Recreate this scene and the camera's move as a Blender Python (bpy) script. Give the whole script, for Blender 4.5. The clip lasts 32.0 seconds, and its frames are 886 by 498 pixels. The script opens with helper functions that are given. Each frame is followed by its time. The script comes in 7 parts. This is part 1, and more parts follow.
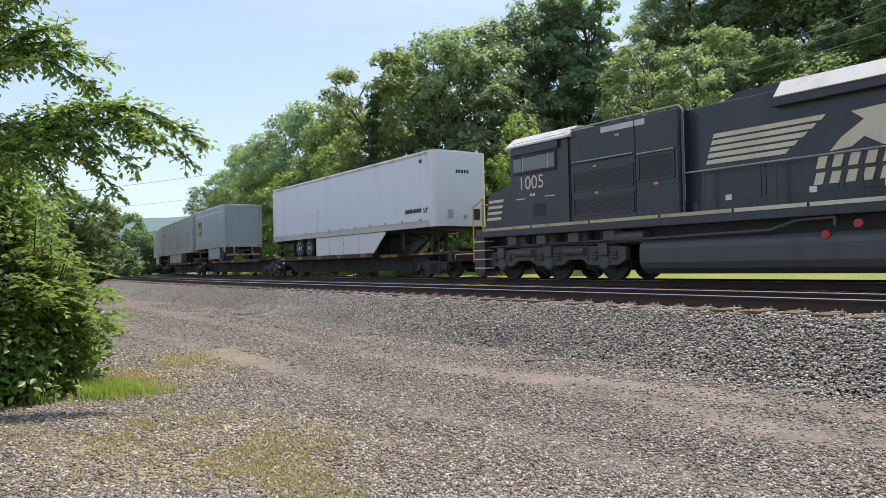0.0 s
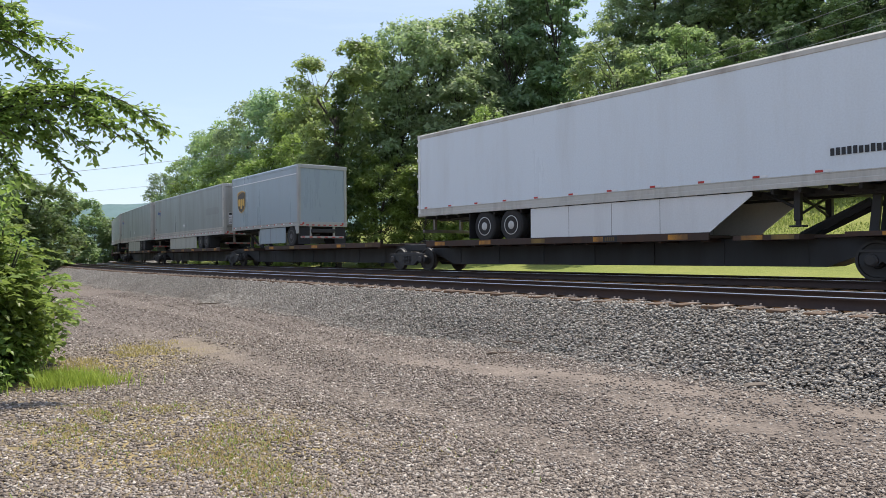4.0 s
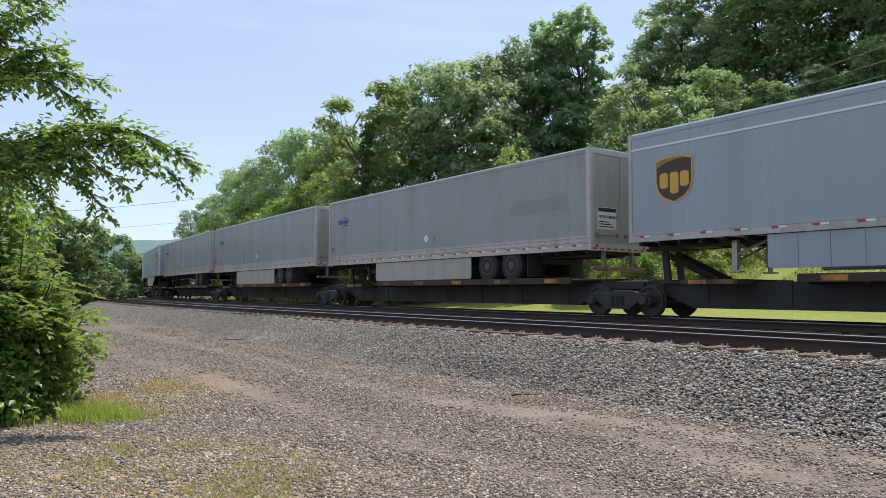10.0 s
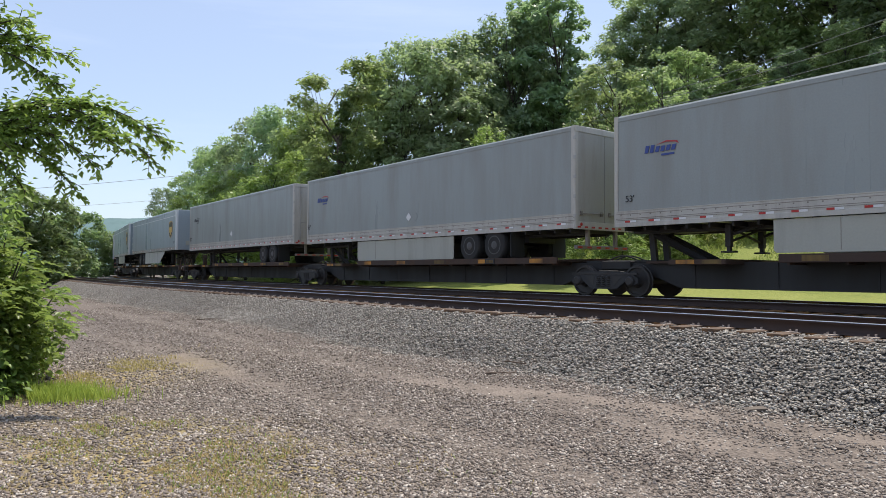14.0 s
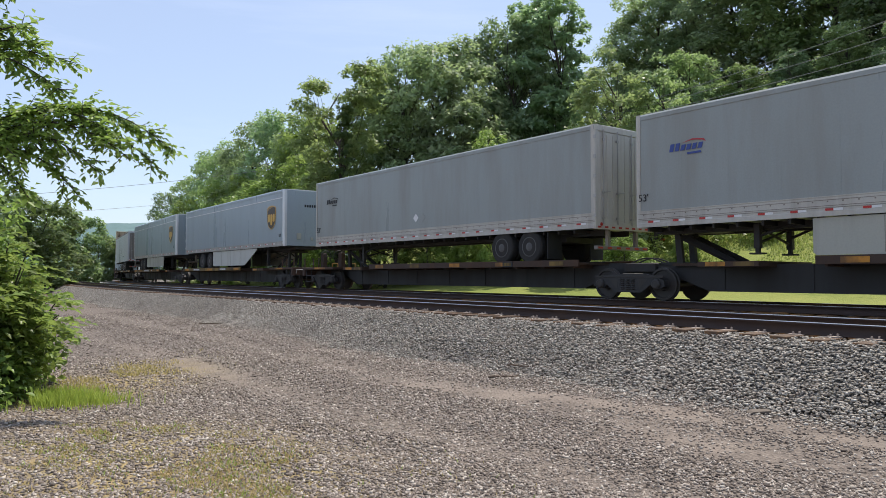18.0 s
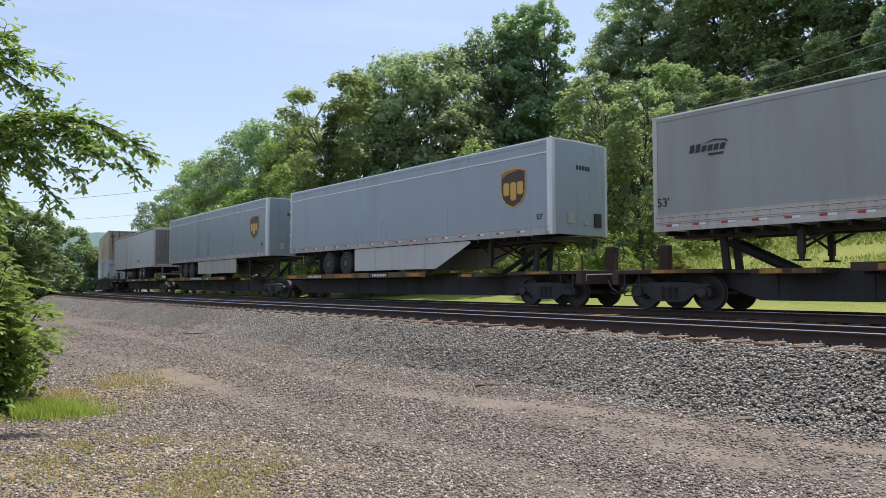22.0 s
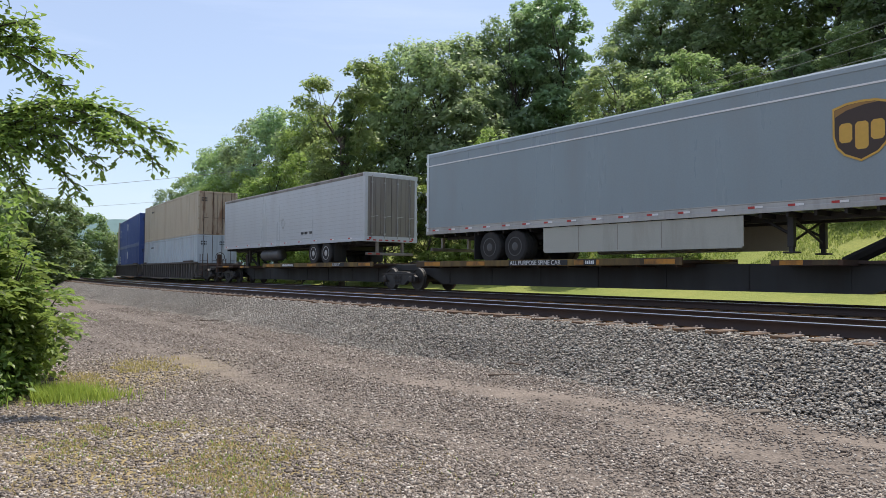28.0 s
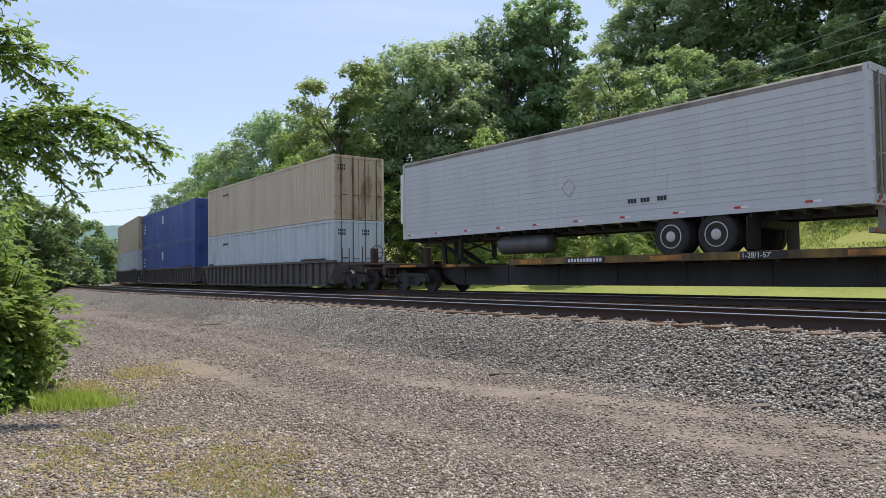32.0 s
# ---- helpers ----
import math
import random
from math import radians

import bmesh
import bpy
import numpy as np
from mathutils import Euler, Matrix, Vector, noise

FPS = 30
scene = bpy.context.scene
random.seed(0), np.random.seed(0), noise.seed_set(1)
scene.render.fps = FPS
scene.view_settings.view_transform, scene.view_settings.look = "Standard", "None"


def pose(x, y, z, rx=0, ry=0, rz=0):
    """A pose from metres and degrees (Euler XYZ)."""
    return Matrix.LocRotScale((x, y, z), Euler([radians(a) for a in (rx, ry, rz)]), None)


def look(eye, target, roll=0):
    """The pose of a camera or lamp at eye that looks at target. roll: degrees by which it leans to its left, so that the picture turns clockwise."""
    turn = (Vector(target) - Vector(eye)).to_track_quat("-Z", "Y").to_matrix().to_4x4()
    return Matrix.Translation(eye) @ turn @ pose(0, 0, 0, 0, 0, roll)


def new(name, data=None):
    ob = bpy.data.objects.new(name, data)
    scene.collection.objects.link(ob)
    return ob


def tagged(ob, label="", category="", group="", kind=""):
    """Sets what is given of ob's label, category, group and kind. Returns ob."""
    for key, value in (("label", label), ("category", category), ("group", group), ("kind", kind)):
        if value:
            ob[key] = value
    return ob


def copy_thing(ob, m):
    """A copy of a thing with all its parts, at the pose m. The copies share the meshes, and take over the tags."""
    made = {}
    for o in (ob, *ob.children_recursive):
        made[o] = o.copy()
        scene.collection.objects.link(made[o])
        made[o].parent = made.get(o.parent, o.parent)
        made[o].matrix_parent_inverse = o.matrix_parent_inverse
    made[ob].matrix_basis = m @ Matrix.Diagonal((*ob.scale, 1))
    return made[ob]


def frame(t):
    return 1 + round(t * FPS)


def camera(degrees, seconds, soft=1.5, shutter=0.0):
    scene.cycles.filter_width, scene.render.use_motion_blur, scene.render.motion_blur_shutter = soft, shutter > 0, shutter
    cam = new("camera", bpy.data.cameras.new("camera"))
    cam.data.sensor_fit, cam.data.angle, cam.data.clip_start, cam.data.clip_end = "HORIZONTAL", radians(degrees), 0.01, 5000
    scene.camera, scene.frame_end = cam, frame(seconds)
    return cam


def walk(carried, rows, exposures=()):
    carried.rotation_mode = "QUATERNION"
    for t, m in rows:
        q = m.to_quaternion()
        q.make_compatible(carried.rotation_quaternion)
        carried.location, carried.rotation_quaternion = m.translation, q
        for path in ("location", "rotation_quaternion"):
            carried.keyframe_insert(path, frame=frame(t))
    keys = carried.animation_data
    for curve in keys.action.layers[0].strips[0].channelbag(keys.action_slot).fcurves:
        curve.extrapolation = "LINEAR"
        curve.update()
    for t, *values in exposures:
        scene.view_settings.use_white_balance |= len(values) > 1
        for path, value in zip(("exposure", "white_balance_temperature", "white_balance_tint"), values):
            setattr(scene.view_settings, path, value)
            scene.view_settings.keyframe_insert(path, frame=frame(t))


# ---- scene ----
cam = camera(64.00, 32.0, soft=0.8)
EYE = 1.6
PATH = [
    (0, pose(0, 0, EYE, 91.09, 1.36, 0.49)),
    (0.5, pose(0, 0, EYE, 91.04, 0.83, 0.29)),
    (1, pose(0, 0, EYE, 91.01, 1.35, 0.23)),
    (1.5, pose(0, 0, EYE, 90.77, 0.86, -0.02)),
    (2, pose(0, 0, EYE, 90.55, 0.93, -0.22)),
    (2.5, pose(0, 0, EYE, 90.48, 1.17, -0.35)),
    (3, pose(0, 0, EYE, 90.51, 1.29, -0.20)),
    (3.5, pose(0, 0, EYE, 90.45, 0.93, -1.16)),
    (5.5, pose(0, 0, EYE, 90.35, 0.07, -4.09)),
    (6, pose(0, 0, EYE, 92.21, -0.02, -2.45)),
    (6.5, pose(0, 0, EYE, 92.99, 0.49, -0.68)),
    (7, pose(0, 0, EYE, 93.56, 0.81, -0.45)),
    (7.5, pose(0, 0, EYE, 93.91, -0.27, -1.95)),
    (8, pose(0, 0, EYE, 93.69, -0.33, -1.38)),
    (8.5, pose(0, 0, EYE, 93.20, -0.13, -0.37)),
    (9, pose(0, 0, EYE, 93.26, -0.49, -0.40)),
    (9.5, pose(0, 0, EYE, 93.52, -0.30, -0.65)),
    (10, pose(0, 0, EYE, 93.55, -0.19, -0.38)),
    (10.5, pose(0, 0, EYE, 93.54, -0.58, -0.32)),
    (11, pose(0, 0, EYE, 93.52, -1.10, -0.26)),
    (11.5, pose(0, 0, EYE, 93.38, -1.17, -0.04)),
    (12, pose(0, 0, EYE, 92.82, -1.60, -0.07)),
    (12.5, pose(0, 0, EYE, 92.33, -1.23, -0.70)),
    (13, pose(0, 0, EYE, 92.12, -0.38, -1.86)),
    (13.5, pose(0, 0, EYE, 91.92, -0.23, -2.01)),
    (14, pose(0, 0, EYE, 91.91, -0.31, -2.34)),
    (14.5, pose(0, 0, EYE, 91.92, -0.16, -2.35)),
    (16.5, pose(0, 0, EYE, 92.00, -0.13, -2.20)),
    (17, pose(0, 0, EYE, 92.12, -0.19, -2.08)),
    (17.5, pose(0, 0, EYE, 92.18, -0.07, -2.08)),
    (18, pose(0, 0, EYE, 92.19, -0.08, -2.17)),
    (18.5, pose(0, 0, EYE, 92.33, -0.23, -2.36)),
    (19, pose(0, 0, EYE, 92.51, -0.18, -2.61)),
    (19.5, pose(0, 0, EYE, 92.47, 0.13, -2.94)),
    (20, pose(0, 0, EYE, 92.51, 0.13, -3.34)),
    (20.5, pose(0, 0, EYE, 92.56, -0.14, -3.26)),
    (21, pose(0, 0, EYE, 92.59, 0.02, -3.58)),
    (21.5, pose(0, 0, EYE, 92.78, 0.00, -3.44)),
    (22, pose(0, 0, EYE, 92.90, 0.11, -3.29)),
    (22.5, pose(0, 0, EYE, 92.90, -0.13, -3.02)),
    (23, pose(0, 0, EYE, 92.85, 0.05, -2.58)),
    (23.5, pose(0, 0, EYE, 92.67, 0.25, -2.53)),
    (24, pose(0, 0, EYE, 92.45, 0.22, -2.51)),
    (24.5, pose(0, 0, EYE, 92.29, 0.24, -2.43)),
    (25, pose(0, 0, EYE, 92.22, 0.22, -2.45)),
    (25.5, pose(0, 0, EYE, 92.22, 0.16, -2.42)),
    (27.5, pose(0, 0, EYE, 92.10, -0.29, -2.05)),
    (28, pose(0, 0, EYE, 92.04, -0.42, -2.11)),
    (28.5, pose(0, 0, EYE, 92.05, -0.11, -2.14)),
    (29, pose(0, 0, EYE, 92.02, 0.05, -2.13)),
    (29.5, pose(0, 0, EYE, 92.07, 0.08, -2.07)),
    (30, pose(0, 0, EYE, 92.08, 0.25, -2.02)),
    (30.5, pose(0, 0, EYE, 92.07, 0.27, -2.11)),
    (31, pose(0, 0, EYE, 92.07, 0.26, -2.12)),
    (31.5, pose(0, 0, EYE, 92.08, 0.48, -2.19)),
    (32, pose(0, 0, EYE, 92.07, 0.61, -2.23)),
]
# the camera dims its picture a little once the dark locomotive has gone
walk(cam, PATH, [(0, 0.36), (3, 0.32), (7, 0.26), (13, 0.22), (20, 0.21), (32, 0.2)])

# how far the train has rolled, in metres, every half second
ROLL = np.array([
    -135.67, -133.5, -131.34, -129.15, -126.96, -124.76, -122.57, -120.4, -118.23, -116.05, -113.88, -111.71, -109.54,
    -107.36, -105.17, -102.96, -100.75, -98.54, -96.31, -94.09, -91.85, -89.62, -87.4, -85.19, -82.97, -80.75,
    -78.51, -76.26, -74, -71.74, -69.49, -67.23, -64.97, -62.71, -60.43, -58.15, -55.85, -53.55, -51.25,
    -48.96, -46.66, -44.35, -42.05, -39.73, -37.4, -35.07, -32.74, -30.39, -28.06, -25.74, -23.42, -21.08,
    -18.73, -16.37, -14.02, -11.68, -9.35, -7.03, -4.7, -2.35, 0, 2.39, 4.8, 7.2, 9.59])

# ---- the line of the railway: x, y and heading by the distance s along it; lat is metres towards the camera's side ----
S = np.arange(-420, 120, 0.5)
_bend = np.clip(1 / 856 - 6.18e-5 * S, 0.0, 0.0083)
_head = np.concatenate([[0], np.cumsum((_bend[1:] + _bend[:-1]) * 0.25)])
_head += -0.9474 - np.interp(0, S, _head)
_px = np.concatenate([[0], np.cumsum((np.cos(_head)[1:] + np.cos(_head)[:-1]) * 0.25)])
_py = np.concatenate([[0], np.cumsum((np.sin(_head)[1:] + np.sin(_head)[:-1]) * 0.25)])
_px -= np.interp(0, S, _px)
_py += 28.15 - np.interp(0, S, _py)
NEAR = 5.76


def rail_z(s):
    return EYE - 0.607 - 0.00117 * np.clip(s, -160, 40)


def on_line(s, lat=0.0, z=0.0):
    """A place by the line, z above the top of the rails."""
    h = np.interp(s, S, _head)
    return (np.interp(s, S, _px) + lat * np.sin(h), np.interp(s, S, _py) - lat * np.cos(h), rail_z(s) + z)


def to_line(x, y):
    """s and lat of places."""
    x, y = np.asarray(x, float), np.asarray(y, float)
    k = np.zeros(x.shape, int)
    for i in range(0, x.size, 4000):
        fx, fy = x.ravel()[i:i + 4000, None], y.ravel()[i:i + 4000, None]
        k.ravel()[i:i + 4000] = np.argmin((fx - _px[None]) ** 2 + (fy - _py[None]) ** 2, 1)
    dx, dy = x - _px[k], y - _py[k]
    return S[k] + dx * np.cos(_head[k]) + dy * np.sin(_head[k]), dx * np.sin(_head[k]) - dy * np.cos(_head[k])

# ---- world, sun ----
SUN_AZ, SUN_EL = 42.0, 67.0
world = bpy.data.worlds.new("world")
scene.world = world
world.use_nodes = True
_n, _l = world.node_tree.nodes, world.node_tree.links
_sky = _n.new("ShaderNodeTexSky")
_sky.sky_type = "NISHITA"
_sky.sun_disc = False
_sky.sun_elevation, _sky.sun_rotation = radians(SUN_EL), radians(SUN_AZ)
_sky.air_density, _sky.dust_density, _sky.ozone_density = 1.0, 0.9, 2.0
# pale summer haze over the clear sky, with faint streaks of high cloud
_tc, _mp, _ns = _n.new("ShaderNodeTexCoord"), _n.new("ShaderNodeMapping"), _n.new("ShaderNodeTexNoise")
_l.new(_tc.outputs["Generated"], _mp.inputs[0])
_mp.inputs["Rotation"].default_value, _mp.inputs["Scale"].default_value = (0.1, 0.25, 0.4), (0.9, 2.0, 9.0)
_l.new(_mp.outputs[0], _ns.inputs["Vector"])
_ns.inputs["Scale"].default_value, _ns.inputs["Detail"].default_value, _ns.inputs["Roughness"].default_value = 1.6, 7.0, 0.6
_st = _n.new("ShaderNodeMapRange")
_l.new(_ns.outputs[0], _st.inputs[0])
_st.inputs[1].default_value, _st.inputs[2].default_value, _st.inputs[3].default_value, _st.inputs[4].default_value = 0.45, 0.8, 0.34, 0.6
_mx = _n.new("ShaderNodeMix")
_mx.data_type = "RGBA"
_l.new(_st.outputs[0], _mx.inputs[0])
_l.new(_sky.outputs[0], _mx.inputs[6])
_mx.inputs[7].default_value = (5.4, 6.05, 7.8, 1)
_l.new(_mx.outputs[2], _n["Background"].inputs[0])
_n["Background"].inputs[1].default_value = 0.14
sun = new("sun", bpy.data.lights.new("sun", "SUN"))
sun.data.energy, sun.data.angle, sun.data.color = 4.5, radians(0.6), (1.0, 0.93, 0.82)
sun.matrix_world = look((0, 0, 0), (-math.sin(radians(SUN_AZ)) * math.cos(radians(SUN_EL)), -math.cos(radians(SUN_AZ)) * math.cos(radians(SUN_EL)), -math.sin(radians(SUN_EL))))

# ---- materials ----
def rgb(h):
    """A linear colour from a hex code."""
    c = [int(h[i:i + 2], 16) / 255 for i in (0, 2, 4)]
    return tuple(x / 12.92 if x < 0.04045 else ((x + 0.055) / 1.055) ** 2.4 for x in c)


def nodes_of(name):
    m = bpy.data.materials.new(name)
    m.use_nodes = True
    return m, m.node_tree.nodes, m.node_tree.links, m.node_tree.nodes["Principled BSDF"]


def mixed(n, l, fac, a, b, kind="MIX"):
    x = n.new("ShaderNodeMix")
    x.data_type, x.blend_type = "RGBA", kind
    for i, v in ((0, fac), (6, a), (7, b)):
        if hasattr(v, "is_linked"):
            l.new(v, x.inputs[i])
        elif i:
            x.inputs[i].default_value = (*v[:3], 1)
        else:
            x.inputs[i].default_value = v
    return x.outputs[2]


def noise_out(n, l, scale, detail=4.0, rough=0.6, space="Object", stretch=(1, 1, 1)):
    tc, mp, t = n.new("ShaderNodeTexCoord"), n.new("ShaderNodeMapping"), n.new("ShaderNodeTexNoise")
    l.new(tc.outputs[space], mp.inputs[0])
    mp.inputs["Scale"].default_value = stretch
    l.new(mp.outputs[0], t.inputs["Vector"])
    t.inputs["Scale"].default_value, t.inputs["Detail"].default_value, t.inputs["Roughness"].default_value = scale, detail, rough
    return t.outputs[0]


def ramp(n, l, src, a, b, ca=0.0, cb=1.0):
    r = n.new("ShaderNodeMapRange")
    l.new(src, r.inputs[0])
    for i, v in enumerate((a, b, ca, cb)):
        r.inputs[i + 1].default_value = v
    return r.outputs[0]


def relief(n, l, bsdf, height, strength=0.3, dist=0.02):
    b = n.new("ShaderNodeBump")
    b.inputs["Strength"].default_value, b.inputs["Distance"].default_value = strength, dist
    l.new(height, b.inputs["Height"])
    l.new(b.outputs[0], bsdf.inputs["Normal"])


def paint(name, col, dirt=(0.05, 0.045, 0.04), amount=0.35, rough=0.5, metal=0.0, grain=6.0, streak=(1, 1, 0.15), bump=0.08, low=0.5, high=0.75, wave=0.0):
    """Painted or bare metal with grime in streaks and fine grain."""
    m, n, l, b = nodes_of(name)
    big = noise_out(n, l, 1.3, 5, 0.65, stretch=streak)
    fine = noise_out(n, l, grain * 4, 3, 0.6)
    c = mixed(n, l, ramp(n, l, big, low, high, 0, amount), col, dirt)
    c = mixed(n, l, ramp(n, l, fine, 0.35, 0.7, 0, 0.18), c, tuple(x * 0.6 for x in col))
    l.new(c, b.inputs["Base Color"])
    l.new(ramp(n, l, big, 0.3, 0.8, rough - 0.08, min(1, rough + 0.2)), b.inputs["Roughness"])
    b.inputs["Metallic"].default_value = metal
    if wave:
        w = n.new("ShaderNodeBump")
        w.inputs["Strength"].default_value, w.inputs["Distance"].default_value = wave, 0.03
        l.new(noise_out(n, l, 1.0, 2, 0.5, stretch=(1.7, 1, 0.13)), w.inputs["Height"])
        x = n.new("ShaderNodeBump")
        x.inputs["Strength"].default_value, x.inputs["Distance"].default_value = bump, 0.004
        l.new(fine, x.inputs["Height"])
        l.new(w.outputs[0], x.inputs["Normal"])
        l.new(x.outputs[0], b.inputs["Normal"])
    else:
        relief(n, l, b, fine, bump, 0.004)
    return m


def plain(name, col, rough=0.6, metal=0.0):
    m, n, l, b = nodes_of(name)
    f = noise_out(n, l, 14, 3)
    l.new(mixed(n, l, ramp(n, l, f, 0.3, 0.7, 0, 0.3), col, tuple(x * 0.7 for x in col)), b.inputs["Base Color"])
    b.inputs["Roughness"].default_value, b.inputs["Metallic"].default_value = rough, metal
    return m


def leafy(name, dark, light, through_=0.58, gloss=0.42):
    """Leaves: each one its own shade, light passing through them."""
    m, n, l, b = nodes_of(name)
    g, o = n.new("ShaderNodeNewGeometry"), n.new("ShaderNodeObjectInfo")
    c = mixed(n, l, g.outputs["Random Per Island"], dark, light)
    patch = noise_out(n, l, 0.35, 2, 0.5)
    c = mixed(n, l, ramp(n, l, patch, 0.35, 0.7, 0.0, 0.5), c, tuple(0.5 * (a + d) for a, d in zip(light, (0.15, 0.21, 0.05))))
    h = n.new("ShaderNodeHueSaturation")
    l.new(c, h.inputs["Color"])
    l.new(ramp(n, l, o.outputs["Random"], 0, 1, 0.8, 1.25), h.inputs["Value"])
    l.new(ramp(n, l, o.outputs["Random"], 0, 1, 0.485, 0.51), h.inputs["Hue"])
    l.new(h.outputs[0], b.inputs["Base Color"])
    b.inputs["Roughness"].default_value, b.inputs["Specular IOR Level"].default_value = gloss, 0.4
    t, mx = n.new("ShaderNodeBsdfTranslucent"), n.new("ShaderNodeMixShader")
    # blue is raised in this tint to paint in a haze veil
    warm = mixed(n, l, 0.4, h.outputs[0], (0.34, 0.46, 0.12))
    l.new(warm, t.inputs[0])
    mx.inputs[0].default_value = through_
    l.new(b.outputs[0], mx.inputs[1])
    l.new(t.outputs[0], mx.inputs[2])
    l.new(mx.outputs[0], n["Material Output"].inputs[0])
    return m


def stone(name, cols, rough=0.85):
    m, n, l, b = nodes_of(name)
    g = n.new("ShaderNodeNewGeometry")
    r = n.new("ShaderNodeValToRGB")
    l.new(g.outputs["Random Per Island"], r.inputs[0])
    r.color_ramp.elements[0].color = (*cols[0], 1)
    r.color_ramp.elements[1].color = (*cols[-1], 1)
    for i, c in enumerate(cols[1:-1]):
        r.color_ramp.elements.new((i + 1) / (len(cols) - 1)).color = (*c, 1)
    f = noise_out(n, l, 30, 3)
    l.new(mixed(n, l, ramp(n, l, f, 0.3, 0.7, 0, 0.4), r.outputs[0], cols[0]), b.inputs["Base Color"])
    b.inputs["Roughness"].default_value = rough
    relief(n, l, b, f, 0.4, 0.01)
    return m


M = {}
M["trailer_grey"] = paint("trailer_grey", (0.305, 0.362, 0.40), (0.27, 0.27, 0.26), 0.3, 0.30, wave=0.35)
M["trailer_slate"] = paint("trailer_slate", (0.245, 0.298, 0.322), (0.23, 0.23, 0.22), 0.3, 0.28, wave=0.3)
M["trailer_dull"] = paint("trailer_dull", (0.292, 0.318, 0.31), (0.22, 0.205, 0.17), 0.5, 0.34, wave=0.5, low=0.45)
M["trailer_white"] = paint("trailer_white", (0.66, 0.705, 0.74), (0.46, 0.44, 0.40), 0.25, 0.33, wave=0.3)
M["reefer_white"] = paint("reefer_white", (0.50, 0.52, 0.535), (0.36, 0.35, 0.33), 0.3, 0.3)
M["rail_alloy"] = paint("rail_alloy", (0.42, 0.41, 0.39), (0.13, 0.11, 0.09), 0.6, 0.45, 0.5)
M["cream_rail"] = paint("cream_rail", (0.50, 0.48, 0.43), (0.16, 0.12, 0.09), 0.6, 0.5)
M["reefer_seam"] = plain("reefer_seam", (0.33, 0.34, 0.35), 0.4)
M["door_steel"] = paint("door_steel", (0.24, 0.215, 0.19), (0.07, 0.05, 0.035), 0.7, 0.5, 0.35)
M["roof_white"] = paint("roof_white", (0.70, 0.70, 0.69), (0.4, 0.38, 0.35), 0.3, 0.4)
M["silver_post"] = paint("silver_post", (0.62, 0.64, 0.65), (0.3, 0.29, 0.27), 0.35, 0.32, 0.4)
M["skirt_pale"] = paint("skirt_pale", (0.52, 0.53, 0.50), (0.3, 0.27, 0.22), 0.4, 0.4, wave=0.3)
M["door_beige"] = paint("door_beige", (0.37, 0.36, 0.32), (0.2, 0.16, 0.11), 0.6, 0.45)
M["skirt"] = paint("skirt", (0.41, 0.41, 0.355), (0.2, 0.17, 0.13), 0.5, 0.45)
M["black_steel"] = paint("black_steel", (0.028, 0.027, 0.027), (0.035, 0.026, 0.02), 0.6, 0.65)
M["rust_steel"] = paint("rust_steel", (0.055, 0.032, 0.022), (0.12, 0.06, 0.03), 0.7, 0.75)
M["deck_yellow"] = paint("deck_yellow", (0.22, 0.135, 0.03), (0.05, 0.033, 0.02), 0.95, 0.65, low=0.4, high=0.6)
M["amber"] = paint("amber", (0.50, 0.21, 0.02), (0.09, 0.05, 0.025), 0.85, 0.5, streak=(1.5, 1, 1), low=0.42, high=0.62)
M["ghost"] = paint("ghost", (0.255, 0.27, 0.262), (0.22, 0.205, 0.17), 0.5, 0.36)
M["red_tape"] = plain("red_tape", (0.45, 0.025, 0.02), 0.35)
M["white_tape"] = plain("white_tape", (0.75, 0.75, 0.75), 0.35)
M["tyre"] = paint("tyre", (0.022, 0.022, 0.022), (0.07, 0.06, 0.05), 0.6, 0.85)
M["wheel_rim"] = paint("wheel_rim", (0.55, 0.55, 0.54), (0.15, 0.12, 0.1), 0.5, 0.4, 0.6)
M["wheel_dark"] = paint("wheel_dark", (0.035, 0.031, 0.028), (0.05, 0.032, 0.022), 0.6, 0.6)
M["rim_dull"] = paint("rim_dull", (0.11, 0.11, 0.11), (0.04, 0.035, 0.03), 0.6, 0.5, 0.3)
M["gold"] = plain("gold", (0.62, 0.36, 0.05), 0.35)
M["gold_dark"] = plain("gold_dark", (0.30, 0.155, 0.03), 0.35)
M["brown_mark"] = plain("brown_mark", (0.045, 0.022, 0.012), 0.4)
M["mark_blue"] = plain("mark_blue", (0.03, 0.06, 0.26), 0.4)
M["mark_red"] = plain("mark_red", (0.45, 0.03, 0.04), 0.4)
M["ink"] = plain("ink", (0.015, 0.015, 0.018), 0.5)
M["ink_white"] = plain("ink_white", (0.72, 0.72, 0.70), 0.5)
# black whose blue tint puts the sky's reflection into the base colour
M["loco_black"] = paint("loco_black", (0.026, 0.031, 0.040), (0.085, 0.074, 0.062), 0.55, 0.27, wave=0.25)
M["loco_white"] = paint("loco_white", (0.66, 0.59, 0.43), (0.3, 0.26, 0.2), 0.5, 0.45)
M["loco_sill"] = paint("loco_sill", (0.52, 0.42, 0.24), (0.16, 0.10, 0.06), 0.7, 0.5)
# light grey of the roofs, with the sunlight on them put into the tone
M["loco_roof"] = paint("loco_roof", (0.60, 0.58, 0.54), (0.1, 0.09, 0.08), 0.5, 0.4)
M["loco_truck"] = paint("loco_truck", (0.10, 0.092, 0.082), (0.05, 0.042, 0.036), 0.6, 0.7)
M["loco_grille"] = paint("loco_grille", (0.055, 0.046, 0.04), (0.05, 0.04, 0.035), 0.6, 0.7)
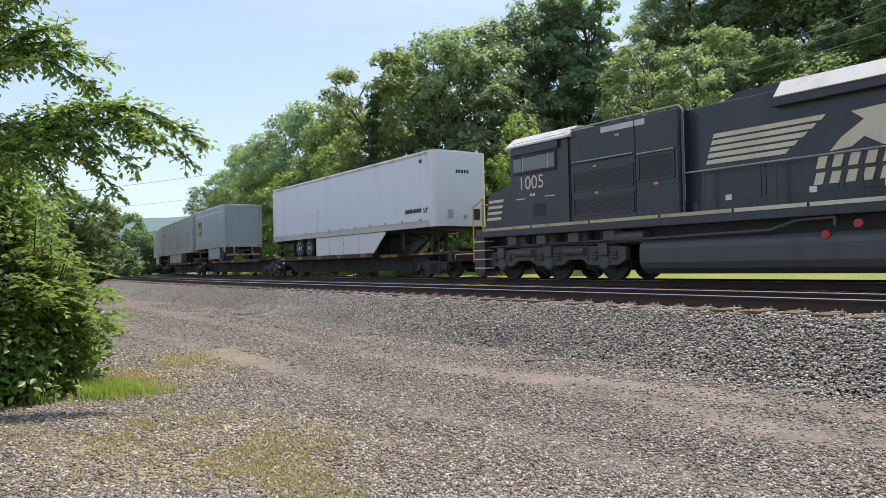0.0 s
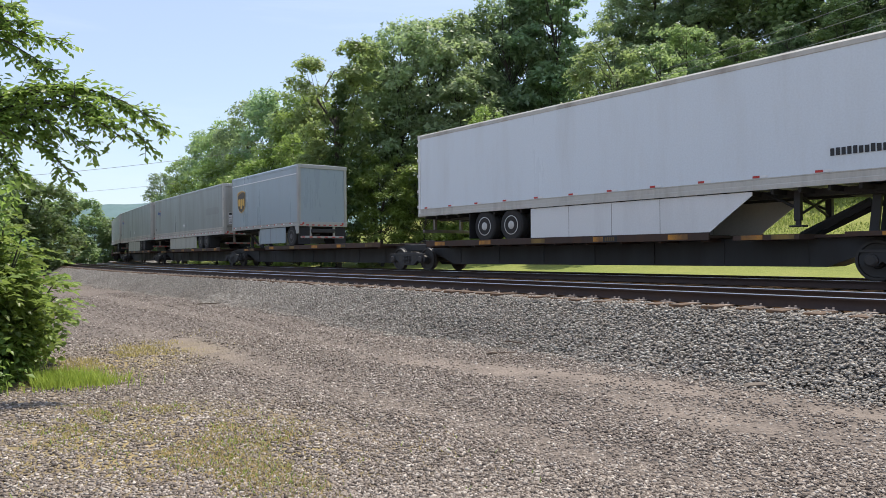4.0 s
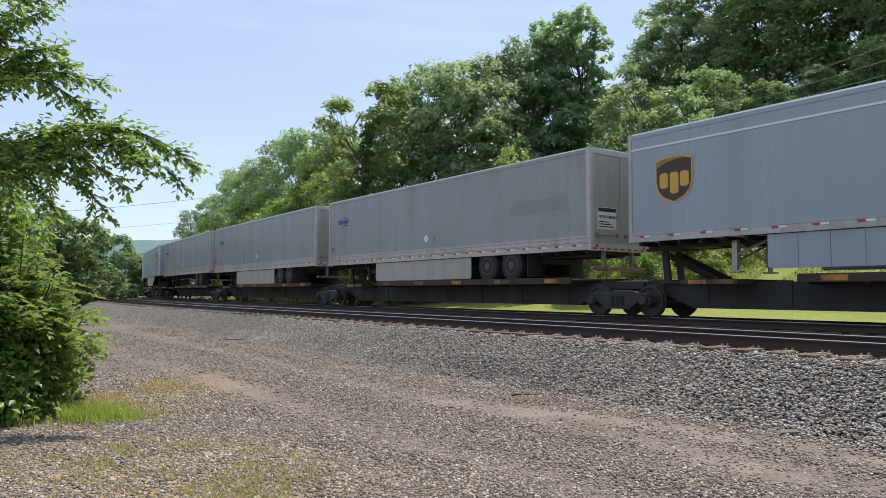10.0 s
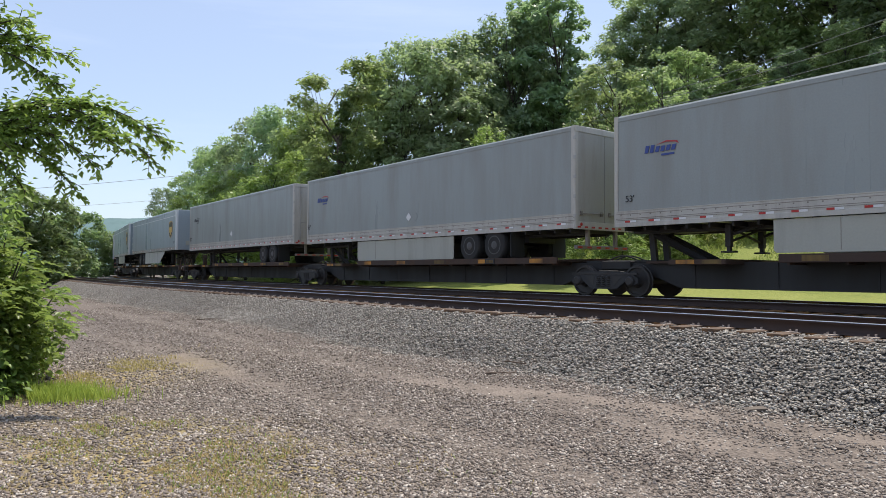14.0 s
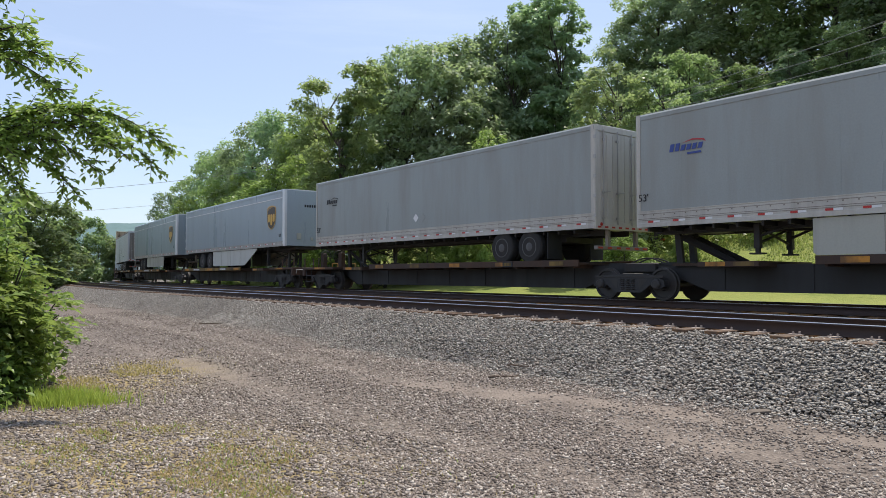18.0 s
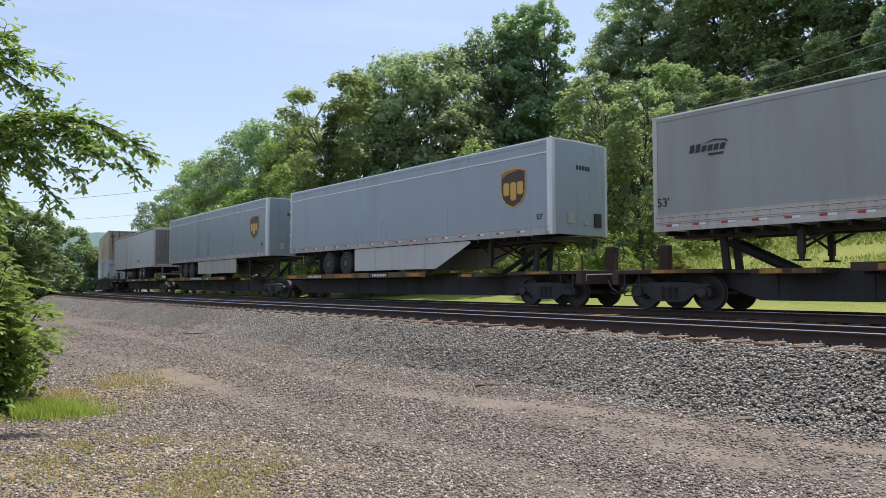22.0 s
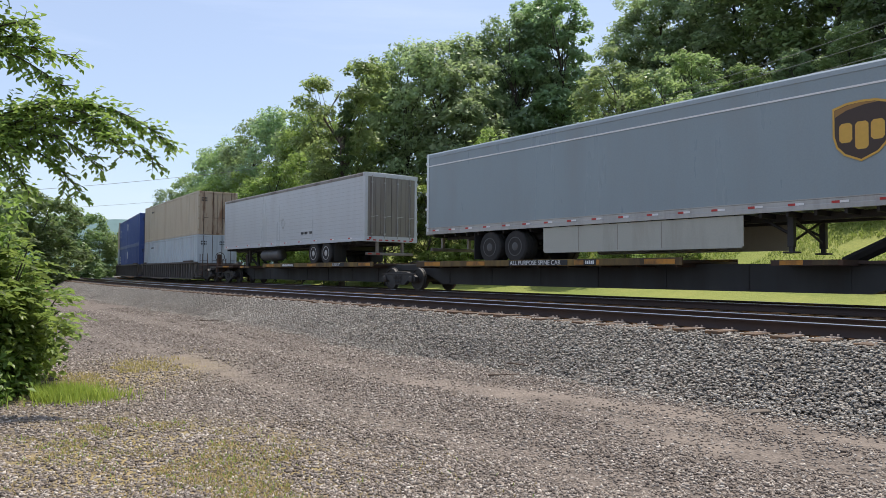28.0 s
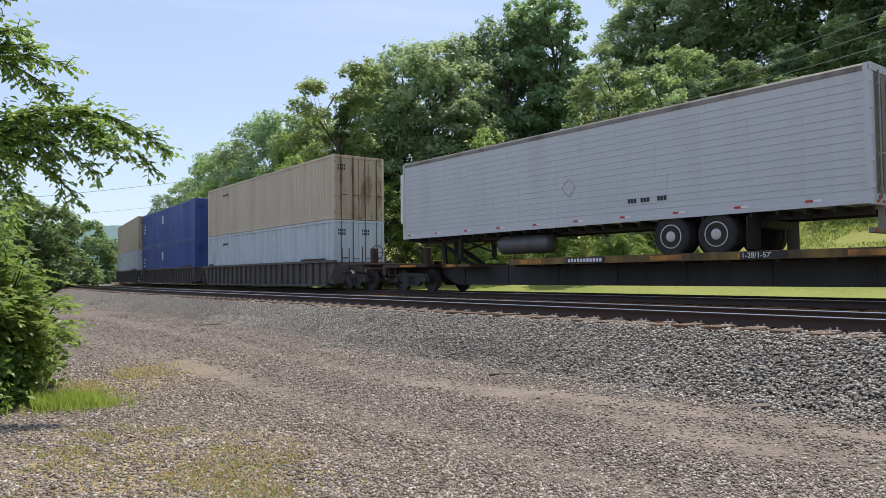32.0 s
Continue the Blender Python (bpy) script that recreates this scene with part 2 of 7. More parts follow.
M["loco_tank"] = paint("loco_tank", (0.085, 0.083, 0.08), (0.075, 0.065, 0.055), 0.8, 0.6)
M["grab_yellow"] = plain("grab_yellow", (0.55, 0.30, 0.08), 0.5)
# opaque panes, the light seen through the cab put into their grey
M["cab_glass"] = plain("cab_glass", (0.15, 0.18, 0.18), 0.06)
M["box_tan"] = paint("box_tan", (0.53, 0.46, 0.34), (0.26, 0.17, 0.11), 0.3, 0.5)
M["box_tan_rust"] = paint("box_tan_rust", (0.43, 0.345, 0.245), (0.17, 0.075, 0.035), 0.85, 0.6, streak=(2.2, 2.2, 0.45), low=0.5, high=0.66)
M["box_pale"] = paint("box_pale", (0.50, 0.57, 0.61), (0.2, 0.15, 0.11), 0.4, 0.45)
M["box_blue"] = paint("box_blue", (0.034, 0.078, 0.28), (0.05, 0.05, 0.06), 0.4, 0.42)
M["well_grey"] = paint("well_grey", (0.10, 0.088, 0.078), (0.05, 0.035, 0.028), 0.7, 0.65)
M["rail_side"] = paint("rail_side", (0.042, 0.024, 0.018), (0.08, 0.045, 0.03), 0.7, 0.75)
M["rail_top"] = plain("rail_top", (0.62, 0.61, 0.60), 0.16, 1.0)
M["tie_wood"] = paint("tie_wood", (0.10, 0.062, 0.038), (0.50, 0.235, 0.07), 0.85, 0.9, streak=(0.6, 1, 1), low=0.42, high=0.56)
M["tie_clip"] = plain("tie_clip", (0.36, 0.30, 0.26), 0.6, 0.3)
M["bark"] = paint("bark", (0.060, 0.050, 0.040), (0.022, 0.019, 0.016), 0.7, 0.9, streak=(3, 3, 0.5), bump=0.5)
M["leaf_olive"] = leafy("leaf_olive", (0.205, 0.295, 0.142), (0.365, 0.470, 0.218))
# extra blue here paints the hillside haze into the oak leaves
M["leaf_dark_haze"] = leafy("leaf_dark_haze", (0.195, 0.300, 0.190), (0.345, 0.460, 0.280))
M["leaf_light"] = leafy("leaf_light", (0.205, 0.290, 0.072), (0.300, 0.390, 0.110))
# silvery leaf green, made paler and bluer to paint in a haze veil
M["leaf_pale_haze"] = leafy("leaf_pale_haze", (0.245, 0.330, 0.205), (0.430, 0.520, 0.315))
# darker greens that put the shade under trees and boughs into the leaf colour
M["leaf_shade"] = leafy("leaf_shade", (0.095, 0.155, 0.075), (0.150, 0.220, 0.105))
M["leaf_ivy"] = leafy("leaf_ivy", (0.040, 0.075, 0.035), (0.080, 0.125, 0.055))
M["leaf_bough"] = leafy("leaf_bough", (0.090, 0.155, 0.042), (0.310, 0.425, 0.085), 0.55, 0.38)
M["leaf_near"] = leafy("leaf_near", (0.070, 0.125, 0.040), (0.290, 0.405, 0.085), 0.55, 0.38)
M["leaf_locust"] = leafy("leaf_locust", (0.25, 0.33, 0.15), (0.40, 0.49, 0.22), 0.62)
M["leaf_airy"] = leafy("leaf_airy", (0.205, 0.285, 0.145), (0.385, 0.465, 0.235))
M["leaf_far"] = leafy("leaf_far", (0.140, 0.210, 0.105), (0.205, 0.285, 0.135))
M["grass_blade"] = leafy("grass_blade", (0.12, 0.20, 0.025), (0.25, 0.34, 0.05), 0.4, 0.6)
M["tuft_blade"] = leafy("tuft_blade", (0.22, 0.31, 0.04), (0.42, 0.48, 0.07), 0.4, 0.6)
M["bank_blade"] = leafy("bank_blade", (0.17, 0.25, 0.045), (0.33, 0.39, 0.09), 0.45, 0.6)
M["dry_blade"] = leafy("dry_blade", (0.29, 0.21, 0.085), (0.50, 0.37, 0.16), 0.3, 0.7)
M["ballast_stone"] = stone("ballast_stone", [(0.125, 0.107, 0.09), (0.39, 0.355, 0.305), (0.20, 0.168, 0.138), (0.60, 0.565, 0.50), (0.30, 0.245, 0.195), (0.46, 0.44, 0.385)])
M["gravel_stone"] = stone("gravel_stone", [(0.050, 0.037, 0.030), (0.315, 0.255, 0.205), (0.105, 0.08, 0.063), (0.62, 0.55, 0.47), (0.205, 0.16, 0.126), (0.42, 0.36, 0.305), (0.13, 0.10, 0.078)])
M["scrap_wood"] = paint("scrap_wood", (0.14, 0.112, 0.088), (0.08, 0.065, 0.055), 0.6, 0.9)
M["stick_wood"] = paint("stick_wood", (0.13, 0.095, 0.07), (0.05, 0.035, 0.03), 0.7, 0.9)
M["orange_cone"] = plain("orange_cone", (0.75, 0.10, 0.02), 0.5)
M["cable"] = plain("cable", (0.2, 0.2, 0.21), 0.6)
# blue-green tones paint distance haze onto the far ridge
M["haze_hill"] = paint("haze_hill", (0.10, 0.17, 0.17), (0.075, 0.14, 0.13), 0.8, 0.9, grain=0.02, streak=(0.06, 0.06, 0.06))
M["car_white"] = paint("car_white", (0.75, 0.75, 0.76), (0.4, 0.4, 0.4), 0.2, 0.25)
M["car_glass"] = plain("car_glass", (0.03, 0.035, 0.04), 0.08)


def ballast_ground(name):
    """Crushed stone seen from afar: cells in greys with deep joints, their shade put into the colour."""
    m, n, l, b = nodes_of(name)
    tc, v, v2 = n.new("ShaderNodeTexCoord"), n.new("ShaderNodeTexVoronoi"), n.new("ShaderNodeTexVoronoi")
    for x in (v, v2):
        l.new(tc.outputs["Object"], x.inputs["Vector"])
    v.inputs["Scale"].default_value, v2.inputs["Scale"].default_value = 15, 15
    v2.feature = "DISTANCE_TO_EDGE"
    hs = n.new("ShaderNodeSeparateColor")
    l.new(v.outputs["Color"], hs.inputs[0])
    c = mixed(n, l, hs.outputs[0], (0.06, 0.052, 0.044), (0.29, 0.27, 0.24))
    c = mixed(n, l, ramp(n, l, v2.outputs["Distance"], 0.0, 0.12, 0.75, 0.0), c, (0.03, 0.028, 0.026))
    c = mixed(n, l, ramp(n, l, noise_out(n, l, 0.5, 4), 0.45, 0.75, 0, 0.35), c, (0.16, 0.125, 0.10))
    l.new(c, b.inputs["Base Color"])
    b.inputs["Roughness"].default_value = 0.9
    relief(n, l, b, ramp(n, l, v2.outputs["Distance"], 0, 0.25), 0.9, 0.03)
    return m


def lot_ground(name):
    """The ground sheet: packed gravel and dirt, thin grass, mown lawn, forest floor, by the attribute 'zone'."""
    m, n, l, b = nodes_of(name)
    tc, v, v2, at = n.new("ShaderNodeTexCoord"), n.new("ShaderNodeTexVoronoi"), n.new("ShaderNodeTexVoronoi"), n.new("ShaderNodeAttribute")
    at.attribute_name = "zone"
    z = n.new("ShaderNodeSeparateColor")
    l.new(at.outputs["Color"], z.inputs[0])
    for x, s in ((v, 26), (v2, 60)):
        l.new(tc.outputs["Object"], x.inputs["Vector"])
        x.inputs["Scale"].default_value = s
    hs = n.new("ShaderNodeSeparateColor")
    l.new(v.outputs["Color"], hs.inputs[0])
    h2 = n.new("ShaderNodeSeparateColor")
    l.new(v2.outputs["Color"], h2.inputs[0])
    # grit darkened to paint the shadow gaps between the loose stones
    grit = mixed(n, l, hs.outputs[0], (0.036, 0.027, 0.022), (0.215, 0.172, 0.140))
    grit = mixed(n, l, 0.4, grit, mixed(n, l, h2.outputs[1], (0.034, 0.026, 0.021), (0.255, 0.21, 0.175)))
    patch = noise_out(n, l, 0.9, 5, 0.6)
    dirtmix = n.new("ShaderNodeMath")
    dirtmix.operation = "MULTIPLY"
    l.new(z.outputs[0], dirtmix.inputs[0])
    l.new(ramp(n, l, patch, 0.38, 0.54), dirtmix.inputs[1])
    fine = noise_out(n, l, 7, 6, 0.7)
    dirt = mixed(n, l, fine, (0.165, 0.130, 0.104), (0.270, 0.222, 0.182))
    c = mixed(n, l, dirtmix.outputs[0], grit, dirt)
    tuft = noise_out(n, l, 2.6, 6, 0.7)
    gm = n.new("ShaderNodeMath")
    gm.operation = "MULTIPLY"
    l.new(z.outputs[1], gm.inputs[0])
    l.new(ramp(n, l, tuft, 0.36, 0.54), gm.inputs[1])
    c = mixed(n, l, gm.outputs[0], c, mixed(n, l, ramp(n, l, patch, 0.4, 0.62), (0.32, 0.235, 0.11), (0.27, 0.215, 0.075)))
    lawn = mixed(n, l, ramp(n, l, noise_out(n, l, 0.25, 5), 0.35, 0.65), (0.185, 0.225, 0.035), (0.270, 0.280, 0.062))
    lawn = mixed(n, l, ramp(n, l, fine, 0.35, 0.7, 0, 0.5), lawn, (0.08, 0.115, 0.02))
    lawn = mixed(n, l, at.outputs["Alpha"], mixed(n, l, fine, (0.035, 0.032, 0.016), (0.06, 0.075, 0.025)), lawn)
    c = mixed(n, l, z.outputs[2], c, lawn)
    l.new(c, b.inputs["Base Color"])
    b.inputs["Roughness"].default_value = 0.95
    relief(n, l, b, mixed(n, l, 0.35, v.outputs["Distance"], fine), 1.0, 0.03)
    return m


M["ballast"] = ballast_ground("ballast")
M["ground"] = lot_ground("ground")

# ---- mesh tools ----
def link_mesh(name, me, mat, parent=None, label="", m=None):
    me.materials.clear()
    for x in (mat if isinstance(mat, (list, tuple)) else [mat]):
        me.materials.append(x)
    ob = new(name, me)
    if parent is not None:
        ob.parent = parent
    if m is not None:
        ob.matrix_basis = m
    if label:
        ob["label"] = label
    return ob


def part(name, bm, material, parent, label="", smooth=False):
    me = bpy.data.meshes.new(name)
    bmesh.ops.recalc_face_normals(bm, faces=bm.faces)
    bm.to_mesh(me)
    bm.free()
    if smooth:
        me.polygons.foreach_set("use_smooth", [True] * len(me.polygons))
    return link_mesh(name, me, material, parent, label)


def mesh_np(name, verts, faces):
    """A mesh from arrays: verts n x 3, faces m x k."""
    me = bpy.data.meshes.new(name)
    k = faces.shape[1]
    me.vertices.add(len(verts))
    me.vertices.foreach_set("co", np.asarray(verts, np.float32).ravel())
    me.loops.add(faces.size)
    me.loops.foreach_set("vertex_index", np.asarray(faces, np.int32).ravel())
    me.polygons.add(len(faces))
    me.polygons.foreach_set("loop_start", np.arange(0, faces.size, k, dtype=np.int32))
    me.update(calc_edges=True)
    return me


def box(bm, x0, x1, y0, y1, z0, z1, bevel=0.0):
    v = [bm.verts.new((x, y, z)) for x in (x0, x1) for y in (y0, y1) for z in (z0, z1)]
    f = [bm.faces.new([v[i] for i in q]) for q in ((0, 1, 3, 2), (4, 6, 7, 5), (0, 4, 5, 1), (2, 3, 7, 6), (0, 2, 6, 4), (1, 5, 7, 3))]
    if bevel:
        bmesh.ops.bevel(bm, geom=list({e for x in f for e in x.edges}), offset=bevel, segments=2, affect="EDGES", profile=0.5)


def prism(bm, pts, y0, y1):
    """A side view (x, z) given thickness from y0 to y1."""
    a = [bm.verts.new((x, y0, z)) for x, z in pts]
    b = [bm.verts.new((x, y1, z)) for x, z in pts]
    bm.faces.new(a)
    bm.faces.new(b[::-1])
    for i in range(len(pts)):
        j = (i + 1) % len(pts)
        bm.faces.new((a[i], b[i], b[j], a[j]))


def section(bm, pts, x0, x1):
    """An end view (y, z) drawn out from x0 to x1."""
    a = [bm.verts.new((x0, y, z)) for y, z in pts]
    b = [bm.verts.new((x1, y, z)) for y, z in pts]
    bm.faces.new(a)
    bm.faces.new(b[::-1])
    for i in range(len(pts)):
        j = (i + 1) % len(pts)
        bm.faces.new((a[i], b[i], b[j], a[j]))


def rod(bm, p, q, r0, r1=None, seg=8):
    """A round bar from p to q."""
    p, q = Vector(p), Vector(q)
    r1 = r0 if r1 is None else r1
    m = (q - p).to_track_quat("Z", "Y").to_matrix()
    rings = []
    for c, r in ((p, r0), (q, r1)):
        rings.append([bm.verts.new(c + m @ Vector((r * math.cos(a), r * math.sin(a), 0))) for a in (2 * math.pi * i / seg for i in range(seg))])
    for i in range(seg):
        j = (i + 1) % seg
        bm.faces.new((rings[0][i], rings[0][j], rings[1][j], rings[1][i]))
    bm.faces.new(rings[0][::-1])
    bm.faces.new(rings[1])


def tube(bm, pts, r, seg=6):
    """One bent round bar through all the points."""
    pts = [Vector(p) for p in pts]
    rings = []
    for k, p in enumerate(pts):
        d = (pts[min(k + 1, len(pts) - 1)] - pts[max(k - 1, 0)]).normalized()
        m = d.to_track_quat("Z", "Y").to_matrix()
        rings.append([bm.verts.new(p + m @ Vector((r * math.cos(a), r * math.sin(a), 0))) for a in (2 * math.pi * i / seg for i in range(seg))])
    for u, v in zip(rings, rings[1:]):
        for i in range(seg):
            j = (i + 1) % seg
            bm.faces.new((u[i], u[j], v[j], v[i]))
    bm.faces.new(rings[0][::-1])
    bm.faces.new(rings[-1])


def lathe(bm, pts, axis="Y", seg=28, at=(0, 0, 0)):
    """A turned shape: pts are (radius, along)."""
    rings = []
    for r, d in pts:
        ring = []
        for i in range(seg):
            a = 2 * math.pi * i / seg
            c, s = r * math.cos(a), r * math.sin(a)
            ring.append(bm.verts.new(Vector(at) + Vector((c, d, s) if axis == "Y" else (c, s, d))))
        rings.append(ring)
    for u, v in zip(rings, rings[1:]):
        for i in range(seg):
            j = (i + 1) % seg
            bm.faces.new((u[i], u[j], v[j], v[i]))
    bm.faces.new(rings[0])
    bm.faces.new(rings[-1][::-1])


def text_mesh(words, size, depth=0.004):
    """Letters in the built-in font, standing in the x-z plane and facing -y, from x = 0."""
    cu = bpy.data.curves.new("letters", "FONT")
    cu.body, cu.size, cu.extrude = words, size, depth
    ob = new("letters", cu)
    me = bpy.data.meshes.new_from_object(ob.evaluated_get(bpy.context.evaluated_depsgraph_get()))
    bpy.data.objects.remove(ob)
    me.transform(pose(0, 0, 0, 90, 0, 0))
    return me


def thing(name, label, category, group="", kind="", m=None):
    ob = new(name)
    ob.empty_display_size = 0.3
    if m is not None:
        ob.matrix_basis = m
    return tagged(ob, label, category, group, kind)

# ---- ground, hill, track beds ----
def smooth(x, a, b):
    t = np.clip((x - a) / (b - a), 0, 1)
    return t * t * (3 - 2 * t)


def wavy(x, y, f, seed=0.0):
    """A cheap smooth noise of about -1 to 1."""
    return (np.sin(x * f + 1.3 * np.sin(y * f * 0.7 + seed)) + np.sin(y * f * 1.13 + 2.1 * np.sin(x * f * 0.53 + seed * 2)) + np.sin((x + y) * f * 0.61 + seed * 3)) / 3


def ground_z(x, y, s=None, lat=None):
    """Height of the ground sheet."""
    if s is None:
        s, lat = to_line(x, y)
    u = -lat
    rz = rail_z(s)
    hill = 0.12 + 0.88 * smooth(s, -95, -12)
    grow = np.interp(u, [0, 3.0, 4.5, 9, 13, 18, 26, 45, 75, 130, 400, 3000], [-0.9, -0.75, -0.5, -0.15, 0.55, 2.2, 6.5, 17, 30, 36, 30, 20])
    far_side = rz + np.minimum(grow, -0.1) + np.maximum(grow + 0.1, 0) * np.where(u > 9, hill, 1)
    far_side = far_side + 0.06 * wavy(x, y, 1.7) * smooth(u, 6, 12) + 0.5 * wavy(x, y, 0.21, 2) * smooth(u, 18, 40)
    near = 0.02 * wavy(x, y, 1.1) + 0.012 * wavy(x, y, 3.9, 1) - 0.035 * (np.exp(-((lat - 10.1) / 0.45) ** 2) + np.exp(-((lat - 12.2) / 0.45) ** 2))
    near = near + smooth(-s, 60, 130) * 0.4 + 0.14 * smooth(11 - s, 0, 9) * smooth(12.5 - lat, 0, 4)
    return np.where(u > 2.2, far_side, near - 0.16 * smooth(8.05 - lat, 0, 0.5))


def axis(lo, hi, mid, fine, n):
    """Grid lines, close together round mid."""
    t = np.linspace(-1, 1, n)
    k = 9.0
    a = np.sinh(k * t) / np.sinh(k)
    return np.where(a < 0, mid + a * (mid - lo), mid + a * (hi - mid)) + fine * t


def build_ground():
    gx, gy = np.meshgrid(axis(-2800, 2800, 2, 42, 300), axis(-2600, 3200, 16, 42, 300))
    s, lat = to_line(gx, gy)
    z = ground_z(gx, gy, s, lat)
    n = gx.shape[0]
    i = np.arange(n * n).reshape(n, n)
    f = np.stack([i[:-1, :-1], i[:-1, 1:], i[1:, 1:], i[1:, :-1]], -1).reshape(-1, 4)
    me = mesh_np("ground", np.stack([gx, gy, z], -1).reshape(-1, 3), f)
    dirt = bare_dirt(gx, gy, s, lat)
    thin = np.exp(-(((gx + 2.6) / 1.5) ** 2 + ((gy - 6.6) / 1.15) ** 2)) + np.exp(-(((gx + 1.4) / 1.1) ** 2 + ((gy - 5.5) / 0.8) ** 2)) + np.exp(-(((gx + 4.4) / 0.9) ** 2 + ((gy - 10.8) / 2.2) ** 2))
    thin = thin + smooth(np.hypot(gx, gy), 45, 80) * (lat > 0) + smooth(-gy, -1, 8)
    lawn = (lat < -3.2) * 1.0
    open_ = 1 - smooth(-lat, 23, 27)
    col = me.color_attributes.new("zone", "FLOAT_COLOR", "POINT")
    col.data.foreach_set("color", np.stack([np.clip(dirt, 0, 1), np.clip(thin, 0, 1), lawn, open_], -1).astype(np.float32).ravel())
    me.polygons.foreach_set("use_smooth", [True] * len(me.polygons))
    return tagged(link_mesh("ground", me, M["ground"]), "packed gravel lot, mown grass and wooded hillside", "ground", kind="structure")


def toe_wander(s):
    """How far the foot of the ballast strays from its line."""
    return 0.11 * np.sin(s * 0.83) + 0.07 * np.sin(s * 2.3 + 1) + 0.05 * np.sin(s * 5.1 + 2) + np.interp(s, [2, 10, 16, 22], [-0.08, -0.06, 0, 0.12])


def bare_dirt(x, y, s, lat):
    """Where tyres have worn the gravel down to dirt, 0 to 1."""
    worn = np.exp(-((lat - np.interp(s, [13, 14, 16, 17.5, 19, 21], [10.6, 10.4, 9.75, 9.3, 9.1, 9.05]) - 0.12 * wavy(x, y, 1.3, 5)) / 0.36) ** 2) * smooth(s, 10.5, 14.5)
    worn = worn + 0.9 * np.exp(-((lat - 12.0 + 0.15 * wavy(x, y, 0.9)) / 0.36) ** 2) * np.exp(-((s - 9.5) / 3.4) ** 2)
    worn = worn + 0.85 * np.exp(-((lat - 10.4) / 0.36) ** 2) * np.exp(-((s - 18.9) / 1.3) ** 2)
    return np.clip(worn + 0.3 * np.exp(-((lat - 9.85 - 0.2 * wavy(x, y, 0.5)) / 0.5) ** 2) + 0.25 * np.exp(-((lat - 12.05 + 0.3 * wavy(x, y, 0.6)) / 0.4) ** 2), 0, 1)


def strip(name, edges, mat, s0, s1, step=0.4):
    """A strip along the line; edges: (lat, z above the rails or None for the ground)."""
    ss = np.arange(s0, s1, step)
    rows = []
    for k, (lat, z) in enumerate(edges):
        wob = 0.0 if 0 < k < len(edges) - 1 else toe_wander(ss + 9 * k)
        x, y, zz = on_line(ss, lat + wob, 0)
        rows.append(np.stack([x, y, (ground_z(x, y, ss, lat + wob) - 0.05 if z is None else zz + z) + (0.003 if k < 4 else 0.012) * np.sin(ss * 5 + k * 7)], -1))
    v = np.stack(rows, 1)
    n, m = v.shape[:2]
    i = np.arange(n * m).reshape(n, m)
    f = np.stack([i[:-1, :-1], i[:-1, 1:], i[1:, 1:], i[1:, :-1]], -1).reshape(-1, 4)
    return link_mesh(name, mesh_np(name, v.reshape(-1, 3), f), mat)


RAIL = [(-0.07, -0.175), (-0.07, -0.165), (-0.012, -0.145), (-0.012, -0.045), (-0.037, -0.032), (-0.037, -0.009), (-0.03, 0.0), (0.03, 0.0), (0.037, -0.009), (0.037, -0.032), (0.012, -0.045), (0.012, -0.145), (0.07, -0.165), (0.07, -0.175)]


def build_rail(lat):
    ss = np.concatenate([np.arange(-150, -60, 2.0), np.arange(-60, 60, 1.0)])
    v = np.stack([np.stack(on_line(ss, lat + a, b), -1) for a, b in RAIL], 1)
    n, m = v.shape[:2]
    i = np.arange(n * m).reshape(n, m)
    j = np.roll(i, -1, 1)
    f = np.stack([i[:-1], j[:-1], j[1:], i[1:]], -1).reshape(-1, 4)
    me = mesh_np("rail", v.reshape(-1, 3), f)
    ob = link_mesh("rail", me, [M["rail_side"], M["rail_top"]])
    top = np.zeros((n - 1, m), np.int32)
    top[:, 5:8] = 1
    me.polygons.foreach_set("material_index", top.ravel())
    return tagged(ob, "steel rail with a polished running surface", "rail", "rails of the two tracks", "structure")


build_ground()
BED = [(NEAR + 2.7, None), (NEAR + 2.05, -0.6), (NEAR + 1.42, -0.24), (NEAR + 1.2, -0.21), (NEAR + 0.8, -0.22), (NEAR, -0.2), (NEAR - 0.8, -0.22), (NEAR - 1.3, -0.2), (NEAR - 2.0, -0.24), (NEAR / 2, -0.30), (2.0, -0.24), (1.3, -0.2), (0.8, -0.22), (0.0, -0.2), (-0.8, -0.22), (-1.3, -0.2), (-1.6, -0.23), (-2.4, -0.6), (-3.3, -0.98)]
tagged(strip("ballast_bed", BED, M["ballast"], -150, 70), "grey crushed stone bed of the two tracks", "ballast", kind="structure")
for _lat in (NEAR + 0.753, NEAR - 0.753, 0.753, -0.753):
    build_rail(_lat)

# ---- the train: x runs to the front of the train, -y faces the camera, z = 0 on the rails ----
CAR_ROWS, WHEEL_ROWS = [], []


def ride(ob, front, back, span=None):
    """Note a vehicle that reaches from front to back along the train."""
    CAR_ROWS.append((ob, (front + back) / 2, (span or (front - back))))


def lettered(words, size, x, y, z, mat, parent, name="lettering"):
    me = text_mesh(words, size)
    return link_mesh(name, me, M[mat], parent, m=pose(x, y, z))


def bars(x, y, z, w, h, n, mat, parent, rng):
    """Writing too small to read: short bars in a row."""
    bm = bmesh.new()
    for k in range(n):
        box(bm, x + w * k / n, x + w * (k + 0.72) / n, y - 0.004, y, z, z + h * rng.uniform(0.85, 1.0))
    return tagged(part("marking", bm, M[mat], parent), kind="stuff")


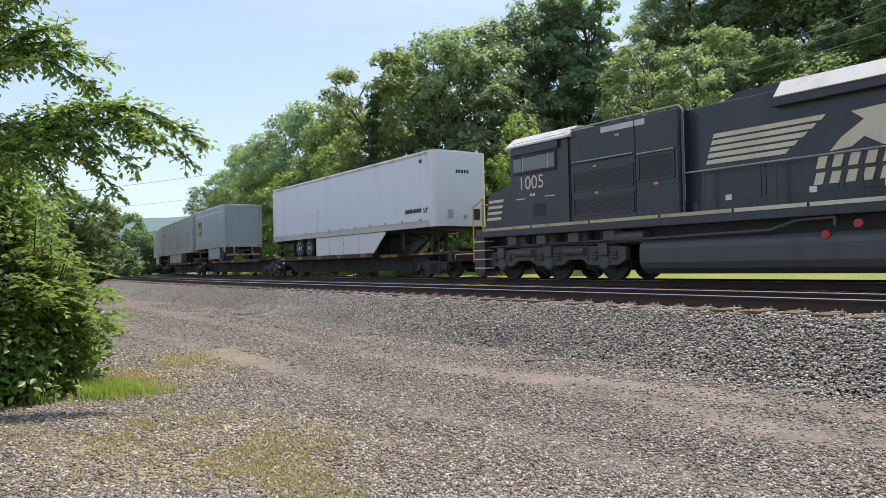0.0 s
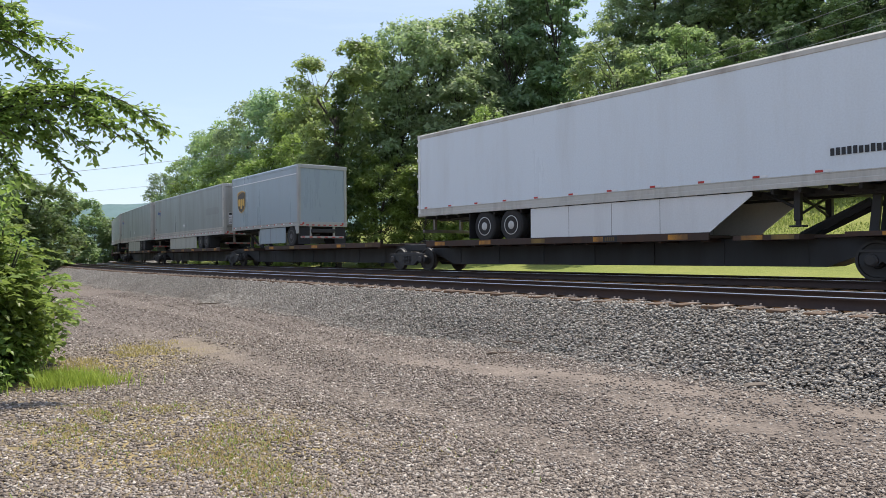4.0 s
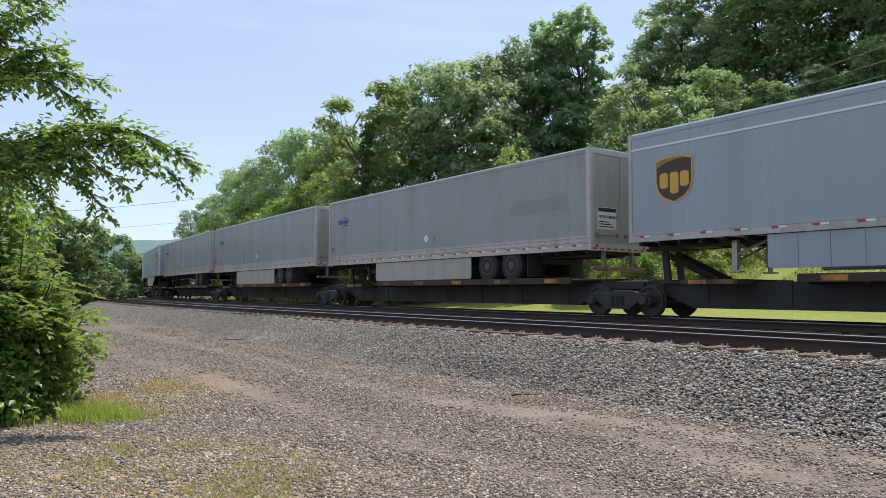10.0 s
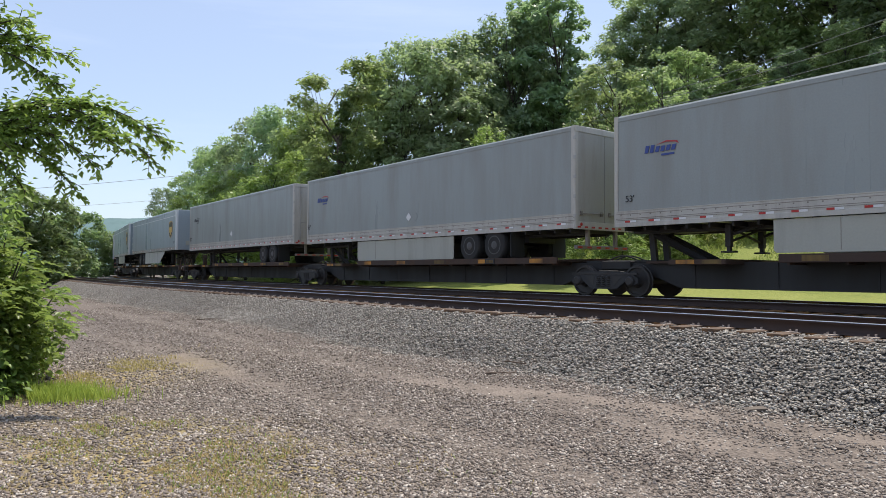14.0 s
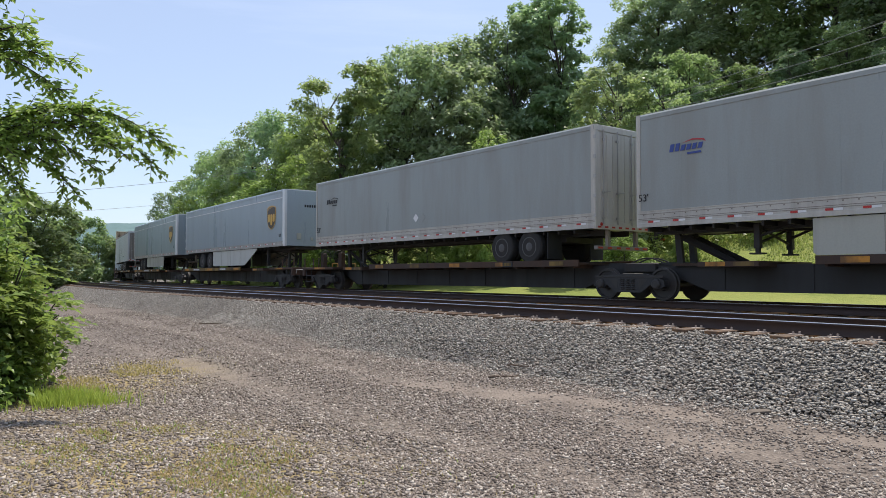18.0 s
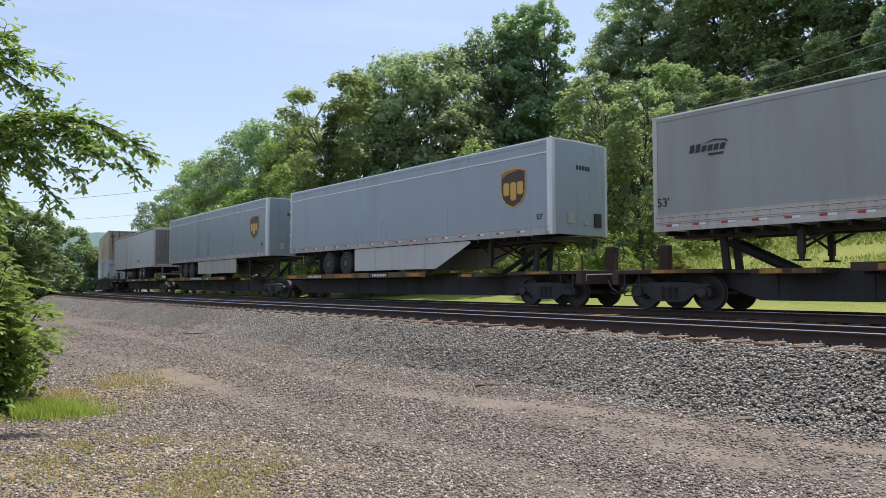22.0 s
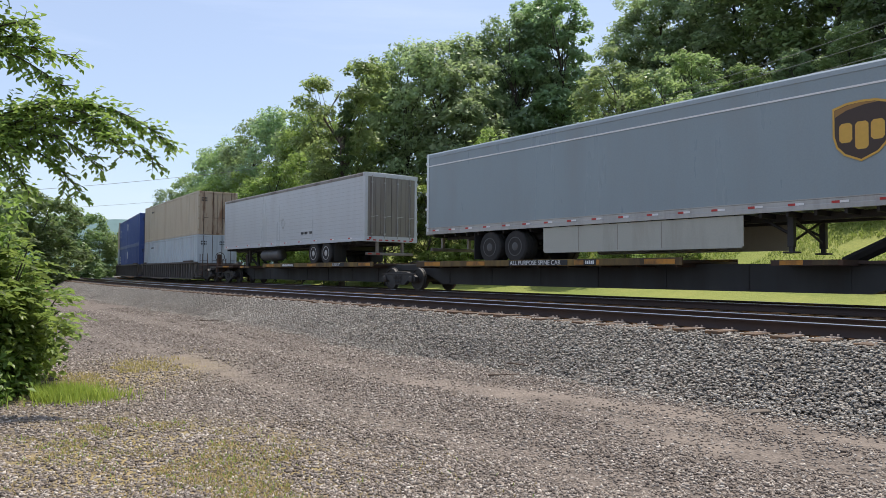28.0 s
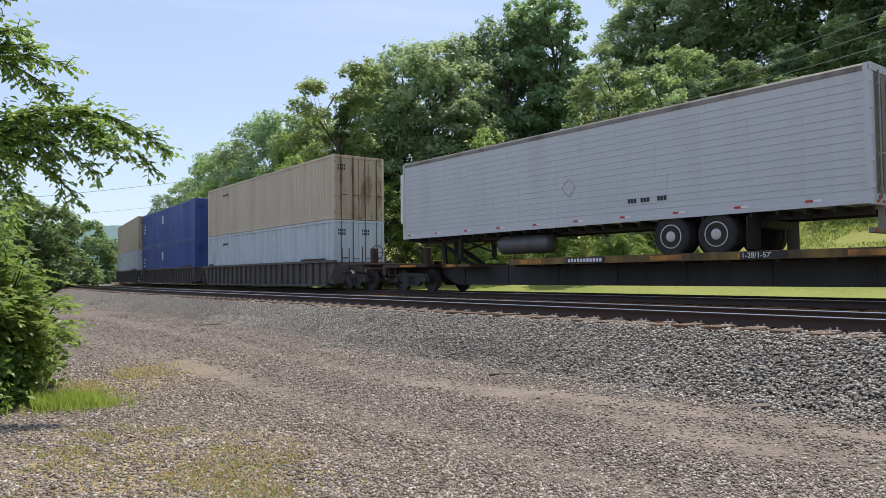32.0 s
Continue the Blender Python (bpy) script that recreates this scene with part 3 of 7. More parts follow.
def road_wheel(parent, x, y, z, r=0.5, wide=0.56, rim="rim_dull"):
    """A pair of tyres on one hub, seen from outside."""
    out = -1 if y < 0 else 1
    bm = bmesh.new()
    w = wide / 2
    lathe(bm, [(r * 0.58, -w), (r * 0.9, -w), (r * 0.985, -w * 0.86), (r, -w * 0.6), (r, -w * 0.12), (r * 0.93, 0), (r, w * 0.12), (r, w * 0.6), (r * 0.985, w * 0.86), (r * 0.9, w), (r * 0.58, w)], "Y", 26)
    tyre = part("wheel", bm, M["tyre"], parent, smooth=False)
    tyre.matrix_basis = pose(x, y, z)
    bm = bmesh.new()
    o = out * w
    lathe(bm, [(r * 0.60, o * 0.55), (r * 0.60, o * 1.01), (r * 0.55, o * 1.02), (r * 0.52, o * 0.90), (r * 0.30, o * 0.86), (r * 0.26, o * 1.0), (r * 0.16, o * 1.04)], "Y", 22)
    for k in range(10):
        a = 2 * math.pi * k / 10
        rod(bm, (r * 0.36 * math.cos(a), o * 0.8, r * 0.36 * math.sin(a)), (r * 0.36 * math.cos(a), o * 0.93, r * 0.36 * math.sin(a)), 0.018, 0.014, 6)
    part("rim", bm, M[rim], tyre)
    return tyre


def shield(parent, x, z, w, h, y):
    """A brown shield with a gold border and a plain gold device."""
    def outline(k):
        pts = [(-0.5, 0.42), (-0.25, 0.485), (0, 0.5), (0.25, 0.485), (0.5, 0.42), (0.5, -0.05), (0.44, -0.24), (0.3, -0.38), (0, -0.5), (-0.3, -0.38), (-0.44, -0.24), (-0.5, -0.05)]
        return [(x + a * w * k, z + b * h * k) for a, b in pts]
    bm = bmesh.new()
    prism(bm, outline(1.0), y - 0.004, y)
    mark = part("emblem", bm, M["gold"], parent, "gold bordered brown shield emblem")
    bm = bmesh.new()
    prism(bm, outline(0.925), y - 0.007, y - 0.003)
    part("field", bm, M["brown_mark"], mark)
    bm = bmesh.new()
    prism(bm, [(x - 0.45 * w, z + 0.27 * h), (x - 0.455 * w, z + 0.385 * h), (x - 0.2 * w, z + 0.445 * h), (x, z + 0.46 * h), (x + 0.33 * w, z + 0.432 * h), (x + 0.05 * w, z + 0.415 * h), (x - 0.25 * w, z + 0.36 * h)], y - 0.009, y - 0.006)
    part("sweep", bm, M["gold_dark"], mark)
    bm = bmesh.new()
    for cx, lo, hi in ((-0.265, -0.17, 0.15), (0.015, -0.30, 0.15), (0.285, -0.17, 0.15)):
        c = 0.045
        prism(bm, [(x + (cx + a) * w, z + b * h) for a, b in ((-0.115 + c, lo), (0.115 - c, lo), (0.115, lo + c), (0.115, hi - c), (0.115 - c, hi), (-0.115 + c, hi), (-0.115, hi - c), (-0.115, lo + c))], y - 0.009, y - 0.006)
    part("device", bm, M["gold"], mark)


def freight_mark(parent, x, z, y, faded=False):
    """A small blue word-shaped mark under a red stroke, as plain shapes."""
    bm = bmesh.new()
    for k in range(6):
        w = 0.11
        x0 = x - 0.45 + k * 0.155
        prism(bm, [(x0, z - 0.09), (x0 + w, z - 0.09), (x0 + w + 0.045, z + (0.1 if k < 2 else 0.05)), (x0 + 0.045, z + (0.1 if k < 2 else 0.05))], y - 0.005, y)
    box(bm, x + 0.05, x + 0.42, y - 0.005, y, z - 0.2, z - 0.15)
    mark = part("emblem", bm, M["ink" if faded else "mark_blue"], parent, "small blue freight emblem")
    bm = bmesh.new()
    prism(bm, [(x - 0.1, z + 0.09), (x + 0.2, z + 0.17), (x + 0.5, z + 0.13), (x + 0.55, z + 0.05), (x + 0.45, z + 0.10), (x + 0.2, z + 0.135)], y - 0.006, y - 0.001)
    part("stroke", bm, M["ink" if faded else "mark_red"], mark)


def placard(parent, x, z, y):
    bm = bmesh.new()
    r = 0.16
    prism(bm, [(x - r, z), (x, z - r), (x + r, z), (x, z + r)], y - 0.006, y)
    part("placard", bm, M["white_tape"], parent)
    bm = bmesh.new()
    r = 0.17
    prism(bm, [(x + 0.42 - r, z), (x + 0.42, z - r), (x + 0.42 + r, z), (x + 0.42, z + r)], y - 0.006, y)
    part("placard_holder", bm, M["trailer_dull"], parent)


def trailer(front, back, z0, z1, look_, nose, label, wheels, skirt=None, taper=None, gear=None, seed=0):
    """A box semi-trailer. nose +1: its front end points forward. wheels: x of the axles; skirt: (x0, x1, z low)."""
    rng = random.Random(seed)
    ob = thing("semi_trailer", label, "trailer", "trailers on the train")
    L, H = front - back, 1.3
    x0, x1 = -L / 2, L / 2
    wall, railm = M[look_["wall"]], M[look_["rail"]]
    zr = z0 + look_.get("band", 0.3)
    nr, nw = look_.get("nose", (0.1, 0.17))                # round and width of the posts at the nose
    xn, xr = (x1, x0) if nose > 0 else (x0, x1)          # nose end, rear end
    bm = bmesh.new()
    box(bm, x0 + 0.14, x1 - 0.14, -H + 0.09, H - 0.09, z0 + 0.06, z1 - 0.07)
    part("core", bm, M["black_steel"] if look_.get("dark_core") else wall, ob)
    for side in (-1, 1):
        # wall panels between fine seams, ending at the corner posts
        xa, xb = x0 + (nw - 0.04 if nose < 0 else 0.12), x1 - (nw - 0.04 if nose > 0 else 0.12)
        ra, rb = x0 + (nr if nose < 0 else 0.02), x1 - (nr if nose > 0 else 0.02)
        n = look_.get("panels", 1)
        xs = [xa + (xb - xa) * k / n for k in range(n + 1)]
        y, yb = side * (H - 0.012), side * (H - 0.03)
        for a, b in zip(xs, xs[1:]):
            bm = bmesh.new()
            box(bm, a + 0.0008 * (n > 1), b - 0.0008 * (n > 1), min(y, yb), max(y, yb), zr, z1 - 0.14)
            wallp = part("side_panel", bm, wall, ob)
        if look_.get("ribs"):
            bm = bmesh.new()
            k = zr + 0.12
            while k < z1 - 0.2:
                box(bm, x0 + 0.12, x1 - 0.12, min(side * (H - 0.016), side * (H - 0.006)), max(side * (H - 0.016), side * (H - 0.006)), k, k + 0.008)
                k += 0.17
            tagged(part("side_rib", bm, M["reefer_seam"], wallp), kind="stuff")
        bm = bmesh.new()
        section(bm, [(side * (H - 0.03), z1 - 0.16), (side * (H + 0.005), z1 - 0.15), (side * (H + 0.005), z1 - 0.05), (side * (H - 0.04), z1), (side * (H - 0.2), z1 + 0.012), (side * (H - 0.2), z1 - 0.04)], ra, rb)
        part("top_rail", bm, M[look_.get("top", look_["rail"])], ob)
        bm = bmesh.new()
        section(bm, [(side * (H - 0.05), z0), (side * (H + 0.012), z0), (side * (H + 0.012), z0 + 0.1), (side * (H + 0.002), z0 + 0.115), (side * (H + 0.002), zr - 0.03), (side * (H + 0.01), zr - 0.02), (side * (H + 0.01), zr), (side * (H - 0.05), zr)], ra, rb)
        rail_ = part("bottom_rail", bm, railm, ob)
        if look_.get("rivets"):
            bm = bmesh.new()
            for z in (z0 + 0.17, z0 + 0.21, z0 + 0.33):
                box(bm, ra, rb, min(side * (H - 0.01), side * (H + 0.0075)), max(side * (H - 0.01), side * (H + 0.0075)), z, z + 0.012)
            part("rail_groove", bm, M["door_steel"], rail_)
            bm = bmesh.new()
            for k in range(int(L / 0.3)):
                x = x0 + 0.25 + 0.3 * k
                y = side * (H + 0.005)
                box(bm, x, x + 0.03, min(y, side * (H + 0.009)), max(y, side * (H + 0.009)), zr - 0.13, zr - 0.10)
            tagged(part("rivet_row", bm, M["door_steel"], rail_), kind="stuff")
        # reflective tape on the bottom rail
        step = look_.get("tape", 1.25)
        if step:
            red, white = bmesh.new(), bmesh.new()
            x = x0 + 0.4
            while x < x1 - 0.5:
                y, ya = side * (H + 0.011), side * (H + 0.016)
                zt = z0 + look_.get("tape_z", 0.11)
                box(red, x, x + 0.16, min(y, ya), max(y, ya), zt, zt + 0.05)
                box(white, x + 0.16, x + 0.34, min(y, ya), max(y, ya), zt, zt + 0.05)
                x += step
            tagged(part("red_tape", red, M["red_tape"], rail_), kind="stuff")
            tagged(part("white_tape", white, M["white_tape"], rail_), kind="stuff")
    bm = bmesh.new()
    ys = [-1.15, -0.6, 0, 0.6, 1.15]
    section(bm, [(y, z1 + 0.02 - 0.018 * (y / 1.15) ** 2) for y in ys] + [(1.15, z1 - 0.05), (-1.15, z1 - 0.05)], x0 + 0.02, x1 - 0.02)
    part("roof", bm, M["roof_white"], ob)
    for xe in (x0, x1):
        for side in (-1, 1):
            bm = bmesh.new()
            r, w = (nr, nw) if xe == xn else (0.05, 0.14)
            s = 1 if xe == x1 else -1
            arc = [(xe - s * r * (1 - math.sin(a)), side * (H + 0.006 - r * (1 - math.cos(a)))) for a in (math.pi / 2 * k / 6 for k in range(7))]
            pts = [(xe - s * w, side * (H + 0.006)), *arc, (xe, side * (H - w)), (xe - s * 0.06, side * (H - w)), (xe - s * w, side * (H - 0.06))]
            lo, hi = [[bm.verts.new((a, b, z)) for a, b in pts] for z in (z0 + 0.005, z1 - 0.005)]
            bm.faces.new(lo)
            bm.faces.new(hi)
            for k in range(len(pts)):
                j = (k + 1) % len(pts)
                bm.faces.new((lo[k], lo[j], hi[j], hi[k]))
            part("corner_post", bm, M[look_.get("post", look_["rail"])], ob)
    # nose wall
    s = nose
    bm = bmesh.new()
    box(bm, min(xn - s * 0.05, xn - s * 0.008), max(xn - s * 0.05, xn - s * 0.008), -H + nw - 0.03, H - nw + 0.03, z0 + 0.02, z1 - 0.02, 0.01)
    nosewall = part("nose_panel", bm, wall, ob)
    if not look_.get("reefer"):
        for y, z, w, h in ((-0.5, z0 + 0.35, 0.22, 0.3), (0.2, z0 + 0.32, 0.12, 0.14), (0.75, z0 + 0.28, 0.3, 0.42)):
            bm = bmesh.new()
            box(bm, min(xn - s * 0.01, xn + s * 0.05), max(xn - s * 0.01, xn + s * 0.05), y - w / 2, y + w / 2, z, z + h, 0.01)
            part("connection_box", bm, M["black_steel" if y > 0.5 else "skirt"], nosewall)
        bm = bmesh.new()
        for k in range(5):
            box(bm, min(xn - s * 0.01, xn), max(xn - s * 0.01, xn), -0.2 + 0.13 * k, -0.11 + 0.13 * k, z1 - 0.85, z1 - 0.72)
        tagged(part("marking", bm, M["ink"], nosewall), kind="stuff")
    else:
        bm = bmesh.new()
        box(bm, xn - 0.55, xn + 0.02, -1.0, 1.0, z1 - 2.2, z1 - 0.3, 0.05)
        unit = part("cooling_unit", bm, M["roof_white"], ob, "white cooling unit on the nose wall")
        bm = bmesh.new()
        for k in range(9):
            box(bm, xn - 0.565, xn - 0.545, -0.7, 0.7, z1 - 2.0 + 0.09 * k, z1 - 1.95 + 0.09 * k)
        part("grille", bm, M["black_steel"], unit)
    # rear frame and doors
    s = -nose
    dm = M[look_.get("door", look_["wall"])]
    for nm, c, d in (("rear_header", z1 - 0.17, z1 - 0.005), ("rear_sill", z0 - 0.02, z0 + 0.2)):
        bm = bmesh.new()
        box(bm, min(xr - s * 0.08, xr + s * 0.01), max(xr - s * 0.08, xr + s * 0.01), -H, H, c, d, 0.008)
        part(nm, bm, M[look_["rail"]], ob)
    if look_.get("roller"):
        bm = bmesh.new()
        box(bm, min(xr - s * 0.06, xr - s * 0.03), max(xr - s * 0.06, xr - s * 0.03), -H + 0.15, H - 0.15, z0 + 0.2, z1 - 0.17)
        part("roller_door", bm, wall, ob)
    else:
        for side in (-1, 1):
            bm = bmesh.new()
            y0, y1 = (-H + 0.06, -0.01) if side < 0 else (0.01, H - 0.06)
            box(bm, min(xr - s * 0.07, xr - s * 0.012), max(xr - s * 0.07, xr - s * 0.012), y0, y1, z0 + 0.2, z1 - 0.17, 0.008)
            door = part("rear_door", bm, dm, ob)
            if look_.get("flat_doors"):
                bm = bmesh.new()
                rod(bm, (xr + s * 0.02, y0 + 0.15, z0 + 0.42), (xr + s * 0.02, y1 - 0.08, z0 + 0.46), 0.016, seg=6)
                for y in (y0 + 0.2, y1 - 0.15):
                    box(bm, min(xr - s * 0.02, xr + s * 0.03), max(xr - s * 0.02, xr + s * 0.03), y - 0.04, y + 0.04, z0 + 0.38, z0 + 0.5)
                part("door_latch", bm, M["door_steel"], door)
            bm = bmesh.new()
            for k in range(1, 5) if not look_.get("flat_doors") else ():
                y = y0 + (y1 - y0) * k / 5
                box(bm, min(xr - s * 0.02, xr + s * 0.006), max(xr - s * 0.02, xr + s * 0.006), y - 0.035, y + 0.035, z0 + 0.28, z1 - 0.25)
            if bm.verts:
                part("door_rib", bm, dm, door)
            else:
                bm.free()
            for y in (y0 + (y1 - y0) * 0.22, y0 + (y1 - y0) * 0.72) if not look_.get("flat_doors") else ():
                bm = bmesh.new()
                rod(bm, (xr + s * 0.03, y, z0 + 0.12), (xr + s * 0.03, y, z1 - 0.12), 0.017, seg=6)
                rod(bm, (xr + s * 0.045, y, z0 + 1.0), (xr + s * 0.045, y + 0.28, z0 + 1.05), 0.014, seg=5)
                for z in (z0 + 0.3, z0 + 1.0, z1 - 0.4):
                    box(bm, min(xr - s * 0.01, xr + s * 0.045), max(xr - s * 0.01, xr + s * 0.045), y - 0.04, y + 0.04, z - 0.03, z + 0.03)
                part("lock_rod", bm, M["rail_alloy"], door)
            for k in range(5):
                bm = bmesh.new()
                z, y = z0 + 0.35 + (z1 - z0 - 0.7) * k / 4, (-H if side < 0 else H)
                box(bm, min(xr - s * 0.05, xr + s * 0.03), max(xr - s * 0.05, xr + s * 0.03), y - 0.014, y + 0.014, z - 0.05, z + 0.05, 0.005)
                part("hinge", bm, M[look_.get("post", "rail_alloy")], door)
    tape = bmesh.new()
    for k in range(8):
        box(tape, min(xr + s * 0.01, xr + s * 0.016), max(xr + s * 0.01, xr + s * 0.016), -1.2 + 0.3 * k, -1.06 + 0.3 * k, z0 + 0.02, z0 + 0.07)
    tagged(part("red_tape", tape, M["red_tape"], ob), kind="stuff")
    # underframe
    bm = bmesh.new()
    for y in (-0.5, 0.5):
        box(bm, x0 + 0.3, x1 - 0.3, y - 0.06, y + 0.06, z0 - 0.16, z0)
    for k in range(int(L / 0.6)):
        box(bm, x0 + 0.3 + 0.6 * k, x0 + 0.36 + 0.6 * k, -1.2, 1.2, z0 - 0.1, z0 + 0.02)
    part("underframe", bm, M["black_steel"], ob)
    bm = bmesh.new()
    box(bm, min(wheels) - 0.9, max(wheels) + 0.9, -0.6, 0.6, z0 - 0.32, z0 - 0.14, 0.02)
    for w in wheels:
        rod(bm, (w, -0.9, 1.5), (w, 0.9, 1.5), 0.075, seg=10)
        for y in (-0.5, 0.5):
            box(bm, w - 0.35, w + 0.35, y - 0.07, y + 0.07, 1.56, z0 - 0.3 if z0 - 0.3 > 1.6 else 1.62, 0.01)
    part("running_gear", bm, M["black_steel"], ob)
    for w in wheels:
        for y in (-0.98, 0.98):
            road_wheel(ob, w, y, 1.5, rim=look_.get("rim", "rim_dull"))
    for y in (-0.95, 0.95):
        bm = bmesh.new()
        xm = (max(wheels) if nose < 0 else min(wheels)) - nose * 0.75
        box(bm, xm - 0.012, xm + 0.012, y - 0.3, y + 0.3, 1.12, z0 - 0.05)
        part("mud_flap", bm, M["tyre"], ob)
    if skirt:
        a, b, zl = skirt
        for y in (-H + 0.06, H - 0.06):
            bm = bmesh.new()
            if taper:
                pts = [(a, z0 - 0.02), (a, zl), (b - taper, zl), (b, z0 - 0.1), (b, z0 - 0.02)] if nose > 0 else [(b, z0 - 0.02), (b, zl), (a + taper, zl), (a, z0 - 0.1), (a, z0 - 0.02)]
            else:
                pts = [(a, z0 - 0.02), (a, zl + 0.06), (a + 0.06, zl), (b - 0.05, zl), (b, zl + 0.05), (b, z0 - 0.02)]
            prism(bm, pts, y - 0.012, y + 0.012)
            sk = part("side_skirt", bm, M[look_.get("skirt", "skirt")], ob)
            for k in range(1, 4):
                bm = bmesh.new()
                x = a + (b - a) * k / 4.6
                box(bm, x - 0.006, x + 0.006, y - 0.016, y + 0.016, zl + 0.04, z0 - 0.04)
                part("seam", bm, M["door_steel"], sk)
    gx = gear if gear is not None else xn - nose * 2.9
    for y in (-0.78, 0.78):
        bm = bmesh.new()
        box(bm, gx - 0.07, gx + 0.07, y - 0.07, y + 0.07, 1.28, z0 - 0.05, 0.01)
        box(bm, gx - 0.045, gx + 0.045, y - 0.045, y + 0.045, 1.17, 1.3)
        box(bm, gx - 0.15, gx + 0.15, y - 0.13, y + 0.13, 1.14, 1.18, 0.01)
        rod(bm, (gx, y, 1.55), (gx - nose * 0.75, y * 0.8, z0 - 0.06), 0.035, seg=6)
        part("landing_leg", bm, M[look_.get("gear", "black_steel")], ob)
    bm = bmesh.new()
    rod(bm, (gx, -0.75, 1.4), (gx, 0.75, z0 - 0.1), 0.03, seg=6)
    rod(bm, (gx, 0.75, 1.4), (gx, -0.75, z0 - 0.1), 0.03, seg=6)
    part("gear_brace", bm, M[look_.get("gear", "black_steel")], ob)
    bm = bmesh.new()
    xk = xn - nose * 0.95
    box(bm, xk - 0.8, xk + 0.8, -0.6, 0.6, z0 - 0.14, z0 - 0.02, 0.02)
    rod(bm, (xk, 0, z0 - 0.24), (xk, 0, z0 - 0.1), 0.045)
    part("kingpin_plate", bm, M["black_steel"], ob)
    # rear guard
    xg = xr - s * 0.12
    bm = bmesh.new()
    for y in (-0.62, 0.62):
        prism(bm, [(xg - 0.05, z0), (xg + 0.05, z0), (xg + 0.05, z0 - 0.5), (xg - 0.05, z0 - 0.5)], y - 0.05, y + 0.05)
    box(bm, xg - 0.06, xg + 0.06, -1.15, 1.15, z0 - 0.58, z0 - 0.47, 0.015)
    guard = part("rear_guard", bm, M[look_.get("guard", "door_steel")], ob)
    bm = bmesh.new()
    for k in range(6 if not look_.get("reefer") else 2):
        box(bm, min(xg + s * 0.06, xg + s * 0.066), max(xg + s * 0.06, xg + s * 0.066), -1.1 + 0.4 * k, -0.92 + 0.4 * k, z0 - 0.55, z0 - 0.5)
    tagged(part("red_tape", bm, M["red_tape"], guard), kind="stuff")
    for y in (-1.05, 1.05):
        bm = bmesh.new()
        lathe(bm, [(0.05, -0.01), (0.05, 0.01)], "Y", 12)
        lamp = part("tail_light", bm, M["red_tape"], ob)
        lamp.matrix_basis = pose(xr + s * 0.012, y, z0 + 0.12, 0, 0, 90)
    ride(ob, front, back, L * 0.9)
    return ob


STYLE_WHITE = {"wall": "trailer_white", "rail": "cream_rail", "tape": 1.35, "band": 0.26, "panels": 1, "tape_z": 0.27, "rim": "wheel_rim", "skirt": "roof_white", "nose": (0.22, 0.3), "post": "roof_white"}
STYLE_GREY = {"wall": "trailer_grey", "rail": "rail_alloy", "tape": 0.9, "band": 0.24, "panels": 1, "post": "silver_post", "top": "trailer_grey"}
STYLE_DULL = {"wall": "trailer_dull", "rail": "cream_rail", "tape": 0.72, "band": 0.42, "panels": 13, "rivets": True, "door": "door_beige", "top": "trailer_dull", "flat_doors": True}
STYLE_REEFER = {"wall": "reefer_white", "rail": "reefer_white", "tape": 1.6, "band": 0.3, "panels": 13, "ribs": True, "door": "door_steel", "post": "reefer_white", "top": "door_steel", "reefer": True, "rim": "wheel_rim"}


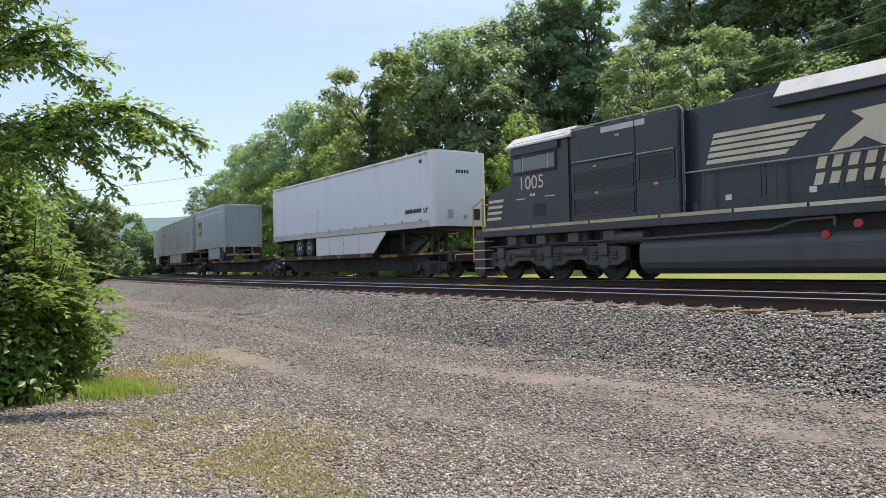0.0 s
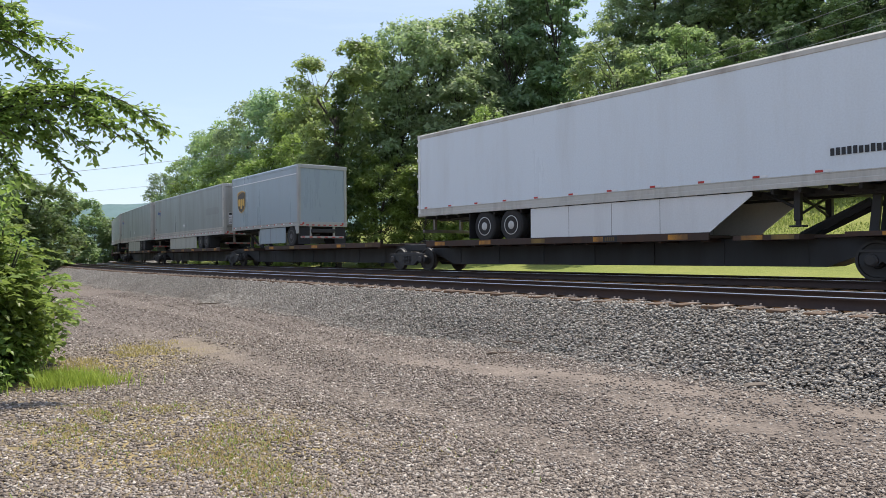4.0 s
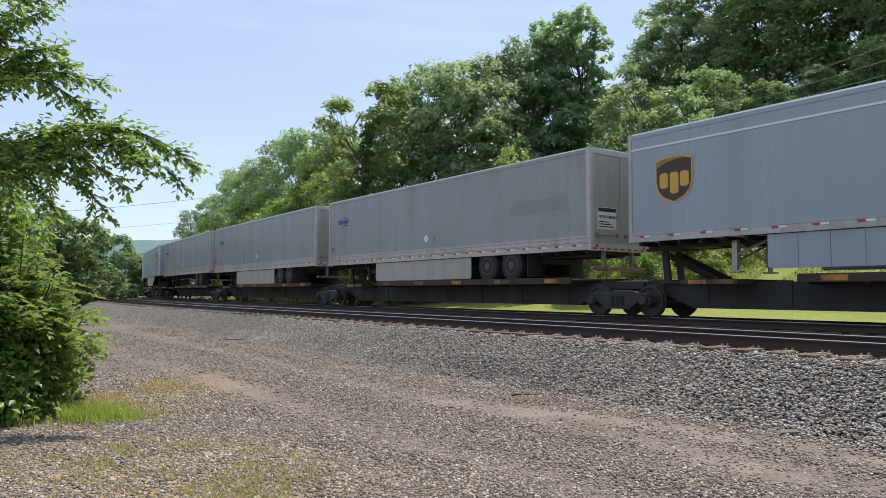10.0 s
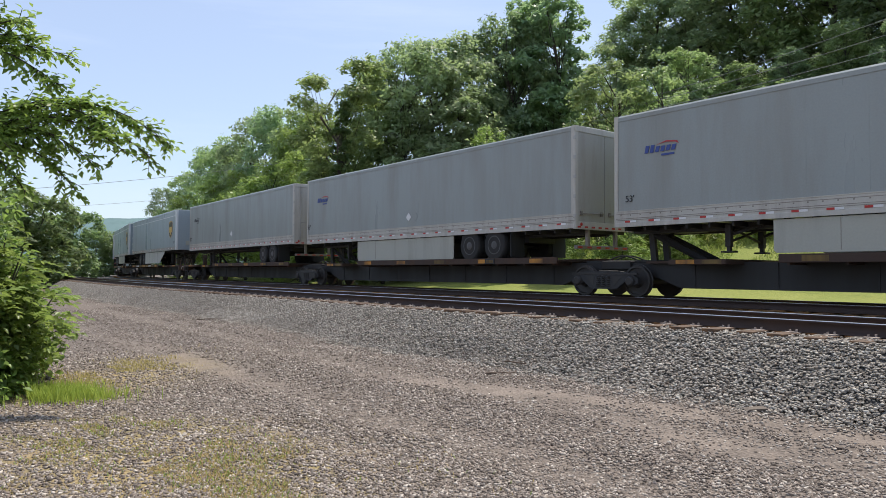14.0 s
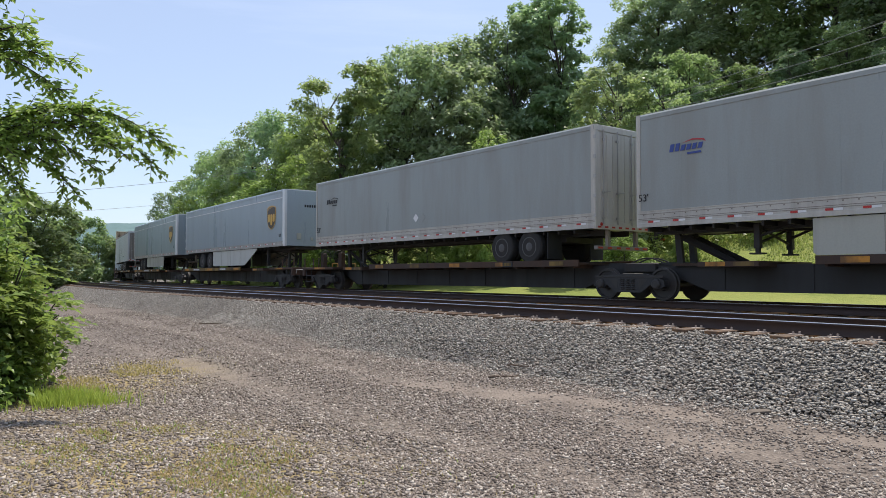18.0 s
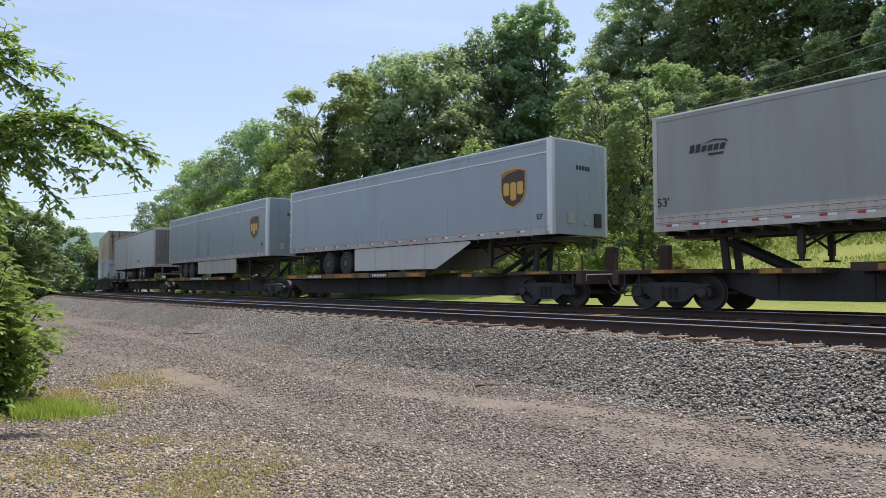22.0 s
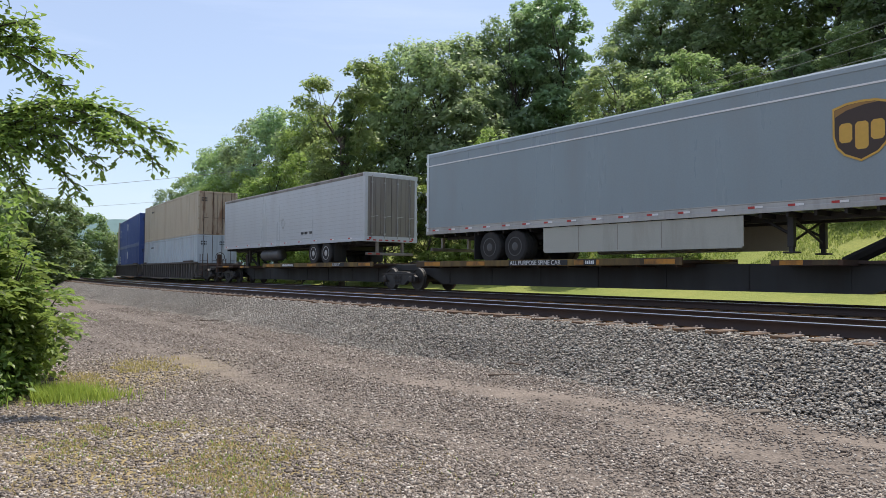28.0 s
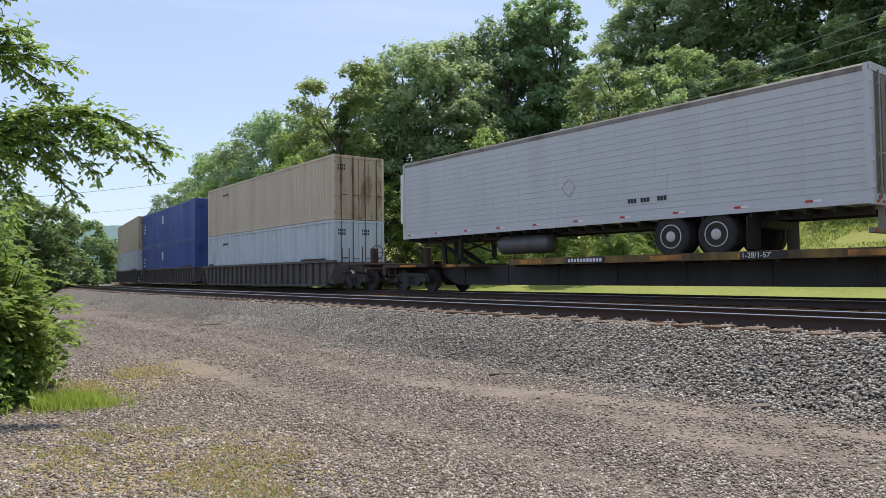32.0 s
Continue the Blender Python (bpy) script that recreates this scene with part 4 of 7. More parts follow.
def trailers():
    rng = random.Random(3)
    y = -1.3
    t = trailer(136.55, 120.35, 1.97, 4.9, STYLE_WHITE, 1, "clean white 53 foot box trailer with white side skirts", (-4.57, -3.34), (-2.5, 4.4, 1.0), 1.15, 5.2, 1)
    lettered("53'", 0.28, 7.42, y - 0.003, 2.52, "ink", t)
    bars(6.1, y, 2.56, 1.2, 0.17, 11, "ink", t, rng)
    bm = bmesh.new()
    prism(bm, [(7.2, 4.46), (7.38, 4.46), (7.38, 4.6), (7.2, 4.6)], y - 0.008, y - 0.002)
    part("maker_plate", bm, M["ink"], t)
    t = trailer(110.8, 102.27, 1.98, 4.89, {**STYLE_GREY, "roller": True, "panels": 1, "band": 0.2, "post": "rail_alloy", "skirt": "trailer_grey", "guard": "rail_alloy", "gear": "rail_alloy"}, -1, "grey 28 foot parcel trailer with roller door and shield emblem", (3.43,), (-0.4, 2.75, 1.2), None, -1.45, 2)
    shield(t, -2.79, 3.52, 1.1, 1.22, y - 0.004)
    bm = bmesh.new()
    box(bm, -4.1, 4.12, y - 0.006, y + 0.004, 4.42, 4.47)
    part("white_stripe", bm, M["white_tape"], t)
    bm = bmesh.new()
    prism(bm, [(3.86, 1.99), (4.02, 1.62), (4.26, 1.62), (4.26, 1.99)], y + 0.01, y + 0.05)
    part("rear_quarter", bm, M["rail_alloy"], t)
    t = trailer(100.98, 84.78, 1.85, 4.8, STYLE_DULL, -1, "weathered grey 53 foot box trailer with cream lower rails", (3.48, 4.69), (-3.8, 2.6, 1.1), None, -5.1, 3)
    freight_mark(t, -6.65, 3.79, y - 0.003)
    lettered("53'", 0.24, -7.7, y - 0.003, 2.5, "ink", t)
    placard(t, -0.06, 2.64, y)
    bm = bmesh.new()
    prism(bm, [(4.75, 3.08), (7.1, 3.08), (7.2, 3.15), (7.2, 3.42), (7.05, 3.5), (4.85, 3.5), (4.72, 3.4), (4.7, 3.15)], y + 0.009, y + 0.0115)
    part("faded_patch", bm, M["ghost"], t)
    bm = bmesh.new()
    box(bm, 8.087, 8.1, -0.98, -0.18, 2.45, 3.1, 0.002)
    sign = part("door_sign", bm, M["white_tape"], t, "white sign on the rear door")
    bm = bmesh.new()
    box(bm, 8.099, 8.104, -0.96, -0.2, 2.97, 3.08)
    part("sign_band", bm, M["ink"], sign)
    me = text_mesh("NOW HIRING", 0.125)
    link_mesh("lettering", me, M["ink"], sign, m=pose(8.104, -0.95, 2.78, 0, 0, 90))
    bm = bmesh.new()
    for k in range(3):
        box(bm, 8.099, 8.104, -0.95, -0.3 - 0.1 * k, 2.52 + 0.07 * k, 2.55 + 0.07 * k)
    part("marking", bm, M["ink"], sign)
    t = trailer(83.48, 67.28, 1.88, 4.8, STYLE_DULL, -1, "weathered grey 53 foot box trailer with rust-streaked doors", (3.46, 4.68), (-3.66, 2.62, 1.08), None, -5.1, 4)
    freight_mark(t, -6.62, 3.8, y - 0.003)
    placard(t, 0.02, 2.66, y)
    lettered("53'", 0.26, -8.0, y - 0.003, 2.55, "ink", t)
    t = trailer(65.98, 49.8, 1.93, 4.81, {**STYLE_DULL, "flat_doors": False, "door": "cream_rail"}, -1, "dull grey 53 foot box trailer with ribbed stained doors", (4.28, 5.5), None, None, -4.7, 5)
    freight_mark(t, -6.59, 3.85, y - 0.003, True)
    placard(t, -0.3, 2.74, y)
    lettered("53'", 0.3, -7.95, y - 0.003, 2.55, "ink", t)
    t = trailer(46.48, 30.28, 2.06, 4.88, {**STYLE_GREY, "skirt": "skirt_pale"}, 1, "grey 53 foot parcel trailer, shield emblem and tapered skirt", (-4.64, -3.22), (-2.56, 4.5, 1.17), 1.8, 5.0, 6)
    shield(t, 6.55, 3.54, 1.08, 1.24, y - 0.004)
    lettered("53'", 0.22, 7.5, y - 0.003, 2.52, "ink", t)
    bm = bmesh.new()
    box(bm, -7.95, 7.9, y - 0.006, y + 0.004, 4.44, 4.48)
    part("white_stripe", bm, M["white_tape"], t)
    t = trailer(27.75, 11.7, 2.03, 4.93, {**STYLE_GREY, "wall": "trailer_slate"}, 1, "grey 53 foot parcel trailer, shield emblem and straight skirt", (-4.67, -3.5), (-2.3, 3.93, 1.27), None, 4.8, 7)
    shield(t, 6.45, 3.56, 1.08, 1.24, y - 0.004)
    lettered("53'", 0.22, 7.3, y - 0.003, 2.55, "ink", t)
    bm = bmesh.new()
    box(bm, -7.9, 7.85, y - 0.006, y + 0.004, 4.46, 4.50)
    part("white_stripe", bm, M["white_tape"], t)
    t = trailer(7.52, -8.6, 1.94, 4.76, STYLE_REEFER, -1, "white ribbed refrigerated trailer with dark steel rear doors", (3.43, 4.65), None, None, -5.25, 8)
    bm = bmesh.new()
    lathe(bm, [(0.02, -1.1), (0.27, -1.06), (0.29, -1.0), (0.29, 1.0), (0.27, 1.06), (0.02, 1.1)], "Y", 20)
    tank = part("fuel_tank", bm, M["rim_dull"], t, "dull steel fuel tank", True)
    tank.matrix_basis = pose(-1.98, -0.85, 1.53, 0, 0, 90)
    bm = bmesh.new()
    for a, b in (((-0.1, 3.05), (0.16, 3.3)), ((0.16, 3.3), (0.42, 3.05)), ((0.42, 3.05), (0.16, 2.78)), ((0.16, 2.78), (-0.1, 3.05))):
        rod(bm, (a[0], y - 0.004, a[1]), (b[0], y - 0.004, b[1]), 0.006, seg=4)
    part("placard_holder", bm, M["rail_alloy"], t)
    for x in (2.2, 2.6, 3.1):
        bars(x, y - 0.006, 2.42, 0.28, 0.12, 3, "ink", t, rng)


# ---- running gear of the cars ----
WR = 0.42


def wheelset(parent, x, r, name="wheelset"):
    bm = bmesh.new()
    for s in (-1, 1):
        y = s * 0.735
        lathe(bm, [(0.09, y - s * 0.075), (r * 0.72, y - s * 0.06), (r + 0.025, y - s * 0.055), (r + 0.025, y - s * 0.03), (r, y - s * 0.02), (r - 0.006, y + s * 0.065), (r * 0.86, y + s * 0.068), (r * 0.82, y + s * 0.03), (r * 0.42, y + s * 0.015), (r * 0.36, y + s * 0.08), (0.09, y + s * 0.09)], "Y", 32)
    rod(bm, (0, -1.02, 0), (0, 1.02, 0), 0.085, seg=12)
    ob = part(name, bm, M["wheel_dark"], parent)
    WHEEL_ROWS.append((ob, x, r))
    return ob


def bogie(mid, first=None):
    if first is not None:
        ob = copy_thing(first, Matrix())
        for c in ob.children:
            if c.name.startswith("wheelset"):
                WHEEL_ROWS.append((c, c.location.x, WR))
        ride(ob, mid + 0.9, mid - 0.9)
        return ob
    ob = thing("bogie", "black cast steel two-axle bogie on the rails", "bogie", "bogies under the train")
    for x in (-0.89, 0.89):
        wheelset(ob, x, WR).matrix_basis = pose(x, 0, WR)
    for s in (-1, 1):
        y = s * 1.0
        bm = bmesh.new()
        prism(bm, [(-1.12, 0.50), (-1.12, 0.36), (-0.98, 0.30), (-0.80, 0.30), (-0.70, 0.40), (-0.42, 0.20), (0.42, 0.20), (0.70, 0.40), (0.80, 0.30), (0.98, 0.30), (1.12, 0.36), (1.12, 0.50), (0.95, 0.60), (0.55, 0.68), (-0.55, 0.68), (-0.95, 0.60)], y - 0.07, y + 0.07)
        frame_ = part("side_frame", bm, M["black_steel"], ob)
        bm = bmesh.new()
        prism(bm, [(-0.62, 0.55), (-0.36, 0.29), (-0.30, 0.55)], y + s * 0.055 - 0.02, y + s * 0.055 + 0.03)
        prism(bm, [(0.62, 0.55), (0.36, 0.29), (0.30, 0.55)], y + s * 0.055 - 0.02, y + s * 0.055 + 0.03)
        box(bm, -1.1, 1.1, y + s * 0.06 - 0.02, y + s * 0.06 + 0.04, 0.58, 0.64, 0.01)
        part("frame_rib", bm, M["wheel_dark"], frame_)
        for k in (-0.17, 0.0, 0.17):
            bm = bmesh.new()
            for j in range(6):
                lathe(bm, [(0.055, 0.27 + 0.05 * j), (0.075, 0.29 + 0.05 * j), (0.055, 0.31 + 0.05 * j)], "Z", 10, (k, y + s * 0.045, 0))
            part("spring", bm, M["wheel_dark"], frame_)
        for x in (-0.89, 0.89):
            bm = bmesh.new()
            lathe(bm, [(0.13, y - 0.02), (0.13, y + s * 0.12), (0.09, y + s * 0.15)], "Y", 14, (x, 0, WR))
            part("bearing_cap", bm, M["wheel_dark"], frame_)
    bm = bmesh.new()
    box(bm, -0.2, 0.2, -1.05, 1.05, 0.5, 0.70, 0.03)
    lathe(bm, [(0.22, 0.68), (0.22, 0.80)], "Z", 16)
    part("bolster", bm, M["black_steel"], ob)
    bm = bmesh.new()
    for x in (-0.42, 0.42):
        box(bm, x - 0.05, x + 0.05, -0.85, 0.85, 0.36, 0.46, 0.01)
    part("brake_beam", bm, M["rust_steel"], ob)
    ride(ob, mid + 0.9, mid - 0.9)
    return ob


def brake_stand(parent, x, y, s):
    bm = bmesh.new()
    box(bm, x - 0.16, x + 0.16, y - 0.1, y + 0.12, 0.98, 1.72, 0.03)
    st = part("brake_stand", bm, M["rust_steel"], parent)
    bm = bmesh.new()
    for k in range(20):
        a, b = 2 * math.pi * k / 20, 2 * math.pi * (k + 1) / 20
        rod(bm, (x + s * 0.24, y + 0.28 * math.cos(a), 1.55 + 0.28 * math.sin(a)), (x + s * 0.24, y + 0.28 * math.cos(b), 1.55 + 0.28 * math.sin(b)), 0.018, seg=5)
    for k in range(5):
        a = 2 * math.pi * k / 5
        rod(bm, (x + s * 0.22, y, 1.55), (x + s * 0.24, y + 0.27 * math.cos(a), 1.55 + 0.27 * math.sin(a)), 0.014, seg=5)
    part("brake_wheel", bm, M["black_steel"], st)


def coupler(parent, x, s):
    """A knuckle coupler and its hoses at x, pointing along s."""
    bm = bmesh.new()
    box(bm, min(x, x + s * 0.55), max(x, x + s * 0.55), -0.12, 0.12, 0.68, 0.92, 0.02)
    prism(bm, [(x + s * 0.5, 0.62), (x + s * 0.86, 0.64), (x + s * 0.9, 0.98), (x + s * 0.5, 0.96)], -0.2, 0.14)
    cp = part("coupler", bm, M["rust_steel"], parent)
    bm = bmesh.new()
    pts = [(x + s * 0.2, -0.35, 0.72), (x + s * 0.35, -0.38, 0.5), (x + s * 0.6, -0.36, 0.36), (x + s * 0.85, -0.34, 0.42)]
    tube(bm, pts, 0.028, 7)
    part("air_hose", bm, M["tyre"], cp)
    bm = bmesh.new()
    rod(bm, (x + s * 0.05, -1.1, 0.88), (x + s * 0.35, -0.2, 0.9), 0.018, seg=6)
    rod(bm, (x + s * 0.05, -1.1, 0.88), (x + s * 0.05, -1.1, 0.7), 0.018, seg=6)
    part("cut_lever", bm, M["rail_alloy"], cp)


def spine_unit(front, back, wheel_end, ends, words="", seed=0):
    """One platform of a spine car between two bogies. wheel_end +1: the wheel deck lies at the front; ends: which ends carry a coupler."""
    rng = random.Random(seed)
    ob = thing("spine_car", "low black spine car platform with a yellowed wheel deck", "railway wagon", "platforms of the spine cars")
    L = front - back
    x0, x1 = -L / 2, L / 2
    w = wheel_end
    bm = bmesh.new()
    prism(bm, [(x0 - 0.35, 0.92), (x0 - 0.35, 0.72), (x0 + 0.75, 0.66), (x0 + 1.15, 0.58), (x0 + 2.0, 0.26), (x1 - 2.0, 0.26), (x1 - 1.15, 0.58), (x1 - 0.75, 0.66), (x1 + 0.35, 0.72), (x1 + 0.35, 0.92)], -0.45, 0.45)
    sill = part("centre_sill", bm, M["black_steel"], ob)
    for k in range(7):
        bm = bmesh.new()
        x = x0 + 2.4 + (L - 4.8) * k / 6
        box(bm, x - 0.02, x + 0.02, -0.47, 0.47, 0.3, 0.92)
        part("web_stiffener", bm, M["black_steel"], sill)
    # wheel deck
    xa, xb = (x1 - 1.5 - 11.0, x1 - 1.5) if w > 0 else (x0 + 1.5, x0 + 1.5 + 11.0)
    bm = bmesh.new()
    box(bm, xa, xb, -1.28, 1.28, 0.94, 1.0)
    deck = part("wheel_deck", bm, M["rust_steel"], ob)
    for k in range(10):
        bm = bmesh.new()
        x = xa + 0.2 + (xb - xa - 0.4) * k / 9
        prism(bm, [(x - 0.03, 0.94), (x + 0.03, 0.94), (x + 0.03, 0.84), (x - 0.03, 0.84)], -1.25, 1.25)
        part("crossbearer", bm, M["rust_steel"], deck)
    for y in (-1.3, 1.3):
        s = -1 if y < 0 else 1
        bm = bmesh.new()
        box(bm, xa, xb, min(y, y - s * 0.06), max(y, y - s * 0.06), 0.885, 1.075, 0.008)
        lip = part("deck_side", bm, M["deck_yellow" if seed > 5 else "rust_steel"], deck, "dirty edge beam of the wheel deck")
        for k in range(5):
            x = xa + 0.5 + (xb - xa - 1.6) * k / 4
            bm = bmesh.new()
            box(bm, x, x + (0.9 if seed > 5 else 0.55), min(y, y + s * 0.006), max(y, y + s * 0.006), 0.915, 1.04)
            part("reflector", bm, M["amber" if (k + seed) % 3 or seed > 5 else "deck_yellow"], lip)
    if words:
        bm = bmesh.new()
        xs = xa + 4.9
        box(bm, xs, xs + 2.4, -1.314, -1.3, 0.90, 1.06)
        plate = part("sign_plate", bm, M["ink"], deck)
        lettered(words, 0.19, xs + 0.05, -1.318, 0.918, "ink_white", plate)
    for x, wd, n in ((xa + 2.4, 1.35, 11), (xa + 7.6, 1.1, 9)) if seed in (6, 8) else ((xa + 7.9, 0.45, 5),):
        bm = bmesh.new()
        box(bm, x, x + wd, -1.31, -1.3, 0.90, 1.06)
        plate = part("sign_plate", bm, M["ink"], deck)
        if seed == 8 and x > xa + 5:
            lettered("1-28/1-57'", 0.17, x + 0.04, -1.313, 0.925, "ink_white", plate)
            continue
        bars(x + 0.06, -1.311, 0.93, wd - 0.12, 0.105, n, "ink_white" if seed > 5 else "deck_yellow", plate, rng)
    for k in (0.06, 0.5, 0.94):
        bm = bmesh.new()
        x = xa + (xb - xa) * k
        box(bm, x - 0.25, x + 0.25, -0.42, 0.42, 0.99, 1.03, 0.01)
        part("hatch", bm, M["black_steel"], deck)
    # hitch at the other end
    xh = (x0 + 1.05) if w > 0 else (x1 - 1.05)
    d = 1 if w > 0 else -1
    bm = bmesh.new()
    for y in (-0.3, 0.3):
        prism(bm, [(xh - 0.16, 0.9), (xh + 0.02, 0.9), (xh + 0.10, 1.8), (xh - 0.06, 1.8)] if d < 0 else [(xh - 0.02, 0.9), (xh + 0.16, 0.9), (xh + 0.06, 1.8), (xh - 0.10, 1.8)], y - 0.05, y + 0.05)
        for a, b in (((xh + d * 0.10, y, 1.66), (xh + d * 1.55, y, 0.96)),):
            v = (Vector(b) - Vector(a)).normalized()
            rod(bm, a, b, 0.085, seg=4)
    hitch = part("hitch_stand", bm, M["black_steel"], ob, "trailer hitch with diagonal strut")
    bm = bmesh.new()
    box(bm, xh - 0.5, xh + 0.5, -0.5, 0.5, 1.78, 1.86, 0.02)
    part("hitch_plate", bm, M["black_steel"], hitch)
    bm = bmesh.new()
    box(bm, min(xh, xh + d * 2.6), max(xh, xh + d * 2.6), -0.6, 0.6, 0.9, 0.965)
    part("hitch_base", bm, M["rust_steel"], hitch)
    bm = bmesh.new()
    xc = xh + d * 1.9
    box(bm, xc - 0.75, xc + 0.75, -1.3, 1.3, 0.86, 0.98)
    guard = part("side_step", bm, M["rust_steel"], ob)
    for k, col in ((-0.55, "amber"), (0.15, "deck_yellow")):
        bm = bmesh.new()
        box(bm, xc + k, xc + k + 0.5, -1.308, -1.298, 0.87, 0.97)
        part("reflector", bm, M[col], guard)
    # ends
    for s, xe in ((-1, x0), (1, x1)):
        if s in ends:
            bm = bmesh.new()
            box(bm, min(xe - s * 1.3, xe + s * 1.55), max(xe - s * 1.3, xe + s * 1.55), -1.3, 1.3, 0.90, 1.0, 0.01)
            box(bm, min(xe + s * 1.35, xe + s * 1.55), max(xe + s * 1.35, xe + s * 1.55), -1.3, 1.3, 0.62, 0.92, 0.02)
            box(bm, min(xe, xe + s * 1.4), max(xe, xe + s * 1.4), -0.4, 0.4, 0.62, 0.92)
            plat = part("end_platform", bm, M["rust_steel"], ob)
            bm = bmesh.new()
            box(bm, xe - s * 0.6, xe + s * 0.35, -1.308, -1.298, 0.91, 0.99) if s > 0 else box(bm, xe - 0.35, xe + 0.6, -1.308, -1.298, 0.91, 0.99)
            part("reflector", bm, M["amber"], plat)
            brake_stand(plat, xe + s * 1.15, 0.55, s)
            for x in (xe + s * 0.15, xe + s * 0.65, xe + s * 1.5):
                bm = bmesh.new()
                rod(bm, (x, -1.2, 1.0), (x, -1.2, 1.42), 0.03, seg=6)
                part("stanchion", bm, M["rust_steel"], plat)
            bm = bmesh.new()
            rod(bm, (xe + s * 0.9, 1.15, 1.0), (xe + s * 0.9, 1.15, 1.2), 0.018, seg=6)
            rod(bm, (xe + s * 0.9, 1.15, 1.2), (xe + s * 1.5, 1.15, 1.2), 0.018, seg=6)
            rod(bm, (xe + s * 1.5, 1.15, 1.2), (xe + s * 1.5, 1.15, 1.0), 0.018, seg=6)
            part("grab_rail", bm, M["grab_yellow"], plat)
            bm = bmesh.new()
            for z in (0.35, 0.62):
                rod(bm, (xe + s * 0.75, -1.25, z), (xe + s * 1.2, -1.25, z), 0.018, seg=6)
            for x in (xe + s * 0.75, xe + s * 1.2):
                rod(bm, (x, -1.25, 0.35), (x, -1.25, 0.92), 0.018, seg=6)
            part("step", bm, M["black_steel"], plat)
            coupler(ob, xe + s * 1.5, s)
        elif s == -1:
            bm = bmesh.new()
            box(bm, xe - 0.5, xe + 0.5, -0.55, 0.55, 0.74, 0.98, 0.03)
            box(bm, xe - 1.2, xe + 1.2, -0.34, 0.34, 0.92, 1.0, 0.02)
            joint = part("articulated_joint", bm, M["black_steel"], ob)
            for y in (-0.2, 0.1):
                bm = bmesh.new()
                tube(bm, [(xe - 0.5 + k / 6, y, 1.0 + 0.13 * math.sin(math.pi * k / 6)) for k in range(7)], 0.022)
                part("air_hose", bm, M["tyre"], joint)
    ride(ob, front, back)
    return ob


BOGIES = (136.1, 119.3, 101.7, 84.27, 66.85, 50.1, 46.0, 28.0, 9.6, -8.4, -12.5, -31.4, -50.0, -68.6)


def cars():
    spine_unit(136.1, 119.3, -1, (1,), "", 1)
    spine_unit(119.3, 101.7, 1, (), "", 2)
    spine_unit(101.7, 84.27, 1, (), "", 3)
    spine_unit(84.27, 66.85, 1, (), "", 4)
    spine_unit(66.85, 50.1, 1, (-1,), "", 5)
    spine_unit(46.0, 28.0, -1, (1,), "", 6)
    spine_unit(28.0, 9.6, -1, (), "ALL PURPOSE SPINE CAR", 7)
    spine_unit(9.6, -8.4, 1, (-1,), "", 8)
    first = bogie(BOGIES[0])
    for b in BOGIES[1:]:
        bogie(b, first)


